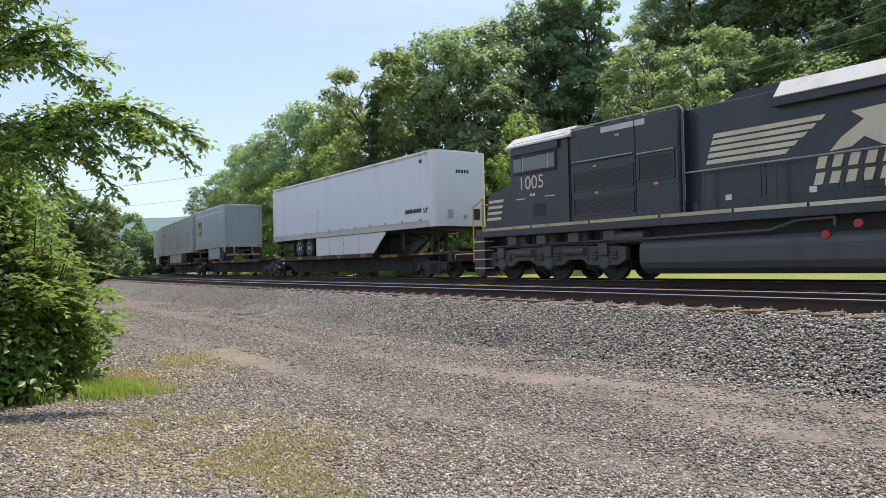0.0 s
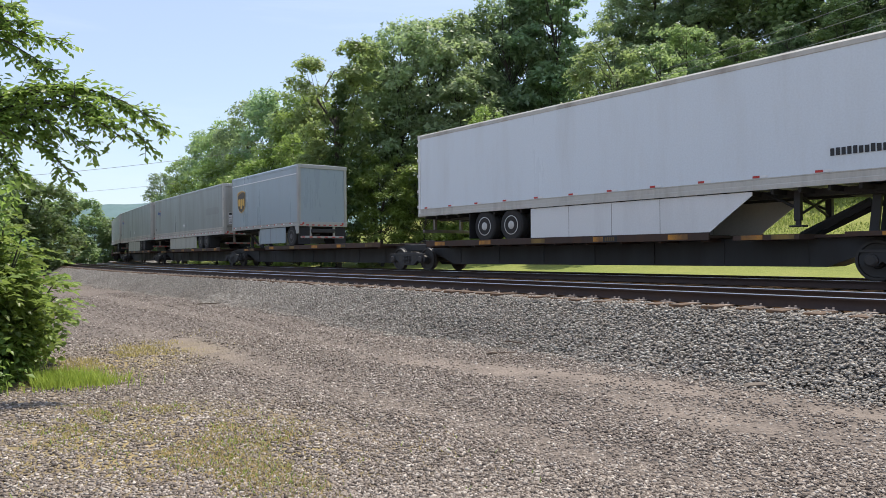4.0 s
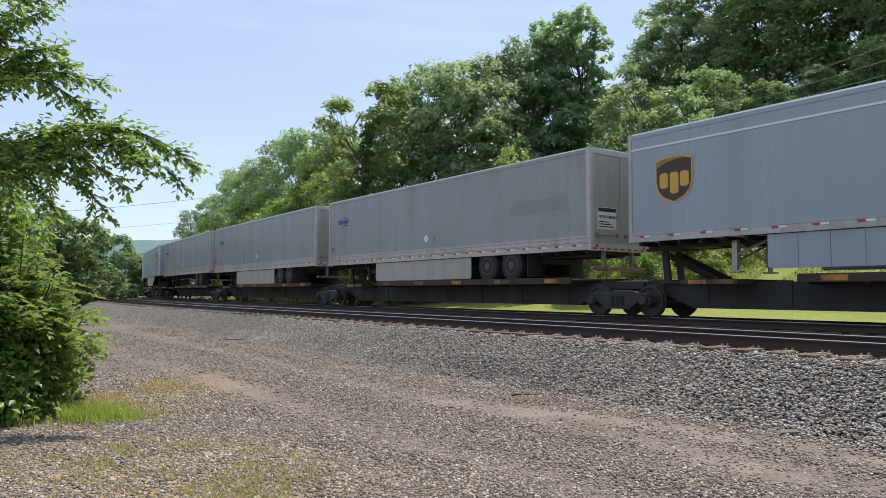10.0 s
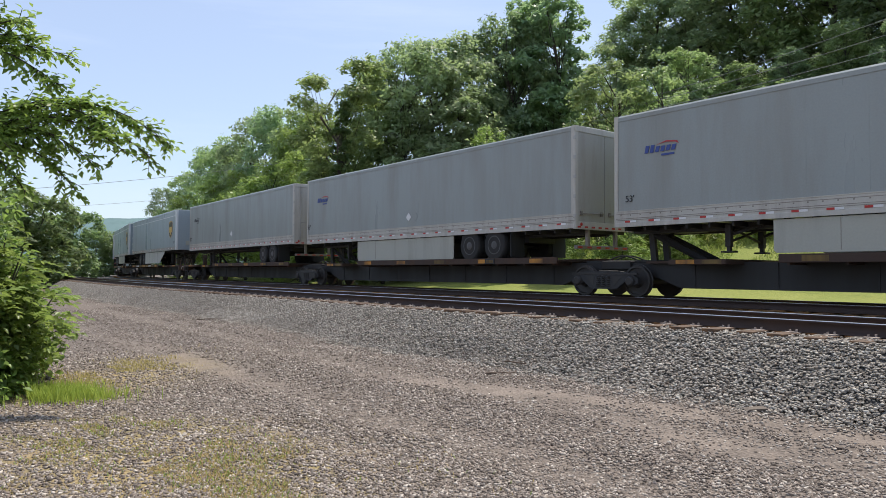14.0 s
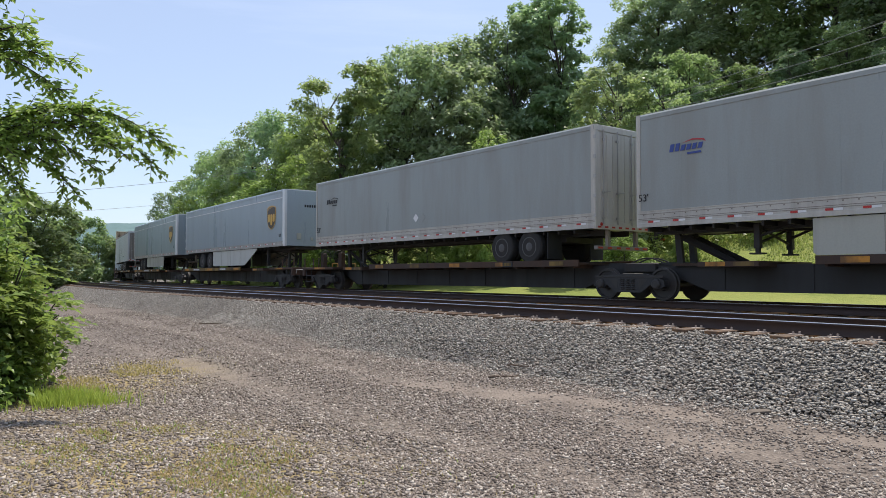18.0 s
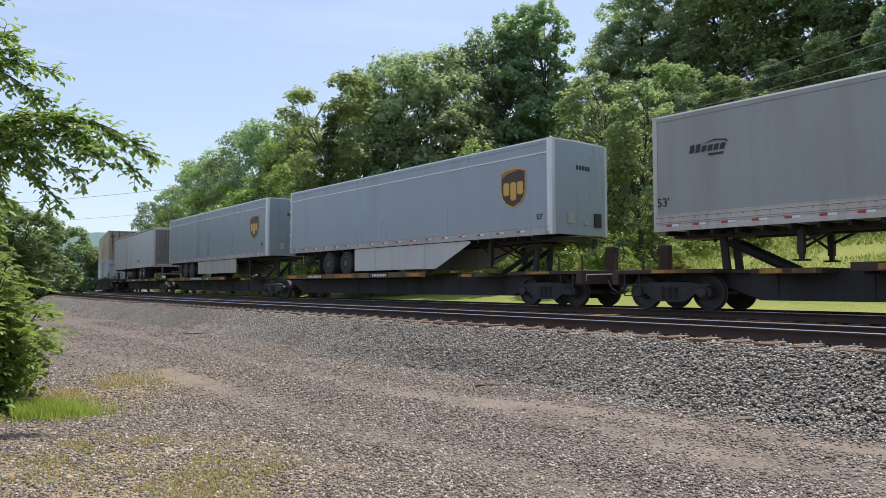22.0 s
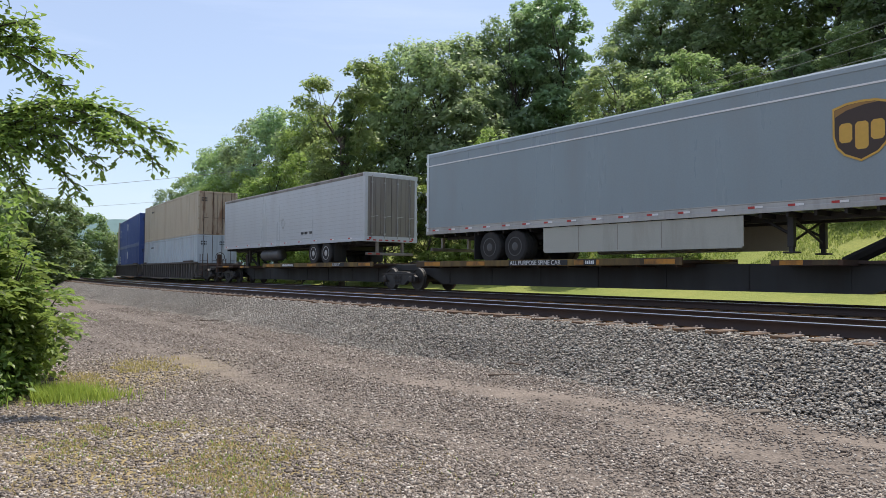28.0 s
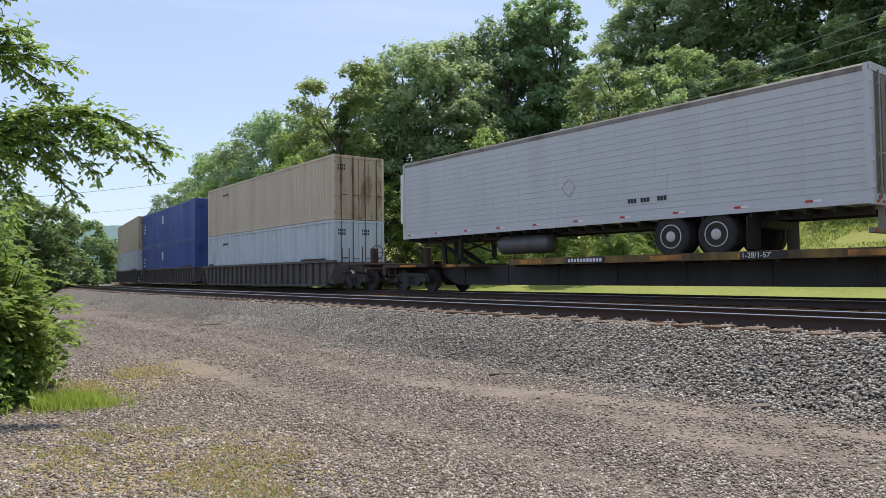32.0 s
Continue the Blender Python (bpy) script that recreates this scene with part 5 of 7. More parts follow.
def container(front, back, z0, z1, mat, door, label, deep=0.035, posts=(), seed=0, pitch=0.28):
    """A corrugated container with doors at its front end."""
    rng = random.Random(seed)
    ob = thing("shipping_container", label, "container", "containers on the train")
    L, H = front - back, 1.3
    x0, x1 = -L / 2, L / 2
    for s in (-1, 1):
        bm = bmesh.new()
        n = int((L - 0.3) / pitch)
        prof = []
        for k in range(n):
            a = x0 + 0.15 + (L - 0.3) * k / n
            p = (L - 0.3) / n
            prof += [(a, H - 0.02), (a + p * 0.38, H - 0.02), (a + p * 0.5, H - 0.02 - deep), (a + p * 0.88, H - 0.02 - deep)]
        prof.append((x1 - 0.15, H - 0.02))
        lo = [bm.verts.new((a, s * b, z0 + 0.15)) for a, b in prof]
        hi = [bm.verts.new((a, s * b, z1 - 0.1)) for a, b in prof]
        for k in range(len(prof) - 1):
            bm.faces.new((lo[k], lo[k + 1], hi[k + 1], hi[k]))
        part("side_panel", bm, M[mat], ob)
        for za, zb in ((z0, z0 + 0.16), (z1 - 0.11, z1)):
            bm = bmesh.new()
            box(bm, x0 + 0.05, x1 - 0.05, min(s * H, s * (H - 0.07)), max(s * H, s * (H - 0.07)), za, zb, 0.01)
            part("side_rail", bm, M[mat], ob)
        for xe in (x0, x1, *posts):
            bm = bmesh.new()
            c = max(x0 + 0.09, min(x1 - 0.09, xe))
            box(bm, c - 0.09, c + 0.09, min(s * (H + 0.004), s * (H - 0.12)), max(s * (H + 0.004), s * (H - 0.12)), z0 - 0.005, z1 + 0.005, 0.012)
            part("corner_post", bm, M[mat], ob)
    for nm, z in (("floor", z0 + 0.05), ("roof", z1 - 0.06)):
        bm = bmesh.new()
        box(bm, x0 + 0.03, x1 - 0.03, -H + 0.06, H - 0.06, z - 0.03, z + 0.03)
        part(nm, bm, M[mat], ob)
    bm = bmesh.new()
    box(bm, x0 + 0.01, x0 + 0.05, -H + 0.1, H - 0.1, z0 + 0.05, z1 - 0.05)
    part("end_panel", bm, M[mat], ob)
    for nm, za, zb in (("end_sill", z0, z0 + 0.14), ("end_header", z1 - 0.12, z1)):
        bm = bmesh.new()
        box(bm, x1 - 0.09, x1 + 0.004, -H + 0.1, H - 0.1, za, zb, 0.01)
        part(nm, bm, M[door], ob)
    for s in (-1, 1):
        y0, y1 = (-H + 0.1, -0.012) if s < 0 else (0.012, H - 0.1)
        bm = bmesh.new()
        box(bm, x1 - 0.08, x1 - 0.03, y0, y1, z0 + 0.14, z1 - 0.12, 0.006)
        for k in range(3):
            y = y0 + (y1 - y0) * (k + 0.5) / 3
            box(bm, x1 - 0.04, x1 - 0.012, y - 0.09, y + 0.09, z0 + 0.24, z1 - 0.22, 0.008)
        dr = part("door", bm, M[door], ob)
        for k in (0.25, 0.75):
            y = y0 + (y1 - y0) * k
            bm = bmesh.new()
            rod(bm, (x1 + 0.012, y, z0 + 0.03), (x1 + 0.012, y, z1 - 0.03), 0.018, seg=6)
            rod(bm, (x1 + 0.025, y, z0 + 1.1), (x1 + 0.025, y + 0.3, z0 + 1.1), 0.014, seg=5)
            part("lock_rod", bm, M["rust_steel" if mat == "box_tan" else "rim_dull"], dr)
        for k in range(4):
            bm = bmesh.new()
            z = z0 + 0.3 + (z1 - z0 - 0.6) * k / 3
            box(bm, x1 - 0.02, x1 + 0.02, (y0 if s < 0 else y1) - 0.05, (y0 if s < 0 else y1) + 0.05, z - 0.05, z + 0.05, 0.01)
            part("hinge", bm, M[door], dr)
        bm = bmesh.new()
        for k in range(4):
            for j in range(2):
                box(bm, x1 - 0.012, x1 - 0.008, y0 + 0.15 + 0.1 * k, y0 + 0.21 + 0.1 * k, z1 - 0.5 - 0.15 * j, z1 - 0.4 - 0.15 * j)
        if s < 0 or mat == "box_pale":
            tagged(part("marking", bm, M["ink"], dr), kind="stuff")
        else:
            bm.free()
    if mat == "box_blue":
        bm = bmesh.new()
        prism(bm, [(-1.1, z1 - 1.05), (-0.75, z1 - 1.15), (-0.75, z1 - 0.55), (-1.1, z1 - 0.45)], -H - 0.004, -H + 0.02)
        for k in range(3):
            box(bm, x0 + 0.75, x0 + 1.0, -H - 0.004, -H + 0.02, z1 - 1.0 - 0.28 * k, z1 - 0.85 - 0.28 * k)
        part("emblem", bm, M["ink_white"], ob)
        bm = bmesh.new()
        box(bm, x1 - 0.01, x1 + 0.002, 0.35, 0.9, z1 - 1.35, z1 - 1.0)
        part("marking", bm, M["ink_white"], ob)
    else:
        bars(x0 + 2.6, -H - 0.002, z1 - 0.6, 0.9, 0.12, 7, "ink", ob, rng)
    ride(ob, front, back)
    return ob


def well_car(front, back, ends, seed=0):
    """A deep well wagon between two bogies, with ribbed sides."""
    ob = thing("well_car", "weathered grey-brown double-stack well car with ribbed sides", "railway wagon", "well cars of the train")
    L = front - back
    x0, x1 = -L / 2, L / 2
    for s in (-1, 1):
        bm = bmesh.new()
        prism(bm, [(x0 + 0.9, 1.2), (x0 + 1.3, 0.62), (x0 + 1.75, 0.18), (x1 - 1.75, 0.18), (x1 - 1.3, 0.62), (x1 - 0.9, 1.2)], s * 1.40 - 0.02, s * 1.40 + 0.02)
        side = part("well_side", bm, M["well_grey"], ob)
        for k in range(24):
            x = x0 + 1.75 + (L - 3.5) * k / 23
            bm = bmesh.new()
            box(bm, x - 0.05, x + 0.05, min(s * 1.42, s * 1.52), max(s * 1.42, s * 1.52), 0.2, 1.16, 0.008)
            part("rib", bm, M["well_grey"], side)
        bm = bmesh.new()
        box(bm, x0 + 0.9, x1 - 0.9, min(s * 1.36, s * 1.55), max(s * 1.36, s * 1.55), 1.16, 1.27, 0.015)
        part("top_chord", bm, M["well_grey"], side)
        bm = bmesh.new()
        box(bm, x0 + 1.7, x1 - 1.7, min(s * 1.3, s * 1.5), max(s * 1.3, s * 1.5), 0.13, 0.21, 0.01)
        part("bottom_chord", bm, M["well_grey"], side)
        bm = bmesh.new()
        for x in (x1 - 4.2, x0 + 2.0):
            box(bm, x, x + (2.2 if x > 0 else 0.4), min(s * 1.36, s * 1.5), max(s * 1.36, s * 1.5), 1.26, 1.36, 0.01)
        part("guide", bm, M["rust_steel"], side)
    bm = bmesh.new()
    for k in range(6):
        x = x0 + 2 + (L - 4) * k / 5
        box(bm, x - 0.2, x + 0.2, -1.35, 1.35, 0.15, 0.25)
    part("well_floor", bm, M["well_grey"], ob)
    for s, xe in ((-1, x0), (1, x1)):
        bm = bmesh.new()
        box(bm, min(xe - s * 1.4, xe + s * 0.4), max(xe - s * 1.4, xe + s * 0.4), -0.5, 0.5, 0.72, 1.05, 0.02)
        box(bm, min(xe - s * 1.5, xe - s * 1.3), max(xe - s * 1.5, xe - s * 1.3), -1.4, 1.4, 0.3, 1.2, 0.02)
        end = part("end_sill", bm, M["well_grey"], ob)
        if s in ends:
            bm = bmesh.new()
            box(bm, min(xe - s * 0.2, xe + s * 1.3), max(xe - s * 0.2, xe + s * 1.3), -1.35, 1.35, 1.0, 1.08, 0.01)
            part("end_platform", bm, M["rust_steel"], end)
            brake_stand(end, xe + s * 0.7, -0.5, s)
            for x in (xe - s * 0.5, xe + s * 0.1, xe + s * 1.2):
                bm = bmesh.new()
                rod(bm, (x, -1.35, 0.4), (x, -1.35, 1.75), 0.022, seg=6)
                part("grab_rail", bm, M["rust_steel"], end)
            bm = bmesh.new()
            for k in range(4):
                rod(bm, (xe - s * 0.5, -1.36, 0.45 + 0.3 * k), (xe + s * 0.1, -1.36, 0.45 + 0.3 * k), 0.018, seg=6)
            part("ladder_rung", bm, M["rust_steel"], end)
            coupler(ob, xe + s * 0.95, s)
    ride(ob, front, back)
    return ob


def stacks():
    well_car(-12.5, -31.4, (1,), 1)
    well_car(-31.4, -50.0, (), 2)
    well_car(-50.0, -68.6, (), 3)
    container(-13.85, -30.1, 0.26, 3.04, "box_pale", "box_pale", "pale grey 53 foot container with rust marks, in a well car", 0.06, (), 1, 0.56)
    container(-13.85, -30.1, 3.06, 5.9, "box_tan", "box_tan_rust", "tan corrugated container with rusty doors, stacked on another", 0.03, (5.9, -6.0), 2)
    container(-32.75, -48.9, 0.26, 2.98, "box_blue", "box_blue", "dark blue container in a well car", 0.03, (), 3)
    container(-32.75, -48.9, 3.0, 5.72, "box_blue", "box_blue", "dark blue container stacked on another blue one", 0.03, (), 4)
    container(-51.3, -67.5, 0.26, 3.0, "box_pale", "box_pale", "pale grey container in a well car at the rear", 0.06, (), 5, 0.56)
    container(-51.3, -67.5, 3.02, 5.9, "box_tan", "box_tan_rust", "tan container with rusty doors, stacked at the rear", 0.04, (5.9, -6.0), 6)


def locomotive():
    """A black road locomotive, its cab to the rear of the train's front; x = 0 at its coupler plate."""
    ob = thing("locomotive", "black diesel locomotive with white stripes and a cream sill line", "locomotive")
    X = 11.3                                   # half the length; parts are placed from the cab end

    def P(name, bm, mat, parent=ob, label="", **k):
        for v in bm.verts:
            v.co.x -= X
        return part(name, bm, M[mat], parent, label, **k)

    bm = bmesh.new()
    box(bm, 0.35, 22.2, -1.5, 1.5, 1.42, 1.66, 0.02)
    box(bm, 0.6, 22.0, -0.9, 0.9, 1.05, 1.45)
    P("underframe", bm, "loco_black")
    for s in (-1, 1):
        x = 0.75
        for w in (2.4, 2.4, 2.4, 2.05, 1.75, 1.75, 1.9, 1.9, 1.9, 1.9):
            bm = bmesh.new()
            box(bm, x, x + w - 0.06, min(s * 1.5, s * 1.515), max(s * 1.5, s * 1.515), 1.63, 1.72, 0.004)
            P("sill_stripe", bm, "loco_sill" if x < 8 else "loco_white", ob, "cream reflective sill stripe")
            x += w
    # nose
    bm = bmesh.new()
    prism(bm, [(0.85, 1.66), (2.4, 1.66), (2.4, 3.05), (2.15, 3.05), (1.35, 2.9), (1.0, 2.7)], -1.45, 1.45)
    nose = P("nose", bm, "loco_black")
    bm = bmesh.new()
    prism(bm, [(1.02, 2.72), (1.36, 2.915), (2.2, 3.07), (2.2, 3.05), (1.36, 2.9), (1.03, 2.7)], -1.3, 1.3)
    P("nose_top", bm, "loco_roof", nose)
    for k in range(4):
        bm = bmesh.new()
        z = 1.98 + 0.19 * k
        prism(bm, [(0.93 + 0.035 * k, z), (1.62 - 0.1 * (3 - k) * 0 + 0.05 * k, z), (1.68 + 0.05 * k, z + 0.09), (0.95 + 0.035 * k, z + 0.09)], -1.46, -1.44)
        P("nose_stripe", bm, "loco_white", nose)
    # cab
    bm = bmesh.new()
    prism(bm, [(2.2, 1.66), (4.75, 1.66), (4.75, 4.35), (2.35, 4.35), (2.2, 3.9)], -1.48, 1.48)
    cab = P("cab", bm, "loco_black")
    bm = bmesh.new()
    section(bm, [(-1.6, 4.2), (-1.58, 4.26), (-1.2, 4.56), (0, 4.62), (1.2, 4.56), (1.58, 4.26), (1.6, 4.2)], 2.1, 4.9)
    P("cab_roof", bm, "loco_roof", cab, "light grey cab roof, sunlight painted into its tone")
    bm = bmesh.new()
    box(bm, 2.34, 4.28, -1.52, -1.47, 3.32, 3.92, 0.02)
    P("window_frame", bm, "black_steel", cab)
    for a, b in ((2.4, 2.78), (2.86, 3.5), (3.56, 3.92), (3.98, 4.22)):
        bm = bmesh.new()
        box(bm, a, b, -1.527, -1.515, 3.42, 3.84)
        P("pane", bm, "cab_glass", cab)
    lettered("1005", 0.58, 2.58 - X, -1.488, 2.85, "loco_white", cab, "number")
    bm = bmesh.new()
    for k in range(2):
        box(bm, 3.1 + 0.12 * k, 3.19 + 0.12 * k, -1.488, -1.48, 2.62, 2.70)
    tagged(P("marking", bm, "ink_white", cab), kind="stuff")
    for x0 in (2.45, 3.75):
        bm = bmesh.new()
        box(bm, x0, x0 + 0.42, -1.488, -1.48, 2.55, 2.575)
        P("marking_line", bm, "ink_white", cab)
    bm = bmesh.new()
    for k in range(6):
        box(bm, 3.2, 3.75, -1.50, -1.48, 1.98 + 0.07 * k, 2.01 + 0.07 * k)
    P("louvre", bm, "black_steel", cab)
    bm = bmesh.new()
    prism(bm, [(2.3, 3.96), (4.4, 3.96), (4.4, 4.18), (2.3, 4.18)], -1.56, -1.47)
    P("sun_visor", bm, "loco_black", cab)
    for a in (2.82, 3.52, 3.94):
        bm = bmesh.new()
        box(bm, a, a + 0.04, -1.535, -1.51, 3.4, 3.86)
        P("window_post", bm, "rail_alloy", cab)
    # electrical cabinet behind the cab, full width
    bm = bmesh.new()
    box(bm, 4.78, 8.55, -1.46, 1.46, 1.66, 4.36, 0.03)
    cabinet = P("equipment_cabinet", bm, "loco_black")
    for a, b, c, d in ((4.9, 7.1, 2.55, 3.15), (4.9, 7.1, 1.85, 2.4), (7.25, 8.4, 2.62, 3.3)):
        bm = bmesh.new()
        for e, f, g, h in ((a, b, c, c + 0.05), (a, b, d - 0.05, d), (a, a + 0.05, c, d), (b - 0.05, b, c, d)):
            box(bm, e, f, -1.485, -1.455, g, h)
        fr = P("grille_frame", bm, "loco_black", cabinet)
        bm = bmesh.new()
        k = c + 0.08
        while k < d - 0.08:
            prism(bm, [(a + 0.06, k), (b - 0.06, k), (b - 0.06, k + 0.02), (a + 0.06, k + 0.02)], -1.478, -1.45)
            k += 0.05
        P("slat", bm, "loco_grille", fr)
    bm = bmesh.new()
    box(bm, 6.0, 7.5, -1.47, -1.455, 4.12, 4.28, 0.01)
    P("vent_cover", bm, "loco_roof", cabinet)
    bm = bmesh.new()
    for a, b in ((4.8, 1.46), (7.15, 1.46), (8.5, 1.46)):
        box(bm, a, a + 0.03, -1.475, -1.455, 1.7, 4.3)
    box(bm, 4.8, 8.5, -1.475, -1.455, 3.36, 3.39)
    P("seam", bm, "black_steel", cabinet)
    # the first two bars are made up, drawing a ledge's bright lit line
    for p in ([(4.95, -1.5, 3.42), (7.1, -1.5, 3.42)], [(7.25, -1.5, 3.36), (8.4, -1.5, 3.36)], [(4.8, -1.4, 4.42), (8.5, -1.4, 4.44), (8.62, -1.4, 4.3), (8.62, -1.4, 2.0)]):
        bm = bmesh.new()
        for a, b in zip(p, p[1:]):
            rod(bm, a, b, 0.022, seg=6)
        P("grab_rail", bm, "rail_alloy", cabinet)
    for a, b, c in ((5.7, 3.2, 0.12), (5.75, 2.45, 0.12), (7.75, 2.5, 0.14), (6.5, 3.95, 0.16)):
        bm = bmesh.new()
        box(bm, a, a + c, -1.478, -1.455, b, b + 0.07)
        P("data_plate", bm, "grab_yellow", cabinet)
    # long hood
    bm = bmesh.new()
    box(bm, 8.5, 21.6, -1.18, 1.18, 1.66, 4.33, 0.05)
    hood = P("long_hood", bm, "loco_black")
    bm = bmesh.new()
    prism(bm, [(9.3, 4.3), (9.9, 4.52), (11.6, 4.52), (11.7, 4.3)], -1.0, 1.0)
    P("dust_bin", bm, "loco_black", hood)
    bm = bmesh.new()
    prism(bm, [(10.9, 3.92), (21.4, 3.92), (21.4, 4.09), (11.0, 4.09)], -1.42, 1.42)
    rad = P("radiator_housing", bm, "loco_black", hood)
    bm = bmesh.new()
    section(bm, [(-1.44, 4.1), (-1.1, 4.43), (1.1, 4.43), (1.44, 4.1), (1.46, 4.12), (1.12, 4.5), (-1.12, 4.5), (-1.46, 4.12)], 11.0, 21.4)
    P("radiator_top", bm, "loco_roof", rad, "light grey radiator top, sunlight painted into its tone")
    for k in range(5):
        bm = bmesh.new()
        z = 2.86 + 0.155 * k
        prism(bm, [(9.1 + 0.05 * k, z), (11.1 + 0.2 * k, z), (11.2 + 0.2 * k, z + 0.105), (9.14 + 0.05 * k, z + 0.105)], -1.2, -1.17)
        P("hood_stripe", bm, "loco_white", hood)
    bm = bmesh.new()
    prism(bm, [(12.05, 2.78), (12.5, 2.82), (12.75, 3.0), (13.1, 2.78), (13.6, 2.78), (14.1, 3.2), (14.2, 2.78), (14.8, 2.78), (15.0, 3.62), (14.4, 3.62), (14.0, 3.3), (13.7, 3.62), (12.5, 3.55), (12.75, 3.35), (12.3, 3.05)], -1.2, -1.17)
    P("emblem", bm, "loco_white", hood)
    for k, z in enumerate((2.44, 2.1)):
        bm = bmesh.new()
        for j in range(8):
            a = 11.75 + 0.33 * j - 0.06 * k
            prism(bm, [(a, z), (a + 0.19, z), (a + 0.26, z + 0.25), (a + 0.07, z + 0.25)], -1.2, -1.17)
        tagged(P("marking", bm, "loco_white", hood), kind="stuff")
    for k in range(7):
        bm = bmesh.new()
        a = 8.9 + 1.7 * k
        for e, f, g, h in ((a, a + 1.6, 1.95, 1.97), (a, a + 1.6, 2.75, 2.77), (a, a + 0.02, 1.95, 2.77), (a + 1.58, a + 1.6, 1.95, 2.77)):
            box(bm, e, f, -1.195, -1.175, g, h)
        P("hood_door", bm, "loco_black", hood)
    for a in (9.6, 11.6, 13.1):
        bm = bmesh.new()
        box(bm, a, a + 0.16, -1.2, -1.175, 1.95, 2.08)
        P("data_plate", bm, "ink_white", hood)
    # handrail along the hood walkway
    for x in (9.2, 11.0, 12.8, 14.6, 16.4, 18.2, 20.0):
        bm = bmesh.new()
        rod(bm, (x, -1.45, 1.66), (x, -1.45, 2.7), 0.02, seg=6)
        P("stanchion", bm, "loco_black")
    bm = bmesh.new()
    rod(bm, (8.6, -1.45, 2.7), (21.2, -1.45, 2.7), 0.02, seg=6)
    P("handrail", bm, "rail_alloy")
    bm = bmesh.new()
    rod(bm, (8.65, -1.48, 1.7), (8.65, -1.48, 4.2), 0.03, seg=6)
    P("corner_pipe", bm, "loco_tank")
    # pilot, steps, grab irons at the cab end
    bm = bmesh.new()
    prism(bm, [(0.3, 1.45), (0.75, 1.45), (0.75, 0.3), (0.35, 0.12), (0.2, 0.3)], -1.45, 1.45)
    P("pilot", bm, "loco_black")
    for k in range(4):
        bm = bmesh.new()
        box(bm, 0.25, 0.85, -1.5, -1.1, 0.38 + 0.3 * k, 0.42 + 0.3 * k)
        P("step", bm, "loco_white")
    bm = bmesh.new()
    for a, b in (((0.2, -1.47, 0.6), (0.2, -1.47, 2.5)), ((0.2, -1.47, 2.5), (0.75, -1.47, 2.75)), ((0.75, -1.47, 2.75), (0.75, -1.47, 1.7)), ((0.12, -1.0, 1.5), (0.12, -1.0, 2.6)), ((0.12, -1.0, 2.6), (0.12, 1.0, 2.6))):
        rod(bm, a, b, 0.024, seg=6)
    P("grab_iron", bm, "grab_yellow")
    coupler(ob, 0.1 - X, -1)
    # fuel tank
    bm = bmesh.new()
    section(bm, [(-1.3, 1.08), (-1.46, 0.98), (-1.5, 0.86), (-1.5, 0.5), (-1.42, 0.34), (-1.2, 0.2), (1.2, 0.2), (1.42, 0.34), (1.5, 0.5), (1.5, 0.86), (1.46, 0.98), (1.3, 1.08)], 7.25, 14.6)
    tank = P("fuel_tank", bm, "loco_tank")
    bm = bmesh.new()
    p = [(7.3, -1.4, 1.12), (10.8, -1.4, 1.18), (11.4, -1.4, 1.36), (12.2, -1.4, 1.38), (12.2, -1.4, 1.2)]
    for a, b in zip(p, p[1:]):
        rod(bm, a, b, 0.035, seg=7)
    P("pipe", bm, "loco_tank", tank)
    for x, z in ((12.7, 1.22), (12.05, 1.02)):
        bm = bmesh.new()
        lathe(bm, [(0.09, -1.5), (0.09, -1.4)], "Y", 12, (x, 0, z))
        P("filler_cap", bm, "mark_red", tank)
    bm = bmesh.new()
    box(bm, 13.7, 14.4, -1.53, -1.46, 1.45, 1.7, 0.01)
    P("valve_box", bm, "loco_roof", tank)
    # black box added to darken the gap between tank and underframe
    bm = bmesh.new()
    box(bm, 6.4, 15.6, -1.1, 1.1, 1.0, 1.44, 0.02)
    P("equipment_rack", bm, "black_steel")
    # added black boxes stand for the darkness behind the bogie frames
    for x in (3.0, 5.2, 18.2, 20.4):
        bm = bmesh.new()
        box(bm, x - 0.75, x + 0.55, -0.62, 0.62, 0.28, 1.06, 0.1)
        P("traction_motor", bm, "black_steel")
    # bogies
    for base in (1.4, 16.6):
        bm = bmesh.new()
        for s in (-1, 1):
            y = s * 1.12
            prism(bm, [(base - 0.75, 0.55), (base - 0.5, 0.45), (base + 0.5, 0.45), (base + 0.75, 0.62), (base + 1.35, 0.62), (base + 1.65, 0.45), (base + 2.75, 0.45), (base + 3.0, 0.62), (base + 3.55, 0.62), (base + 3.8, 0.45), (base + 4.9, 0.45), (base + 5.15, 0.6), (base + 5.15, 0.95), (base + 3.4, 1.02), (base + 1.0, 1.02), (base - 0.75, 0.9)], y - 0.09, y + 0.09)
        truck = P("bogie_frame", bm, "loco_truck")
        for k in range(3):
            x = base + 2.2 * k
            for s in (-1, 1):
                bm = bmesh.new()
                lathe(bm, [(0.2, s * 1.05), (0.2, s * 1.25), (0.12, s * 1.28)], "Y", 16, (x, 0, 0.52))
                for dx in (-0.36, 0.36):
                    lathe(bm, [(0.1, 0.62), (0.13, 0.66), (0.1, 0.7), (0.13, 0.74), (0.1, 0.78), (0.13, 0.82), (0.1, 0.86)], "Z", 10, (x + dx, s * 1.2, 0))
                P("axle_box", bm, "loco_truck", truck)
            bm = bmesh.new()
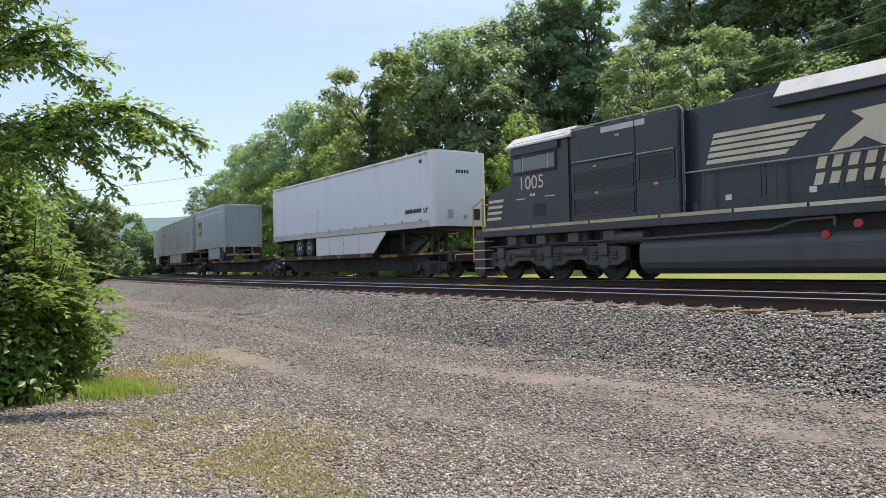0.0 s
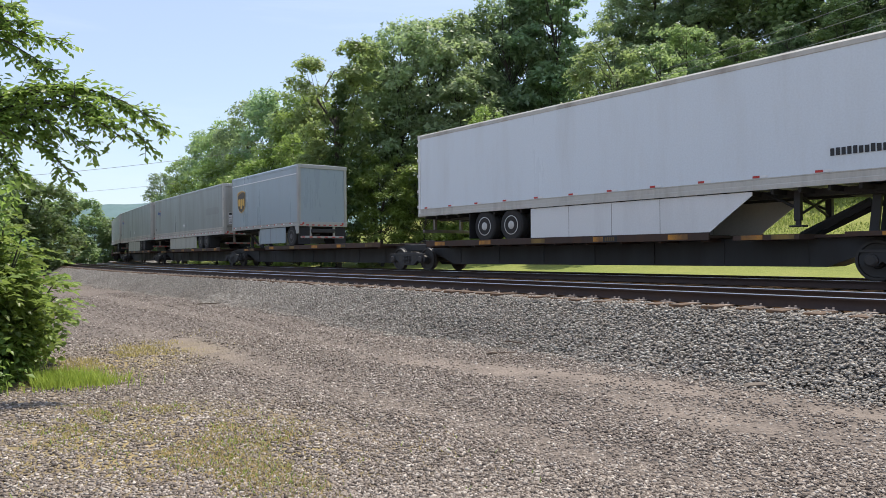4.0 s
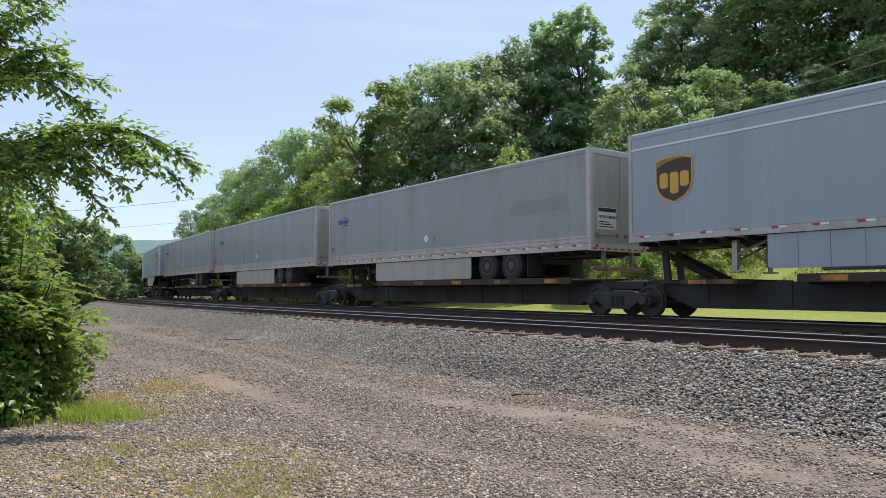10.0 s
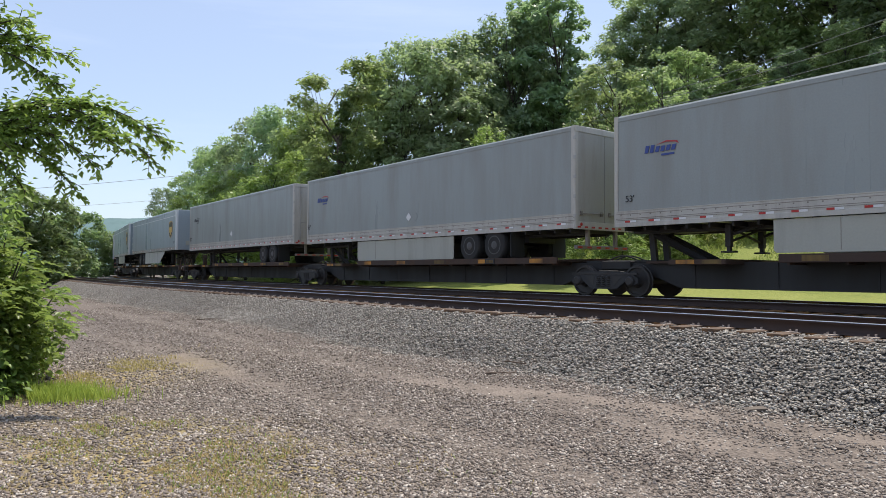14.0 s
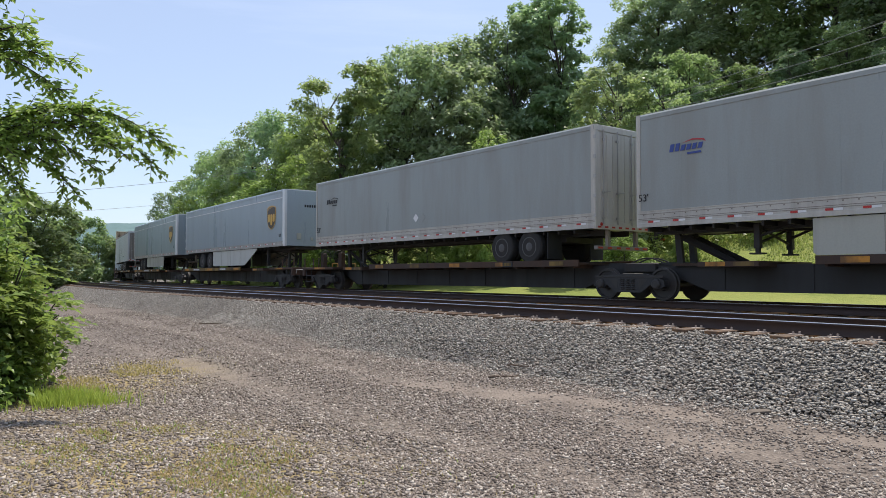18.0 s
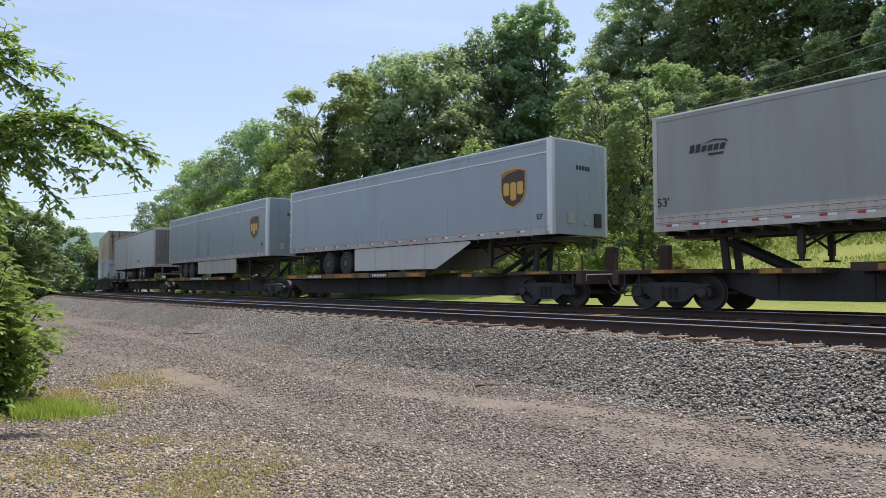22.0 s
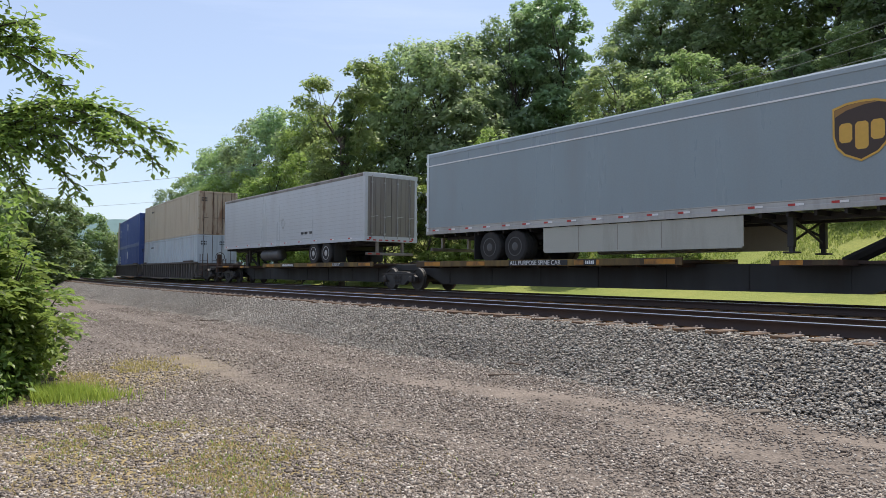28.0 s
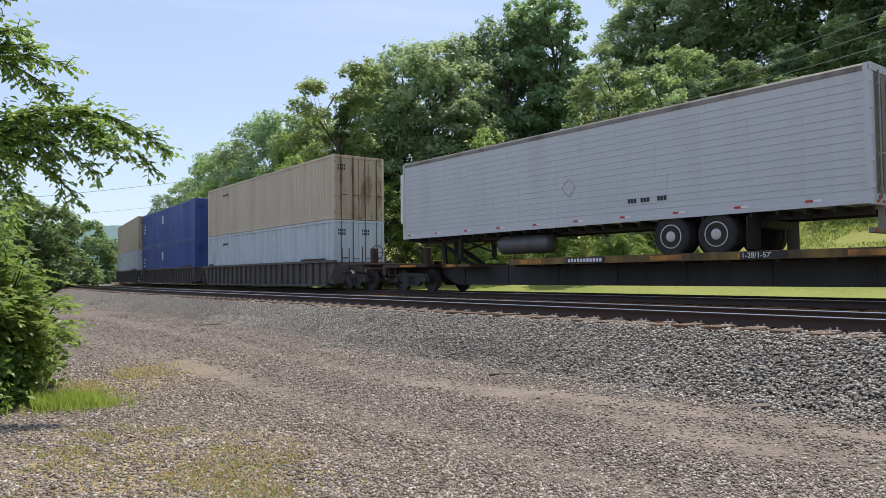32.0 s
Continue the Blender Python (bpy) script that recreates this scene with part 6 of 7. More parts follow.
            tube(bm, [(x - 0.62, -1.25, 1.32), (x - 0.66, -1.3, 0.95), (x - 0.6, -1.2, 0.5), (x - 0.5, -0.85, 0.14)], 0.022, 6)
            P("sand_pipe", bm, "loco_tank", truck)
            bm = bmesh.new()
            box(bm, x - 0.17, x + 0.17, -1.31, -1.2, 0.72, 1.06, 0.02)
            P("damper_box", bm, "loco_truck", truck)
            wheelset(ob, x - X, 0.52).matrix_basis = pose(x - X, 0, 0.52)
        bm = bmesh.new()
        for x in (base + 1.1, base + 3.3):
            rod(bm, (x - 0.4, -1.24, 0.86), (x + 0.4, -1.24, 0.86), 0.11, seg=12)
        rod(bm, (base - 0.6, -1.26, 1.1), (base + 4.9, -1.26, 1.14), 0.03, seg=6)
        P("brake_cylinder", bm, "loco_truck", truck)
    for x in (6.3, 15.2):
        bm = bmesh.new()
        rod(bm, (x, -1.25, 1.2), (x + 1.0, -1.25, 1.2), 0.16, seg=14)
        P("air_reservoir", bm, "loco_truck")
    for k in range(4):
        bm = bmesh.new()
        box(bm, 1.9 + 1.35 * k, 2.3 + 1.35 * k, -1.42, -1.2, 1.12, 1.4, 0.02)
        P("junction_box", bm, "loco_truck")
    # headlight cluster and horn
    bm = bmesh.new()
    rod(bm, (3.6, 0.3, 4.55), (3.2, 0.3, 4.68), 0.03, 0.09, 10)
    rod(bm, (3.7, 0.5, 4.55), (3.3, 0.5, 4.64), 0.03, 0.08, 10)
    P("horn", bm, "rail_alloy", cab)
    ride(ob, 139.0 + 2 * X, 139.0, 2 * X * 0.7)
    return ob


locomotive()
trailers()
cars()
stacks()

# ---- trees and shrubs ----
def sprays(centres, outs, per, size, rng, spread=0.3, narrow=0.42):
    """Single leaves in many small sprays that face outwards from their crown."""
    n = len(centres) * per
    out = np.repeat(np.asarray(outs), per, 0)
    c = np.repeat(np.asarray(centres), per, 0) + np.clip(rng.normal(size=(n, 3)), -1.7, 1.7) * spread * np.array([1, 1, 0.7])
    up = out * 0.55 + np.array([0, 0, 0.75]) + rng.normal(size=(n, 3)) * 0.42
    up /= np.linalg.norm(up, axis=1)[:, None]
    ax = np.cross(up, rng.normal(size=(n, 3)))
    ax /= np.linalg.norm(ax, axis=1)[:, None] + 1e-9
    side = np.cross(up, ax)
    L = (size * rng.uniform(0.6, 1.3, n))[:, None]
    v = np.stack([c - ax * L * 0.5, c + ax * L * 0.25 + side * L * narrow, c + ax * L * 0.5 - side * L * narrow * 0.8], 1)
    return v.reshape(-1, 3), np.arange(3 * n).reshape(-1, 3)


def lobed(lobes, radii, subs, rng, under=-0.45):
    """Sprays over the outsides of round lobes, uneven, fewer below."""
    cs, os = [], []
    for c, r in zip(lobes, radii):
        k = max(6, int(subs * (r / np.mean(radii)) ** 2))
        d = rng.normal(size=(k, 3))
        d /= np.linalg.norm(d, axis=1)[:, None]
        d[:, 2] = np.where(d[:, 2] < under, -d[:, 2], d[:, 2])
        lump = 1 + 0.16 * np.sin(d[:, :1] * 5 + c[0]) + 0.14 * np.sin(d[:, 2:] * 6 + c[1]) + np.clip(rng.normal(size=(k, 1)), -1.5, 1.2) * 0.08
        cs.append(np.asarray(c) + d * r * lump * np.array([1, 1, 0.82]))
        os.append(d)
    return np.concatenate(cs), np.concatenate(os)


def tree(name, label, height, spread, mat, seed, clear=0.25, lobes=46, subs=26, per=24, leaf=0.24, shape="round", lobe_r=0.23, parent_m=None, category="tree", group=""):
    """A tapered trunk with limbs and a crown of leafy lobes with gaps."""
    rng = np.random.default_rng(seed)
    ob = thing(name, label, category, group, m=parent_m)
    bm = bmesh.new()
    r0 = 0.012 * height + 0.03
    p, pts = Vector((0, 0, -0.3)), []
    for k in range(6):
        q = Vector((rng.normal() * 0.03 * height * (k > 0), rng.normal() * 0.03 * height * (k > 0), height * 0.9 * (k + 1) / 6))
        rod(bm, p, q, r0 * (1 - k / 7), r0 * (1 - (k + 1) / 7), 7)
        pts.append((p.copy(), q.copy()))
        p = q
    tips, radii = [], []
    for k in range(lobes):
        u = (k + rng.uniform()) / lobes
        h = clear + (0.96 - clear) * u
        w = {"round": math.sin(math.pi * min(1, 0.16 + 0.8 * u)) ** 0.6, "tall": 0.35 + 0.65 * math.sin(math.pi * (0.15 + 0.8 * u)), "cone": 1.05 - u, "fan": 0.35 + 1.5 * u * (1.25 - u)}[shape]
        a = k * 2.39996 + rng.normal() * 0.5
        r = spread * w * rng.uniform(0.3, 1.0) ** 0.7 * 0.92
        tip = Vector((r * math.cos(a), r * math.sin(a), height * h + rng.normal() * 0.02 * height))
        tips.append(tuple(tip))
        radii.append(spread * lobe_r * (0.6 + 0.4 * w) * rng.uniform(0.6, 1.45))
        seg = pts[min(5, int(max(0, h - 0.16) * 6))]
        base = seg[0].lerp(seg[1], rng.uniform())
        mid = base.lerp(tip, 0.5) + Vector((0, 0, -0.03 * height))
        rod(bm, base, mid, r0 * 0.2, r0 * 0.11, 5)
        rod(bm, mid, tip, r0 * 0.11, r0 * 0.04, 5)
    part("trunk", bm, M["bark"], ob)
    c, o = lobed(tips, radii, subs, rng, -0.12)
    v, f = sprays(c, o, per, leaf, rng, 0.055 * spread)
    link_mesh("crown", mesh_np("crown", v, f), M[mat], ob)
    return ob


def polar(az, d):
    x, y = d * math.sin(radians(az)), d * math.cos(radians(az))
    return x, y, float(ground_z(np.array([x]), np.array([y]))[0])


def stand(proto, az, d, top, proto_h, turn, wide=0.98):
    """Copy a tree to a bearing and distance, scaled so that its top stands at the elevation top (degrees) seen from the camera."""
    x, y, z = polar(az, d)
    k = (EYE + d * math.tan(radians(top)) - z) / (proto_h + 0.75)
    c = copy_thing(proto, pose(x, y, z - 0.1, 0, 0, turn))
    c.scale = (k * wide, k * wide, k)
    return c


KINDS = {
    "olive": (tree("broadleaf_tree", "tall broadleaf tree with a full olive green crown", 14, 4.6, "leaf_olive", 1, 0.12, 58, 18, 13, 0.33), 14),
    "maple": (tree("maple_tree", "tall maple, silvery green leaves paled by painted haze and light", 14, 4.6, "leaf_pale_haze", 21, 0.12, 60, 18, 13, 0.33), 14),
    "dark": (tree("oak_tree", "tall dark green hillside oak, haze painted into its leaves", 16, 4.4, "leaf_dark_haze", 2, 0.08, 74, 18, 12, 0.34, "tall", 0.24), 16),
    "light": (tree("locust_tree", "thin yellow-green locust tree with an airy crown", 13, 3.2, "leaf_locust", 3, 0.2, 52, 18, 18, 0.24, "fan", 0.2), 13),
    "cone": (tree("ivy_tree", "narrow dark ivy-covered tree", 11, 1.5, "leaf_ivy", 4, 0.03, 40, 18, 22, 0.17, "cone", 0.36), 11),
    "spire": (tree("oak_tree", "tall narrow dark green oak, haze painted into its leaves", 16, 3.0, "leaf_dark_haze", 8, 0.1, 72, 18, 12, 0.34, "tall", 0.28), 16),
    "airy": (tree("ash_tree", "tall open-crowned tree with a bare lower trunk", 15, 3.9, "leaf_airy", 15, 0.14, 56, 13, 10, 0.34, "tall", 0.18), 15),
    "young": (tree("young_tree", "young light green tree at the edge of the wood", 9, 3.2, "leaf_light", 5, 0.04, 44, 16, 15, 0.22), 9),
    "shrub": (tree("shrub", "dense light green shrub on the bank", 3, 2.2, "leaf_light", 6, 0.02, 30, 20, 20, 0.13, category="shrub"), 3),
    "far": (tree("far_tree", "distant roadside tree in soft green", 10, 4.4, "leaf_far", 7, 0.04, 36, 20, 14, 0.4), 10),
}
# the wood's edge: bearing, distance, elevation of the top, kind
EDGE = [(-19.2, 115, 6.6, "dark", 0.8), (-17.6, 108, 8.1, "olive", 0.8), (-16.0, 96, 9.9, "dark", 0.8), (-14.6, 84, 11.1, "olive", 0.8), (-12.8, 76, 12.8, "maple", 0.8), (-11.2, 70, 13.3, "dark", 0.9), (-9.2, 64, 13.5, "olive", 0.9), (-8.0, 60, 14.2, "young", 0.8), (-6.3, 47, 17.2, "light", 0.95), (-5.9, 44, 14.6, "cone", 0.8), (-3.0, 52, 18.2, "olive", 0.6), (-0.9, 50, 19.4, "maple", 0.75), (1.8, 52, 19.6, "maple", 0.9), (3.8, 50, 16.8, "maple")]
# the farther maples put sunlight on the hill into paler leaf colour
EDGE2 = [(5.4, 56, 19.4, "dark", 0.8), (7.6, 54, 21.0, "dark", 0.75), (11.0, 54, 22.6, "spire"), (9.2, 57, 21.8, "spire"), (14.0, 64, 16.4, "olive"), (15.4, 40.5, 17.9, "airy", 0.92), (18.9, 41.5, 17.2, "airy", 0.8), (21.4, 58, 17.4, "olive"), (17.6, 76, 20.4, "dark"), (19.2, 74, 23.0, "maple"), (22.2, 72, 25.0, "dark"), (25.0, 70, 26.0, "maple"), (28.0, 68, 27.0, "olive"), (31.0, 66, 28.0, "olive"), (34.5, 64, 29.0, "dark"), (38.0, 62, 29.0, "dark"), (43.0, 60, 29.0, "olive")]
LOW = [(-17.5, 84, 6.4, "young"), (-15.3, 76, 7.8, "young"), (-13.2, 68, 8.6, "young"), (-11.2, 60, 9.4, "young"), (-9.0, 56, 10.4, "young", 0.85), (-7.4, 50, 8.0, "young", 0.8), (-2.5, 46, 9.0, "young"), (1.0, 45, 9.0, "young"), (3.6, 45, 9.6, "young", 0.8), (6.2, 43, 12.8, "young", 0.62), (9.4, 47, 8.5, "dark", 0.9), (12.6, 47, 9.5, "young", 0.8), (14.4, 50, 12.0, "dark", 0.8), (17.4, 50, 13.0, "dark", 0.9), (22.5, 56, 14.5, "dark"), (25.3, 57, 16.0, "olive"), (28.5, 57, 16.5, "dark"), (32.0, 56, 18.0, "olive"), (36.0, 54, 19.0, "dark"), (20.6, 50, 12.0, "olive"), (23.8, 52, 10.0, "dark"), (26.8, 52, 10.8, "olive"), (30.2, 52, 11.6, "dark"), (33.8, 51, 12.6, "olive")]
SHRUBS = [(16.5, 36, 4.0, "shrub"), (21.2, 38, 3.6, "shrub"), (22.0, 42, 4.4, "shrub"), (24.2, 43, 5.2, "shrub"), (26.2, 44, 6.0, "shrub"), (28.0, 43, 6.8, "shrub"), (30.0, 43, 7.6, "shrub"), (32.2, 42, 8.2, "shrub"), (34.6, 42, 9.0, "shrub"), (25.4, 47, 7.4, "shrub"), (29.2, 47, 8.8, "shrub"), (12.0, 38, 3.6, "shrub"), (8.0, 40, 3.4, "shrub"), (4.0, 43, 3.4, "shrub")]
AFAR = [(-31.5, 62, 6.2, "far"), (-29.2, 72, 6.6, "far"), (-27.2, 66, 6.0, "far"), (-25.2, 84, 5.0, "far"), (-23.8, 105, 3.5, "far"), (-22.7, 130, 3.0, "far"), (-21.6, 150, 2.8, "far"), (-34.0, 50, 6.6, "far"), (-38.0, 50, 7.0, "far"), (-20.6, 160, 2.7, "far")]
for _row in EDGE + EDGE2 + LOW + SHRUBS + AFAR:
    _p, _h = KINDS[_row[3]]
    tagged(stand(_p, _row[0], _row[1], _row[2], _h, (_row[0] * 97 + _row[1] * 31) % 360, *_row[4:]), group={"shrub": "shrubs on the bank", "far": "distant trees"}.get(_row[3], "trees of the wood"))


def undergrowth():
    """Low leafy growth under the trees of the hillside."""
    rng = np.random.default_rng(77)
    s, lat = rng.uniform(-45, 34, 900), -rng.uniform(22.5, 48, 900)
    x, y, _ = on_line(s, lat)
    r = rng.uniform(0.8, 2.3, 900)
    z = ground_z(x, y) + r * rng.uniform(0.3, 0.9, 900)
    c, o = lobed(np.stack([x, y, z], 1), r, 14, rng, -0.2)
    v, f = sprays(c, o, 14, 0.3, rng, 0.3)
    # the wood's shade is painted in through the darker leaves
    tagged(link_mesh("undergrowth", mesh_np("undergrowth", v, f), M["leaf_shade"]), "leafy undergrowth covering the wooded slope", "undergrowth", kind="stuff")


def bank_brush():
    """Low brambles and leafy weeds where the bank runs up to the wood."""
    rng = np.random.default_rng(78)
    n = 620
    s, u = rng.uniform(-14, 30, n), 14.5 + 9.5 * rng.uniform(size=n) ** 0.6
    x, y, _ = on_line(s, -u)
    keep = wavy(x, y, 0.6, 4) + 0.22 * (u - np.interp(s, [4, 12], [17.5, 20.5])) > -0.25
    x, y, u = x[keep], y[keep], u[keep]
    r = rng.uniform(0.25, 0.6, len(x)) + 0.045 * (u - 14.5)
    c, o = lobed(np.stack([x, y, ground_z(x, y) + r * rng.uniform(0.2, 0.8, len(x))], 1), r, 13, rng, -0.2)
    v, f = sprays(c, o, 14, 0.19, rng, 0.2)
    tagged(link_mesh("brush", mesh_np("brush", v, f), M["leaf_light"]), "light green brambles and leafy weeds on the bank", "undergrowth", kind="stuff")


undergrowth()
bank_brush()
for _p, _h in KINDS.values():
    for _o in (*_p.children_recursive, _p):
        bpy.data.objects.remove(_o)


# ---- the thicket beside the lot ----
def leaves_at(base, along, out, size, rng, narrow=0.27, fold=0.1):
    """Single leaves: base points, directions of the midrib, up directions, lengths."""
    n = len(base)
    side = np.cross(along, out)
    side /= np.linalg.norm(side, axis=1)[:, None] + 1e-9
    up = np.cross(side, along)
    L = size[:, None]
    v = np.stack([base, base + along * L * 0.45 + side * L * narrow + up * L * fold, base + along * L * 0.98 - up * L * fold * 0.8, base + along * L * 0.45 - side * L * narrow + up * L * fold], 1)
    i = np.arange(n)[:, None] * 4
    f = np.concatenate([i + np.array([[0, 1, 2]]), i + np.array([[0, 2, 3]])], 1).reshape(-1, 3)
    return v.reshape(-1, 3), f


def compound(roots, ways, rng, length=0.42, pairs=7, leaf=0.105):
    """Feathered leaves: each a drooping stalk with pairs of leaflets."""
    n = len(roots)
    ways = ways / (np.linalg.norm(ways, axis=1)[:, None] + 1e-9)
    Ls = length * rng.uniform(0.65, 1.25, n)
    base, along, out, size = [], [], [], []
    sx = np.cross(ways, np.tile([0, 0, 1.0], (n, 1)))
    sx /= np.linalg.norm(sx, axis=1)[:, None] + 1e-9
    up = np.cross(sx, ways)
    droop = rng.uniform(0.15, 0.6, n)
    for k in range(pairs + 1):
        t = 0.25 + 0.75 * k / pairs
        p = roots + ways * (Ls * t)[:, None] - np.array([0, 0, 1.0]) * (droop * Ls * t * t)[:, None]
        for s in (-1, 1):
            d = sx * s * (0.95 if k < pairs else 0.25) + ways * 0.55 - np.array([0, 0, 0.25]) + rng.normal(size=(n, 3)) * 0.14
            d /= np.linalg.norm(d, axis=1)[:, None]
            base.append(p)
            along.append(d)
            out.append(up + rng.normal(size=(n, 3)) * 0.25)
            size.append(leaf * (1.1 - 0.5 * abs(t - 0.5)) * rng.uniform(0.8, 1.15, n))
    return leaves_at(np.concatenate(base), np.concatenate(along), np.concatenate(out), np.concatenate(size), rng, 0.25)


def join_np(chunks):
    vs, fs, o = [], [], 0
    for v, f in chunks:
        vs.append(v)
        fs.append(f + o)
        o += len(v)
    return np.concatenate(vs), np.concatenate(fs)


def bow(a, b, lift, n=14, late=0.85):
    """Points of a branch that rises from a and arches over to b; late > 1 bends it near its tip."""
    t = np.linspace(0, 1, n)[:, None]
    a, b = np.array(a, float), np.array(b, float)
    return a + (b - a) * t + np.array([0, 0, 1.0]) * lift * (np.sin(math.pi * t ** late))


def arching_tree():
    """A tree with long arching boughs of oval leaves."""
    rng = np.random.default_rng(11)
    x, y = -6.7, 9.2
    ob = thing("overhanging_tree", "leafy green tree with arching boughs over the lot", "tree", m=pose(x, y, 0))
    bm = bmesh.new()
    trunk = [(0, 0, -0.2), (0.05, 0, 1.2), (0.22, -0.1, 2.5), (0.3, -0.1, 3.9), (0.35, 0, 5.4), (0.4, 0.05, 6.6)]
    for k, (a, b) in enumerate(zip(trunk, trunk[1:])):
        rod(bm, a, b, 0.13 - 0.02 * k, 0.11 - 0.02 * k, 8)
    def tip(az, el, d):
        return (d * math.sin(radians(az)) - x, d * math.cos(radians(az)) - y, EYE + d * math.tan(radians(el)))

    boughs = [((0.3, -0.1, 3.7), tip(*e), lift) for *e, lift in ((-25.5, 15.0, 9.6, 0.45), (-26.2, 12.9, 9.5, 0.6), (-27.4, 16.0, 9.7, 0.4), (-29.6, 16.8, 10.0, 0.3), (-30.5, 14.5, 9.6, 0.3), (-32, 17.5, 10, 0.3), (-29.4, 19.4, 9.6, 0.4), (-29.0, 21.0, 9.8, 0.5), (-30.6, 22.4, 9.8, 0.6), (-33, 22, 9.8, 0.5), (-28.4, 17.2, 9.6, 0.3))]
    boughs += [((0.3, -0.1, 3.2), tip(*e), lift, 1.6) for *e, lift in ((-19.0, 9.6, 9.3, 0.5), (-19.7, 8.0, 9.2, 0.5), (-20.8, 10.4, 9.5, 0.45), (-21.8, 8.6, 9.2, 0.4), (-23.0, 10.4, 9.4, 0.35), (-23.6, 7.2, 9.2, 0.4), (-24.8, 5.3, 9.3, 0.4), (-26.6, 8.4, 9.6, 0.3), (-28.4, 7.4, 9.3, 0.3), (-30.0, 9.4, 9.8, 0.25), (-28.2, 5.4, 9.2, 0.3), (-31.0, 6.4, 9.3, 0.3))]
    base, along, out, size = [], [], [], []
    for a, b, lift, *late in boughs:
        pts = bow(a, b, lift, 14, *late)
        r = 0.035
        for p, q in zip(pts, pts[1:]):
            rod(bm, p, q, r, r * 0.86, 5)
            r *= 0.86
        span = np.linalg.norm(np.array(b) - np.array(a))
        for k in range(int(span * 25)):
            t = rng.uniform(0.22, 1.0) ** 0.75
            i = min(int(t * 13), 12)
            p = pts[i] + (pts[i + 1] - pts[i]) * rng.uniform()
            tan = pts[i + 1] - pts[i]
            tan = tan / np.linalg.norm(tan)
            w = rng.normal(size=3) * 0.7 + tan * 0.8 + np.array([0, 0, -0.18])
            w /= np.linalg.norm(w)
            L = rng.uniform(0.16, 0.40) * (1.15 - 0.6 * t)
            tip = p + w * L + np.array([0, 0, -0.10 * L])
            if k % 3 == 0:
                rod(bm, p, tip, 0.006, 0.003, 3)
            m = max(4, int(L / 0.037))
            u = np.linspace(0.1, 1.0, m)[:, None]
            q = p + (tip - p) * u
            side = np.cross(w, [0, 0, 1.0])
            side /= np.linalg.norm(side) + 1e-9
            alt = np.where(np.arange(m) % 2, 1.0, -1.0)[:, None]
            d = side * alt * 0.8 + w * 0.6 + np.array([0, 0, -0.3]) + rng.normal(size=(m, 3)) * 0.2
            d /= np.linalg.norm(d, axis=1)[:, None]
            base.append(q)
            along.append(d)
            out.append(np.tile([0, 0, 1.0], (m, 1)) + rng.normal(size=(m, 3)) * 0.35)
            size.append(rng.uniform(0.072, 0.122, m))
    part("trunk", bm, M["bark"], ob)
    v, f = leaves_at(np.concatenate(base), np.concatenate(along), np.concatenate(out), np.concatenate(size), rng, 0.29)
    link_mesh("crown", mesh_np("crown", v, f), M["leaf_bough"], ob)


def sumac(x, y, height, radius, stems, per, seed, label, leaf=0.105, mat="leaf_near"):
    """A thicket shrub of leaning stems with feathered leaves."""
    rng = np.random.default_rng(seed)
    ob = thing("sumac_bush", label, "shrub", "bushes beside the lot", m=pose(x, y, 0))
    bm = bmesh.new()
    roots, ways = [], []
    for k in range(stems):
        a, q = k * 2.39996, math.sqrt((k + 0.5) / stems)
        top = np.array([radius * q * math.cos(a), radius * q * math.sin(a), height * (1.05 - 0.55 * q * q) * rng.uniform(0.75, 1.08)])
        foot = np.array([top[0] * 0.25, top[1] * 0.25, 0.0])
        pts = bow(foot, top, 0.12 * height, 7)
        r = 0.02
        for p, w in zip(pts, pts[1:]):
            rod(bm, p, w, r, r * 0.85, 4)
            r *= 0.85
        for j in range(per):
            t = rng.uniform(0.12, 1.0) ** 0.75
            i = min(int(t * 6), 5)
            p = pts[i] + (pts[i + 1] - pts[i]) * rng.uniform()
            b = rng.uniform(0, 2 * math.pi)
            roots.append(p)
            ways.append([math.cos(b) + top[0] * 0.5 / radius, math.sin(b) + top[1] * 0.5 / radius, rng.uniform(-0.15, 0.6)])
    part("stem", bm, M["bark"], ob)
    v, f = compound(np.array(roots), np.array(ways), rng, 0.42, 5, leaf * 1.35)
    link_mesh("crown", mesh_np("crown", v, f), M[mat], ob)


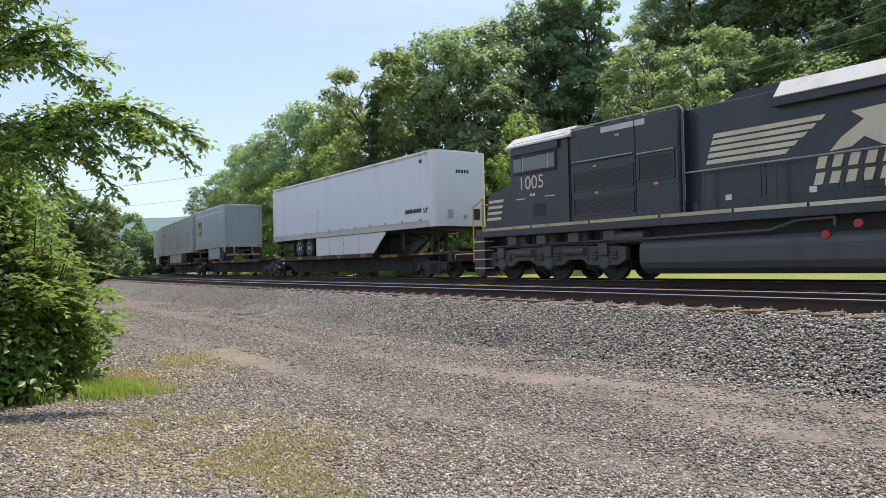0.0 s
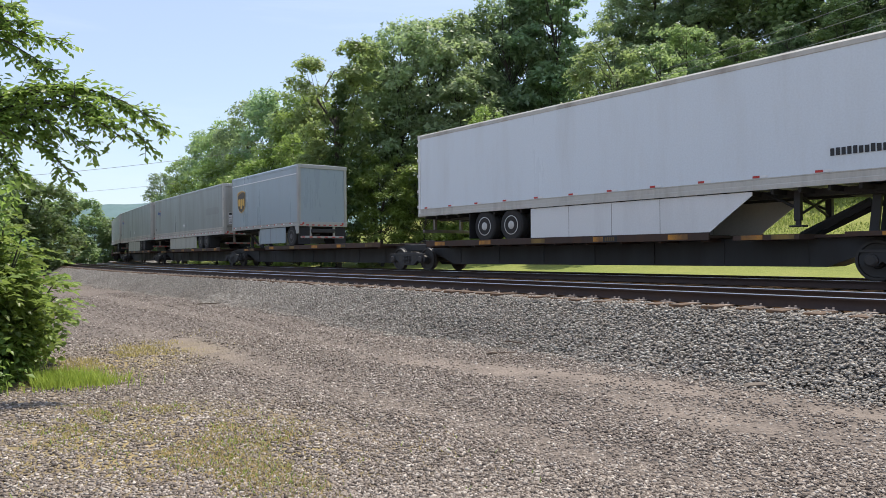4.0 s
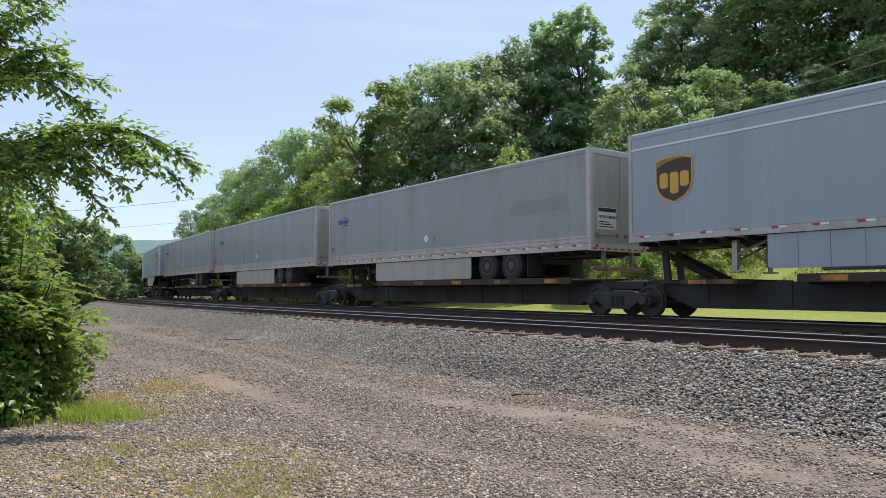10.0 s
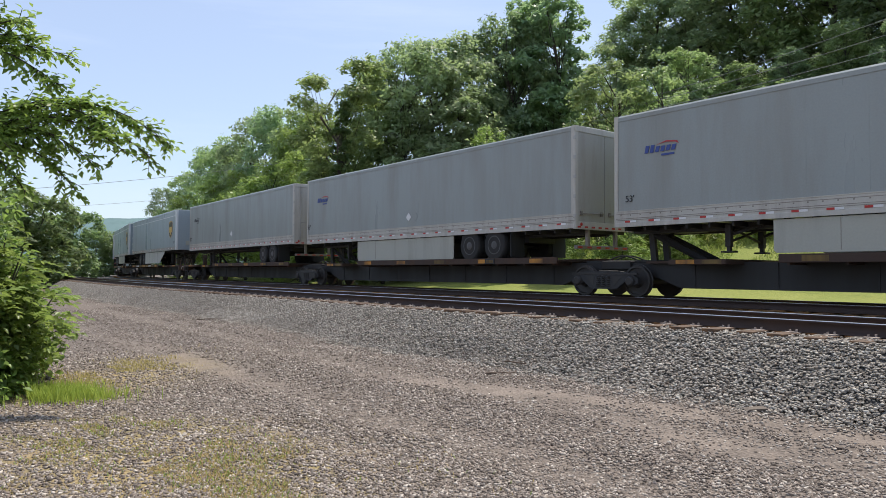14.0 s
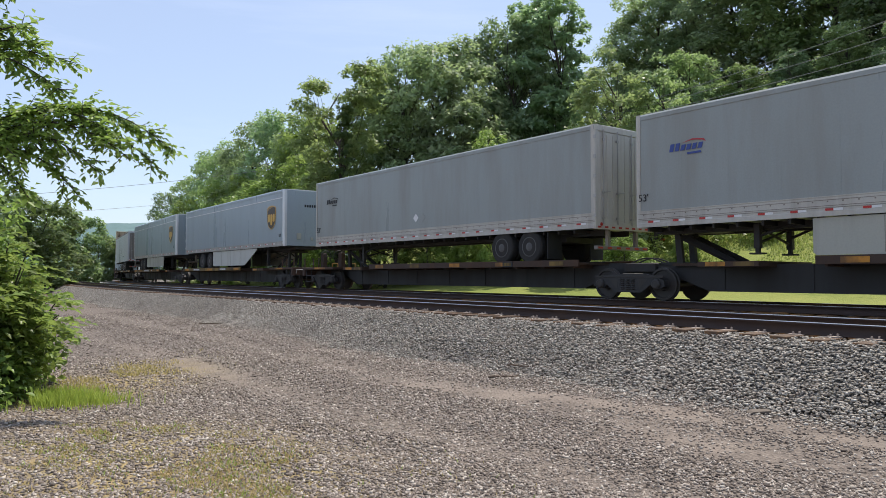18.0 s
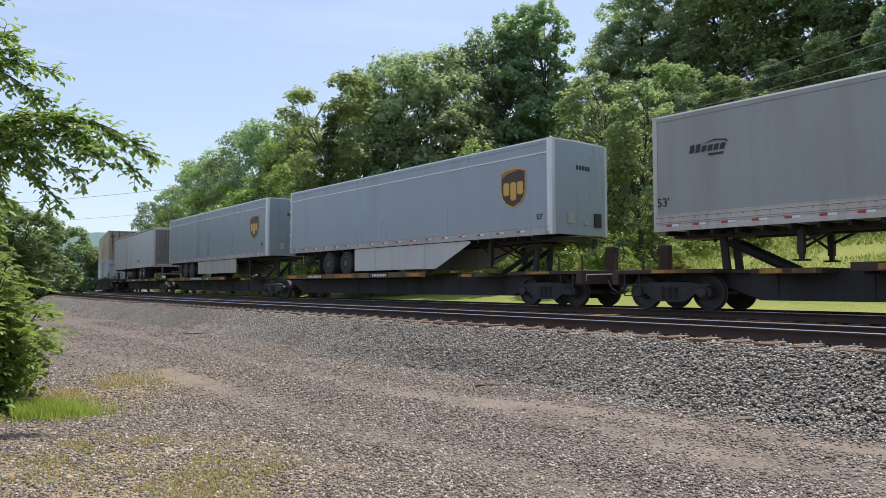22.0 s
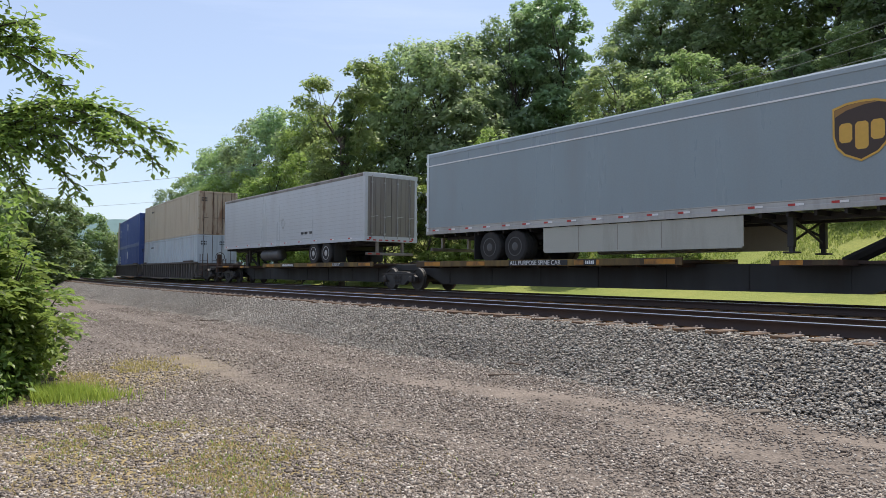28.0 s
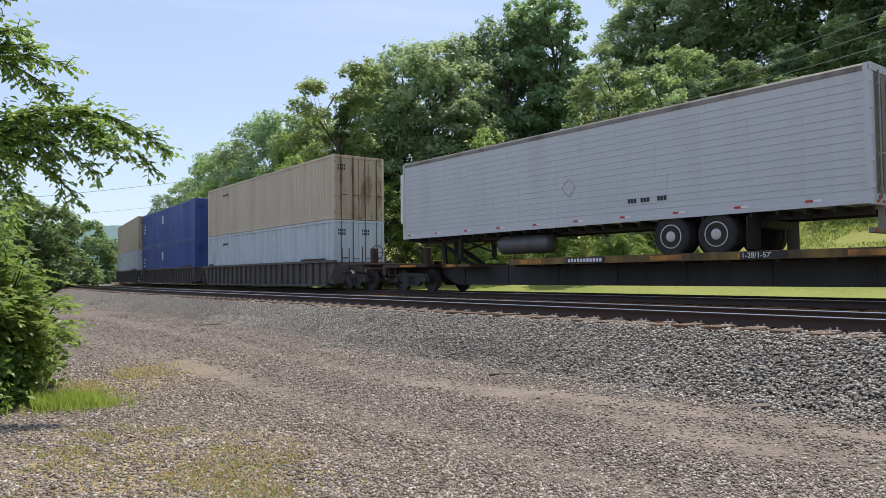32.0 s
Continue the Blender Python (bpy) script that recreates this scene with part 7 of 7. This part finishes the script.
def thicket_bush(x, y, height, radius, seed, label):
    """A rounded bush of oval leaves that reaches down to the ground."""
    rng = np.random.default_rng(seed)
    ob = thing("thicket_bush", label, "shrub", "bushes beside the lot", m=pose(x, y, 0))
    bm = bmesh.new()
    lobes, radii = [], []
    for k in range(22):
        u = (k + rng.uniform()) / 22
        a, r = k * 2.39996, radius * math.sqrt(max(0.05, 1 - u ** 1.6)) * rng.uniform(0.35, 0.95)
        tip = (r * math.cos(a), r * math.sin(a), 0.12 + (height - 0.3) * u)
        lobes.append(tip)
        radii.append(rng.uniform(0.22, 0.42))
        rod(bm, (tip[0] * 0.2, tip[1] * 0.2, 0), tip, 0.018, 0.006, 5)
    part("stem", bm, M["bark"], ob)
    c, o = lobed(lobes, radii, 34, rng, -0.6)
    n = len(c) * 6
    c, o = np.repeat(c, 6, 0) + rng.normal(size=(n, 3)) * 0.08, np.repeat(o, 6, 0)
    d = o * 0.6 + rng.normal(size=(n, 3)) * 0.6 + np.array([0, 0, -0.3])
    d /= np.linalg.norm(d, axis=1)[:, None]
    v, f = leaves_at(c, d, o * 0.6 + np.array([0, 0, 0.8]) + rng.normal(size=(n, 3)) * 0.3, rng.uniform(0.08, 0.15, n), rng, 0.3)
    link_mesh("crown", mesh_np("crown", v, f), M["leaf_near"], ob)


arching_tree()
sumac(-5.56, 9.3, 2.2, 0.82, 24, 12, 21, "dense sumac bush with feathered leaves beside the gravel")
# leaves darkened to paint in the shade of the boughs above
sumac(-6.2, 8.9, 3.0, 1.0, 22, 12, 22, "tall feathered bush in the thicket, shade painted into its leaves", mat="leaf_shade")
sumac(-6.85, 8.2, 2.6, 1.1, 22, 12, 23, "sumac bush with bright green feathered leaves")
sumac(-5.95, 10.7, 1.8, 0.9, 18, 12, 24, "low sumac bush behind the thicket")
# darker leaf colour again stands for the overhanging tree's shade
sumac(-6.9, 9.6, 4.4, 1.2, 26, 14, 26, "tall bush at the thicket's back, leaves painted dark as shaded", mat="leaf_shade")
thicket_bush(-5.62, 8.9, 1.2, 0.62, 41, "rounded green bush at the thicket's foot")
thicket_bush(-6.15, 8.5, 1.6, 0.85, 42, "dense bush of oval leaves beside the gravel")
thicket_bush(-6.4, 9.4, 2.7, 0.95, 43, "tall leafy bush under the arching boughs")
thicket_bush(-5.43, 9.4, 1.5, 0.5, 46, "leafy bush at the edge of the thicket")
thicket_bush(-5.9, 10.0, 1.9, 0.75, 44, "leafy green bush along the verge")
thicket_bush(-6.2, 9.7, 3.3, 1.0, 45, "tall narrow bush under the overhanging tree")


# ---- grass, stones, sticks ----
def blades(name, label, spots, size, mat, seed, lean=0.5, wide=0.006):
    rng = np.random.default_rng(seed)
    n = len(spots)
    a = rng.uniform(0, 2 * math.pi, n)
    h = size * rng.uniform(0.45, 1.25, n)
    d = np.stack([np.cos(a), np.sin(a), np.zeros(n)], 1)
    s = np.stack([-np.sin(a), np.cos(a), np.zeros(n)], 1) * wide
    top = spots + d * (h * lean * rng.uniform(0.2, 1.2, n))[:, None]
    top[:, 2] += h
    mid = (spots + top) / 2
    mid[:, 2] += h * 0.12
    v = np.stack([spots - s, spots + s, mid + s * 0.7, mid - s * 0.7, top], 1).reshape(-1, 3)
    i = np.arange(n)[:, None] * 5
    f = np.concatenate([i + np.array([[0, 1, 2]]), i + np.array([[0, 2, 3]]), i + np.array([[3, 2, 4]])], 1).reshape(-1, 3)
    return tagged(link_mesh(name, mesh_np(name, v, f), M[mat]), label, "grass", kind="stuff")


def on_ground(x, y, dz=-0.01):
    return np.stack([x, y, ground_z(x, y) + dz], 1)


def patchy(cx, cy, rx, ry, n, seed, f=1.6, keep=0.0):
    """Spots in an uneven patch."""
    rng = np.random.default_rng(seed)
    x, y = cx + rng.normal(size=n) * rx, cy + rng.normal(size=n) * ry
    ok = wavy(x, y, f * 2.3, seed) + 0.6 * wavy(x, y, f * 6, seed + 1) > keep
    return x[ok], y[ok]


def lay_grass():
    x, y = patchy(-4.5, 9.15, 0.36, 0.24, 2600, 1, keep=-0.3)
    blades("tall_grass", "bright green grass at the foot of the bushes", on_ground(x, y), 0.17, "tuft_blade", 2, 0.6)
    x, y = patchy(-4.7, 11.2, 0.45, 1.3, 5000, 5, keep=-0.1)
    blades("verge_grass", "thin green grass on the verge", on_ground(x, y), 0.06, "dry_blade", 6, 0.8)
    xs, ys = zip(*[patchy(-2.6, 6.6, 1.0, 0.5, 11000, 3, keep=0.25), patchy(-0.95, 5.25, 0.6, 0.36, 7000, 4, keep=0.2), patchy(-1.8, 5.9, 0.7, 0.4, 7000, 12, keep=0.2), patchy(-3.2, 7.3, 0.6, 0.3, 6000, 13, keep=0.2)])
    x, y = np.concatenate(xs), np.concatenate(ys)
    half = np.arange(len(x)) % 7 < 6
    blades("dry_grass", "sparse dry yellow grass on the gravel", on_ground(x[half], y[half]), 0.036, "dry_blade", 7, 1.3, 0.005)
    blades("short_grass", "sparse short green grass on the gravel", on_ground(x[~half], y[~half]), 0.045, "grass_blade", 8, 1.1, 0.005)
    rng = np.random.default_rng(9)
    s, lat = rng.uniform(-12, 26, 62000), -(10.5 + 13.5 * rng.uniform(size=62000))
    px, py, _ = on_line(s, lat)
    ok = wavy(px, py, 1.1, 3) > -0.6
    px, py, lat = px[ok], py[ok], lat[ok]
    blades("bank_weeds", "rough grass and weeds on the bank", on_ground(px, py), (0.04 + 0.014 * (-lat - 10.5)) * (1 + 0.5 * wavy(px, py, 0.9, 8)), "bank_blade", 10, 1.0, 0.022)


def scatter(name, label, pts, size, mat, seed, flat=0.7, faces=12):
    """Loose angular stones."""
    rng = np.random.default_rng(seed)
    if faces == 12:
        ico = np.array([(i, j, k) for i in (-1, 1) for j in (-1, 1) for k in (-1, 1)]) * 0.72
        tri = np.array([(0, 1, 3), (0, 3, 2), (4, 6, 7), (4, 7, 5), (0, 4, 5), (0, 5, 1), (2, 3, 7), (2, 7, 6), (0, 2, 6), (0, 6, 4), (1, 5, 7), (1, 7, 3)])
    else:
        ico = np.array([(1, 0, 0), (-1, 0, 0), (0, 1, 0), (0, -1, 0), (0, 0, 1), (0, 0, -1)]) * 1.0
        tri = np.array([(0, 2, 4), (2, 1, 4), (1, 3, 4), (3, 0, 4), (2, 0, 5), (1, 2, 5), (3, 1, 5), (0, 3, 5)])
    k_ = len(ico)
    n = len(pts)
    v = ico[None] * rng.uniform(0.6, 1.25, (n, k_, 1)) * rng.uniform(0.7, 1.3, (n, 1, 3))
    q = rng.normal(size=(n, 4))
    q /= np.linalg.norm(q, axis=1)[:, None]
    w, x, y, z = q.T
    R = np.stack([1 - 2 * (y * y + z * z), 2 * (x * y - z * w), 2 * (x * z + y * w), 2 * (x * y + z * w), 1 - 2 * (x * x + z * z), 2 * (y * z - x * w), 2 * (x * z - y * w), 2 * (y * z + x * w), 1 - 2 * (x * x + y * y)], 1).reshape(n, 3, 3)
    v = np.einsum("nij,nkj->nki", R, v) * np.array([1, 1, flat])
    v = v * (size * rng.uniform(0.45, 1.25, n) ** 1.2)[:, None, None] * 0.5 + pts[:, None]
    f = (tri[None] + k_ * np.arange(n)[:, None, None]).reshape(-1, 3)
    return tagged(link_mesh(name, mesh_np(name, v.reshape(-1, 3), f), M[mat]), label, "stones", kind="stuff")


def bed_z(s, lat):
    """Height of the near shoulder of the bed, from the rails' tops."""
    toe = NEAR + 2.7 + toe_wander(s)
    foot = -0.02 + 0.14 * smooth(11 - s, 0, 9) - rail_z(s)
    a = np.interp(lat, [NEAR + 1.2, NEAR + 1.42, NEAR + 2.05], [-0.21, -0.24, -0.6])
    t = np.clip((lat - NEAR - 2.05) / (toe - NEAR - 2.05), 0, 1)
    return a + (foot - a) * t


def lay_stones():
    rng = np.random.default_rng(31)
    for n, s0, s1, faces in ((52000, 0.0, 23.0, 12), (44000, -36.0, 0.0, 8)):
        s = s0 + (s1 - s0) * rng.uniform(size=n) ** (1.0 if s0 == 0 else 0.8)
        pick, u = rng.uniform(size=n), rng.uniform(size=n)
        lat = NEAR + np.where(pick < 0.06, 0.9 + 0.4 * u, 1.28 + (1.42 + toe_wander(s)) * u)
        lat = np.where(pick > 0.95, NEAR + 2.5 + toe_wander(s) + np.abs(rng.normal(size=n)) * 0.25, lat)
        x, y, z = on_line(s, lat)
        z = np.maximum(z + bed_z(s, lat), ground_z(x, y, s, lat)) + rng.uniform(0.006, 0.022, n)
        scatter("ballast_stones", "loose grey angular ballast stones on the slope", np.stack([x, y, z], 1), 0.042 if s0 == 0 else 0.042 + 0.0006 * -s, "ballast_stone", 32, 0.6, faces)
    n = 34000
    s = -30 + 53 * rng.uniform(size=n) ** 0.8
    off = 0.3 * rng.normal(size=n) + 0.25 * rng.normal(size=n) ** 2
    lat = NEAR + 2.55 + toe_wander(s) + off
    x, y, z = on_line(s, lat)
    ok = wavy(x, y, 2.1, 4) + rng.normal(size=n) * 0.5 > np.abs(off) - 0.5
    z = np.maximum(z + bed_z(s, lat) + 0.014, ground_z(x, y, s, lat) + 0.004)
    scatter("strewn_stones", "brown stones strewn along the foot of the ballast", np.stack([x, y, z], 1)[ok], 0.042, "gravel_stone", 33, 0.65, 8)
    n = 108000
    r, a = 4.6 + 11.0 * rng.uniform(size=n) ** 1.5, np.radians(rng.uniform(-37, 38, n))
    x, y = r * np.sin(a), r * np.cos(a)
    s, lat = to_line(x, y)
    dirt = bare_dirt(x, y, s, lat)
    ok = (lat > 8.05) & (rng.uniform(size=n) > np.where(wavy(x, y, 1.3, 7) > -0.3, 1.0, 0.8) * np.clip(dirt * 1.15, 0, 0.97)) & (np.hypot(x + 5.6, y - 9.3) > 1.0)
    scatter("gravel", "loose brown and grey gravel on the lot", on_ground(x[ok], y[ok], 0.003), 0.027 + 0.0017 * r[ok], "gravel_stone", 34, 0.75, 8)
    n = 36000
    r, a = 15.0 + 17.0 * rng.uniform(size=n) ** 1.2, np.radians(rng.uniform(-26, 6, n))
    x, y = r * np.sin(a), r * np.cos(a)
    s, lat = to_line(x, y)
    ok = (lat > 8.4) & (wavy(x, y, 0.9, 2) + rng.normal(size=n) * 0.7 > -0.6)
    scatter("gravel", "loose brown and grey gravel on the far lot", on_ground(x[ok], y[ok], 0.004), 0.05, "gravel_stone", 35, 0.65, 8)


def sticks():
    for x, y, z, L, turn, lab in ((1.37, 11.1, 0.01, 0.5, 8, "grey weathered stick on the dirt"), (1.68, 11.71, 0.1, 0.45, -50, "bent dry stick by the ballast"), (-5.75, 21.9, 0.09, 1.6, 12, "long pale branch by the ballast"), (-5.1, 21.3, 0.07, 0.8, 40, "dead branch by the ballast")):
        ob = thing("stick", lab, "stick", m=pose(x, y, max(z, float(ground_z(np.array([x]), np.array([y]))[0])) + 0.02, 0, 0, turn))
        bm = bmesh.new()
        p = Vector((-L / 2, 0, 0.0))
        for k in range(5):
            q = Vector((-L / 2 + L * (k + 1) / 5, 0.03 * math.sin(2.1 * k), 0.012 * ((k + 1) % 2)))
            rod(bm, p, q, 0.018 - 0.002 * k, 0.016 - 0.002 * k, 6)
            p = q
        rod(bm, (0.0, 0, 0.0), (0.1, 0.09, 0.03), 0.009, 0.005, 5)
        part("branch", bm, M["stick_wood"], ob)
    for x, y, z, L, w, turn in ((3.04, 9.6, 0.02, 0.26, 0.10, 12), (3.68, 9.2, 0.10, 0.38, 0.09, 5), (4.0, 8.17, 0.0, 0.26, 0.13, -8)):
        ob = thing("wood_scrap", "flat grey scrap of broken tie wood on the dirt", "wood scrap", "wood scraps along the ballast", m=pose(x, y, z + 0.035, 3, -4, turn))
        bm = bmesh.new()
        prism(bm, [(-L / 2, -0.012), (L / 2 - 0.05, -0.014), (L / 2, 0.0), (L / 2 - 0.03, 0.012), (-L / 2 + 0.04, 0.010)], -w / 2, w / 2)
        bmesh.ops.bevel(bm, geom=list(bm.edges), offset=0.003, segments=1, affect="EDGES")
        part("slab", bm, M["scrap_wood"], ob)


def cone_():
    x, y, z = polar(19.4, 43.0)
    ob = thing("traffic_cone", "orange traffic cone on the grass", "traffic cone", m=pose(x, y, z))
    bm = bmesh.new()
    lathe(bm, [(0.15, 0.03), (0.12, 0.12), (0.03, 0.68), (0.02, 0.7)], "Z", 16)
    part("body", bm, M["orange_cone"], ob)
    bm = bmesh.new()
    box(bm, -0.19, 0.19, -0.19, 0.19, 0, 0.035, 0.01)
    part("base", bm, M["tyre"], ob)
    bm = bmesh.new()
    lathe(bm, [(0.098, 0.3), (0.102, 0.3), (0.078, 0.43), (0.074, 0.43)], "Z", 16)
    part("collar", bm, M["white_tape"], ob)


def wires():
    for az0, el0, d0, az1, el1, d1, sag in ((40, 18.3, 30.2, 14, 12.5, 45, 0.25), (40, 17.1, 30.9, 14, 12.3, 43.6, 0.25), (40, 16.0, 30.7, 14, 11.9, 41.8, 0.25), (-44, 3.6, 50, -6, 9.4, 62, 0.7), (-44, 3.0, 60, -14, 6.2, 90, 0.7)):
        a, b = [Vector((d * math.sin(radians(az)), d * math.cos(radians(az)), EYE + d * math.tan(radians(el)))) for az, el, d in ((az0, el0, d0), (az1, el1, d1))]
        ob = thing("overhead_wire", "thin dark overhead wire along the hillside", "cable", "overhead wires")
        bm = bmesh.new()
        tube(bm, [a.lerp(b, k / 16) - Vector((0, 0, sag * k / 4 * (1 - k / 16))) for k in range(17)], 0.013, 5)
        part("strand", bm, M["cable"], ob)


def parked_cars():
    for az, d, turn in ((-24.7, 92, 15), (-26.3, 88, 10)):
        x, y, z = polar(az, d)
        ob = thing("parked_car", "white car parked far off beside the line", "car", "cars parked far off", m=pose(x, y, z, 0, 0, turn))
        bm = bmesh.new()
        prism(bm, [(-2.2, 0.35), (2.2, 0.35), (2.25, 0.75), (1.3, 0.92), (0.7, 1.42), (-1.3, 1.45), (-2.0, 1.0), (-2.2, 0.9)], -0.85, 0.85)
        bmesh.ops.bevel(bm, geom=list(bm.edges), offset=0.06, segments=2, affect="EDGES")
        part("body", bm, M["car_white"], ob)
        bm = bmesh.new()
        prism(bm, [(1.15, 0.95), (0.65, 1.36), (-1.2, 1.38), (-1.7, 1.0)], -0.865, 0.865)
        part("window", bm, M["car_glass"], ob)
        for wx in (-1.35, 1.35):
            for wy in (-0.78, 0.78):
                bm = bmesh.new()
                lathe(bm, [(0.18, -0.1), (0.33, -0.1), (0.33, 0.1), (0.18, 0.1)], "Y", 16, (wx, wy, 0.33))
                part("wheel", bm, M["tyre"], ob)


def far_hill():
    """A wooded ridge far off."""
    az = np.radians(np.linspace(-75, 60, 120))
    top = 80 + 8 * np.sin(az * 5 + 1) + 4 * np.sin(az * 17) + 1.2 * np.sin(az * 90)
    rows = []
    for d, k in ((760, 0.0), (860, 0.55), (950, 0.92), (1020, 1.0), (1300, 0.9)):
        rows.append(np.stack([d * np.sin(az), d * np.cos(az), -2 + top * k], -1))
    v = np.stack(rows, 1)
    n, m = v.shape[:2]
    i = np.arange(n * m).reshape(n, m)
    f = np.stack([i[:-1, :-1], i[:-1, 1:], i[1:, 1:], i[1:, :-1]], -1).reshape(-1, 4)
    tagged(link_mesh("backdrop_hill", mesh_np("backdrop_hill", v.reshape(-1, 3), f), M["haze_hill"]), "wooded ridge far behind, haze painted into its colour", "hill", kind="structure")


lay_grass()
lay_stones()
sticks()
cone_()
wires()
parked_cars()
far_hill()


# ---- ties under the rails ----
def ties():
    bed = tagged(new("track_ties"), "weathered wooden ties under the rails", "ties", kind="structure")
    bm = bmesh.new()
    box(bm, -0.115, 0.115, -1.36, 1.33, -0.36, -0.17, 0.012)
    me = bpy.data.meshes.new("tie")
    bm.to_mesh(me)
    bm.free()
    me.materials.append(M["tie_wood"])
    rng = random.Random(5)

    def at(s, lat):
        h = float(np.interp(s, S, _head))
        x, y, z = on_line(s, lat)
        return pose(x, y, z + rng.uniform(-0.012, 0.004), rng.uniform(-0.6, 0.6), 0, math.degrees(h) + rng.uniform(-1.5, 1.5))

    for k in range(170):
        ob = new("tie", me)
        ob.parent = bed
        ob.matrix_basis = at(-61 + 0.5 * k, NEAR + rng.uniform(-0.04, 0.06))
    bm = bmesh.new()
    for k in range(300):
        m = at(-90 + 0.5 * k, 0.0)
        t = bmesh.new()
        box(t, -0.115, 0.115, -1.3, 1.3, -0.36, -0.182)
        t.transform(m)
        tmp = bpy.data.meshes.new("tmp")
        t.to_mesh(tmp)
        t.free()
        bm.from_mesh(tmp)
        bpy.data.meshes.remove(tmp)
    tagged(part("far_ties", bm, M["tie_wood"], bed), kind="stuff")
    bm = bmesh.new()
    for k in range(170):
        s = -61 + 0.5 * k
        h = float(np.interp(s, S, _head))
        for lat in (NEAR + 0.753, NEAR - 0.753):
            x, y, z = on_line(s, lat)
            c, sn = math.cos(h), math.sin(h)
            for dx, dy, dz, a, b, e in ((0, 0, -0.178, 0.09, 0.19, 0.012), (0.04, -0.1, -0.166, 0.011, 0.014, 0.035), (-0.04, -0.12, -0.166, 0.011, 0.014, 0.028), (0.04, 0.1, -0.166, 0.011, 0.014, 0.03)):
                vs = [bm.verts.new((x + (dx + i) * c - (dy + j) * sn, y + (dx + i) * sn + (dy + j) * c, z + dz + g)) for i in (-a, a) for j in (-b, b) for g in (0, e)]
                for q in ((0, 1, 3, 2), (4, 6, 7, 5), (0, 4, 5, 1), (2, 3, 7, 6), (1, 5, 7, 3)):
                    bm.faces.new([vs[i] for i in q])
    tagged(part("tie_plates", bm, M["tie_clip"], bed), kind="stuff")


ties()


def motions():
    """Roll the train along the line, and turn its wheels."""
    times = [0.5 * i for i in range(65)]
    for ob, mid, span in CAR_ROWS:
        rows = []
        for t, d in zip(times, ROLL):
            a, b = on_line(mid + d - span / 2), on_line(mid + d + span / 2)
            rows.append((t, pose((a[0] + b[0]) / 2, (a[1] + b[1]) / 2, (a[2] + b[2]) / 2, 0, 0, math.degrees(math.atan2(b[1] - a[1], b[0] - a[0])))))
        walk(ob, rows)
    for ob, x, r in WHEEL_ROWS:
        walk(ob, [(0.1 * i, pose(x, 0, r, 0, math.degrees(np.interp(0.1 * i, times, ROLL) / r) % 360, 0)) for i in range(321)])


motions()
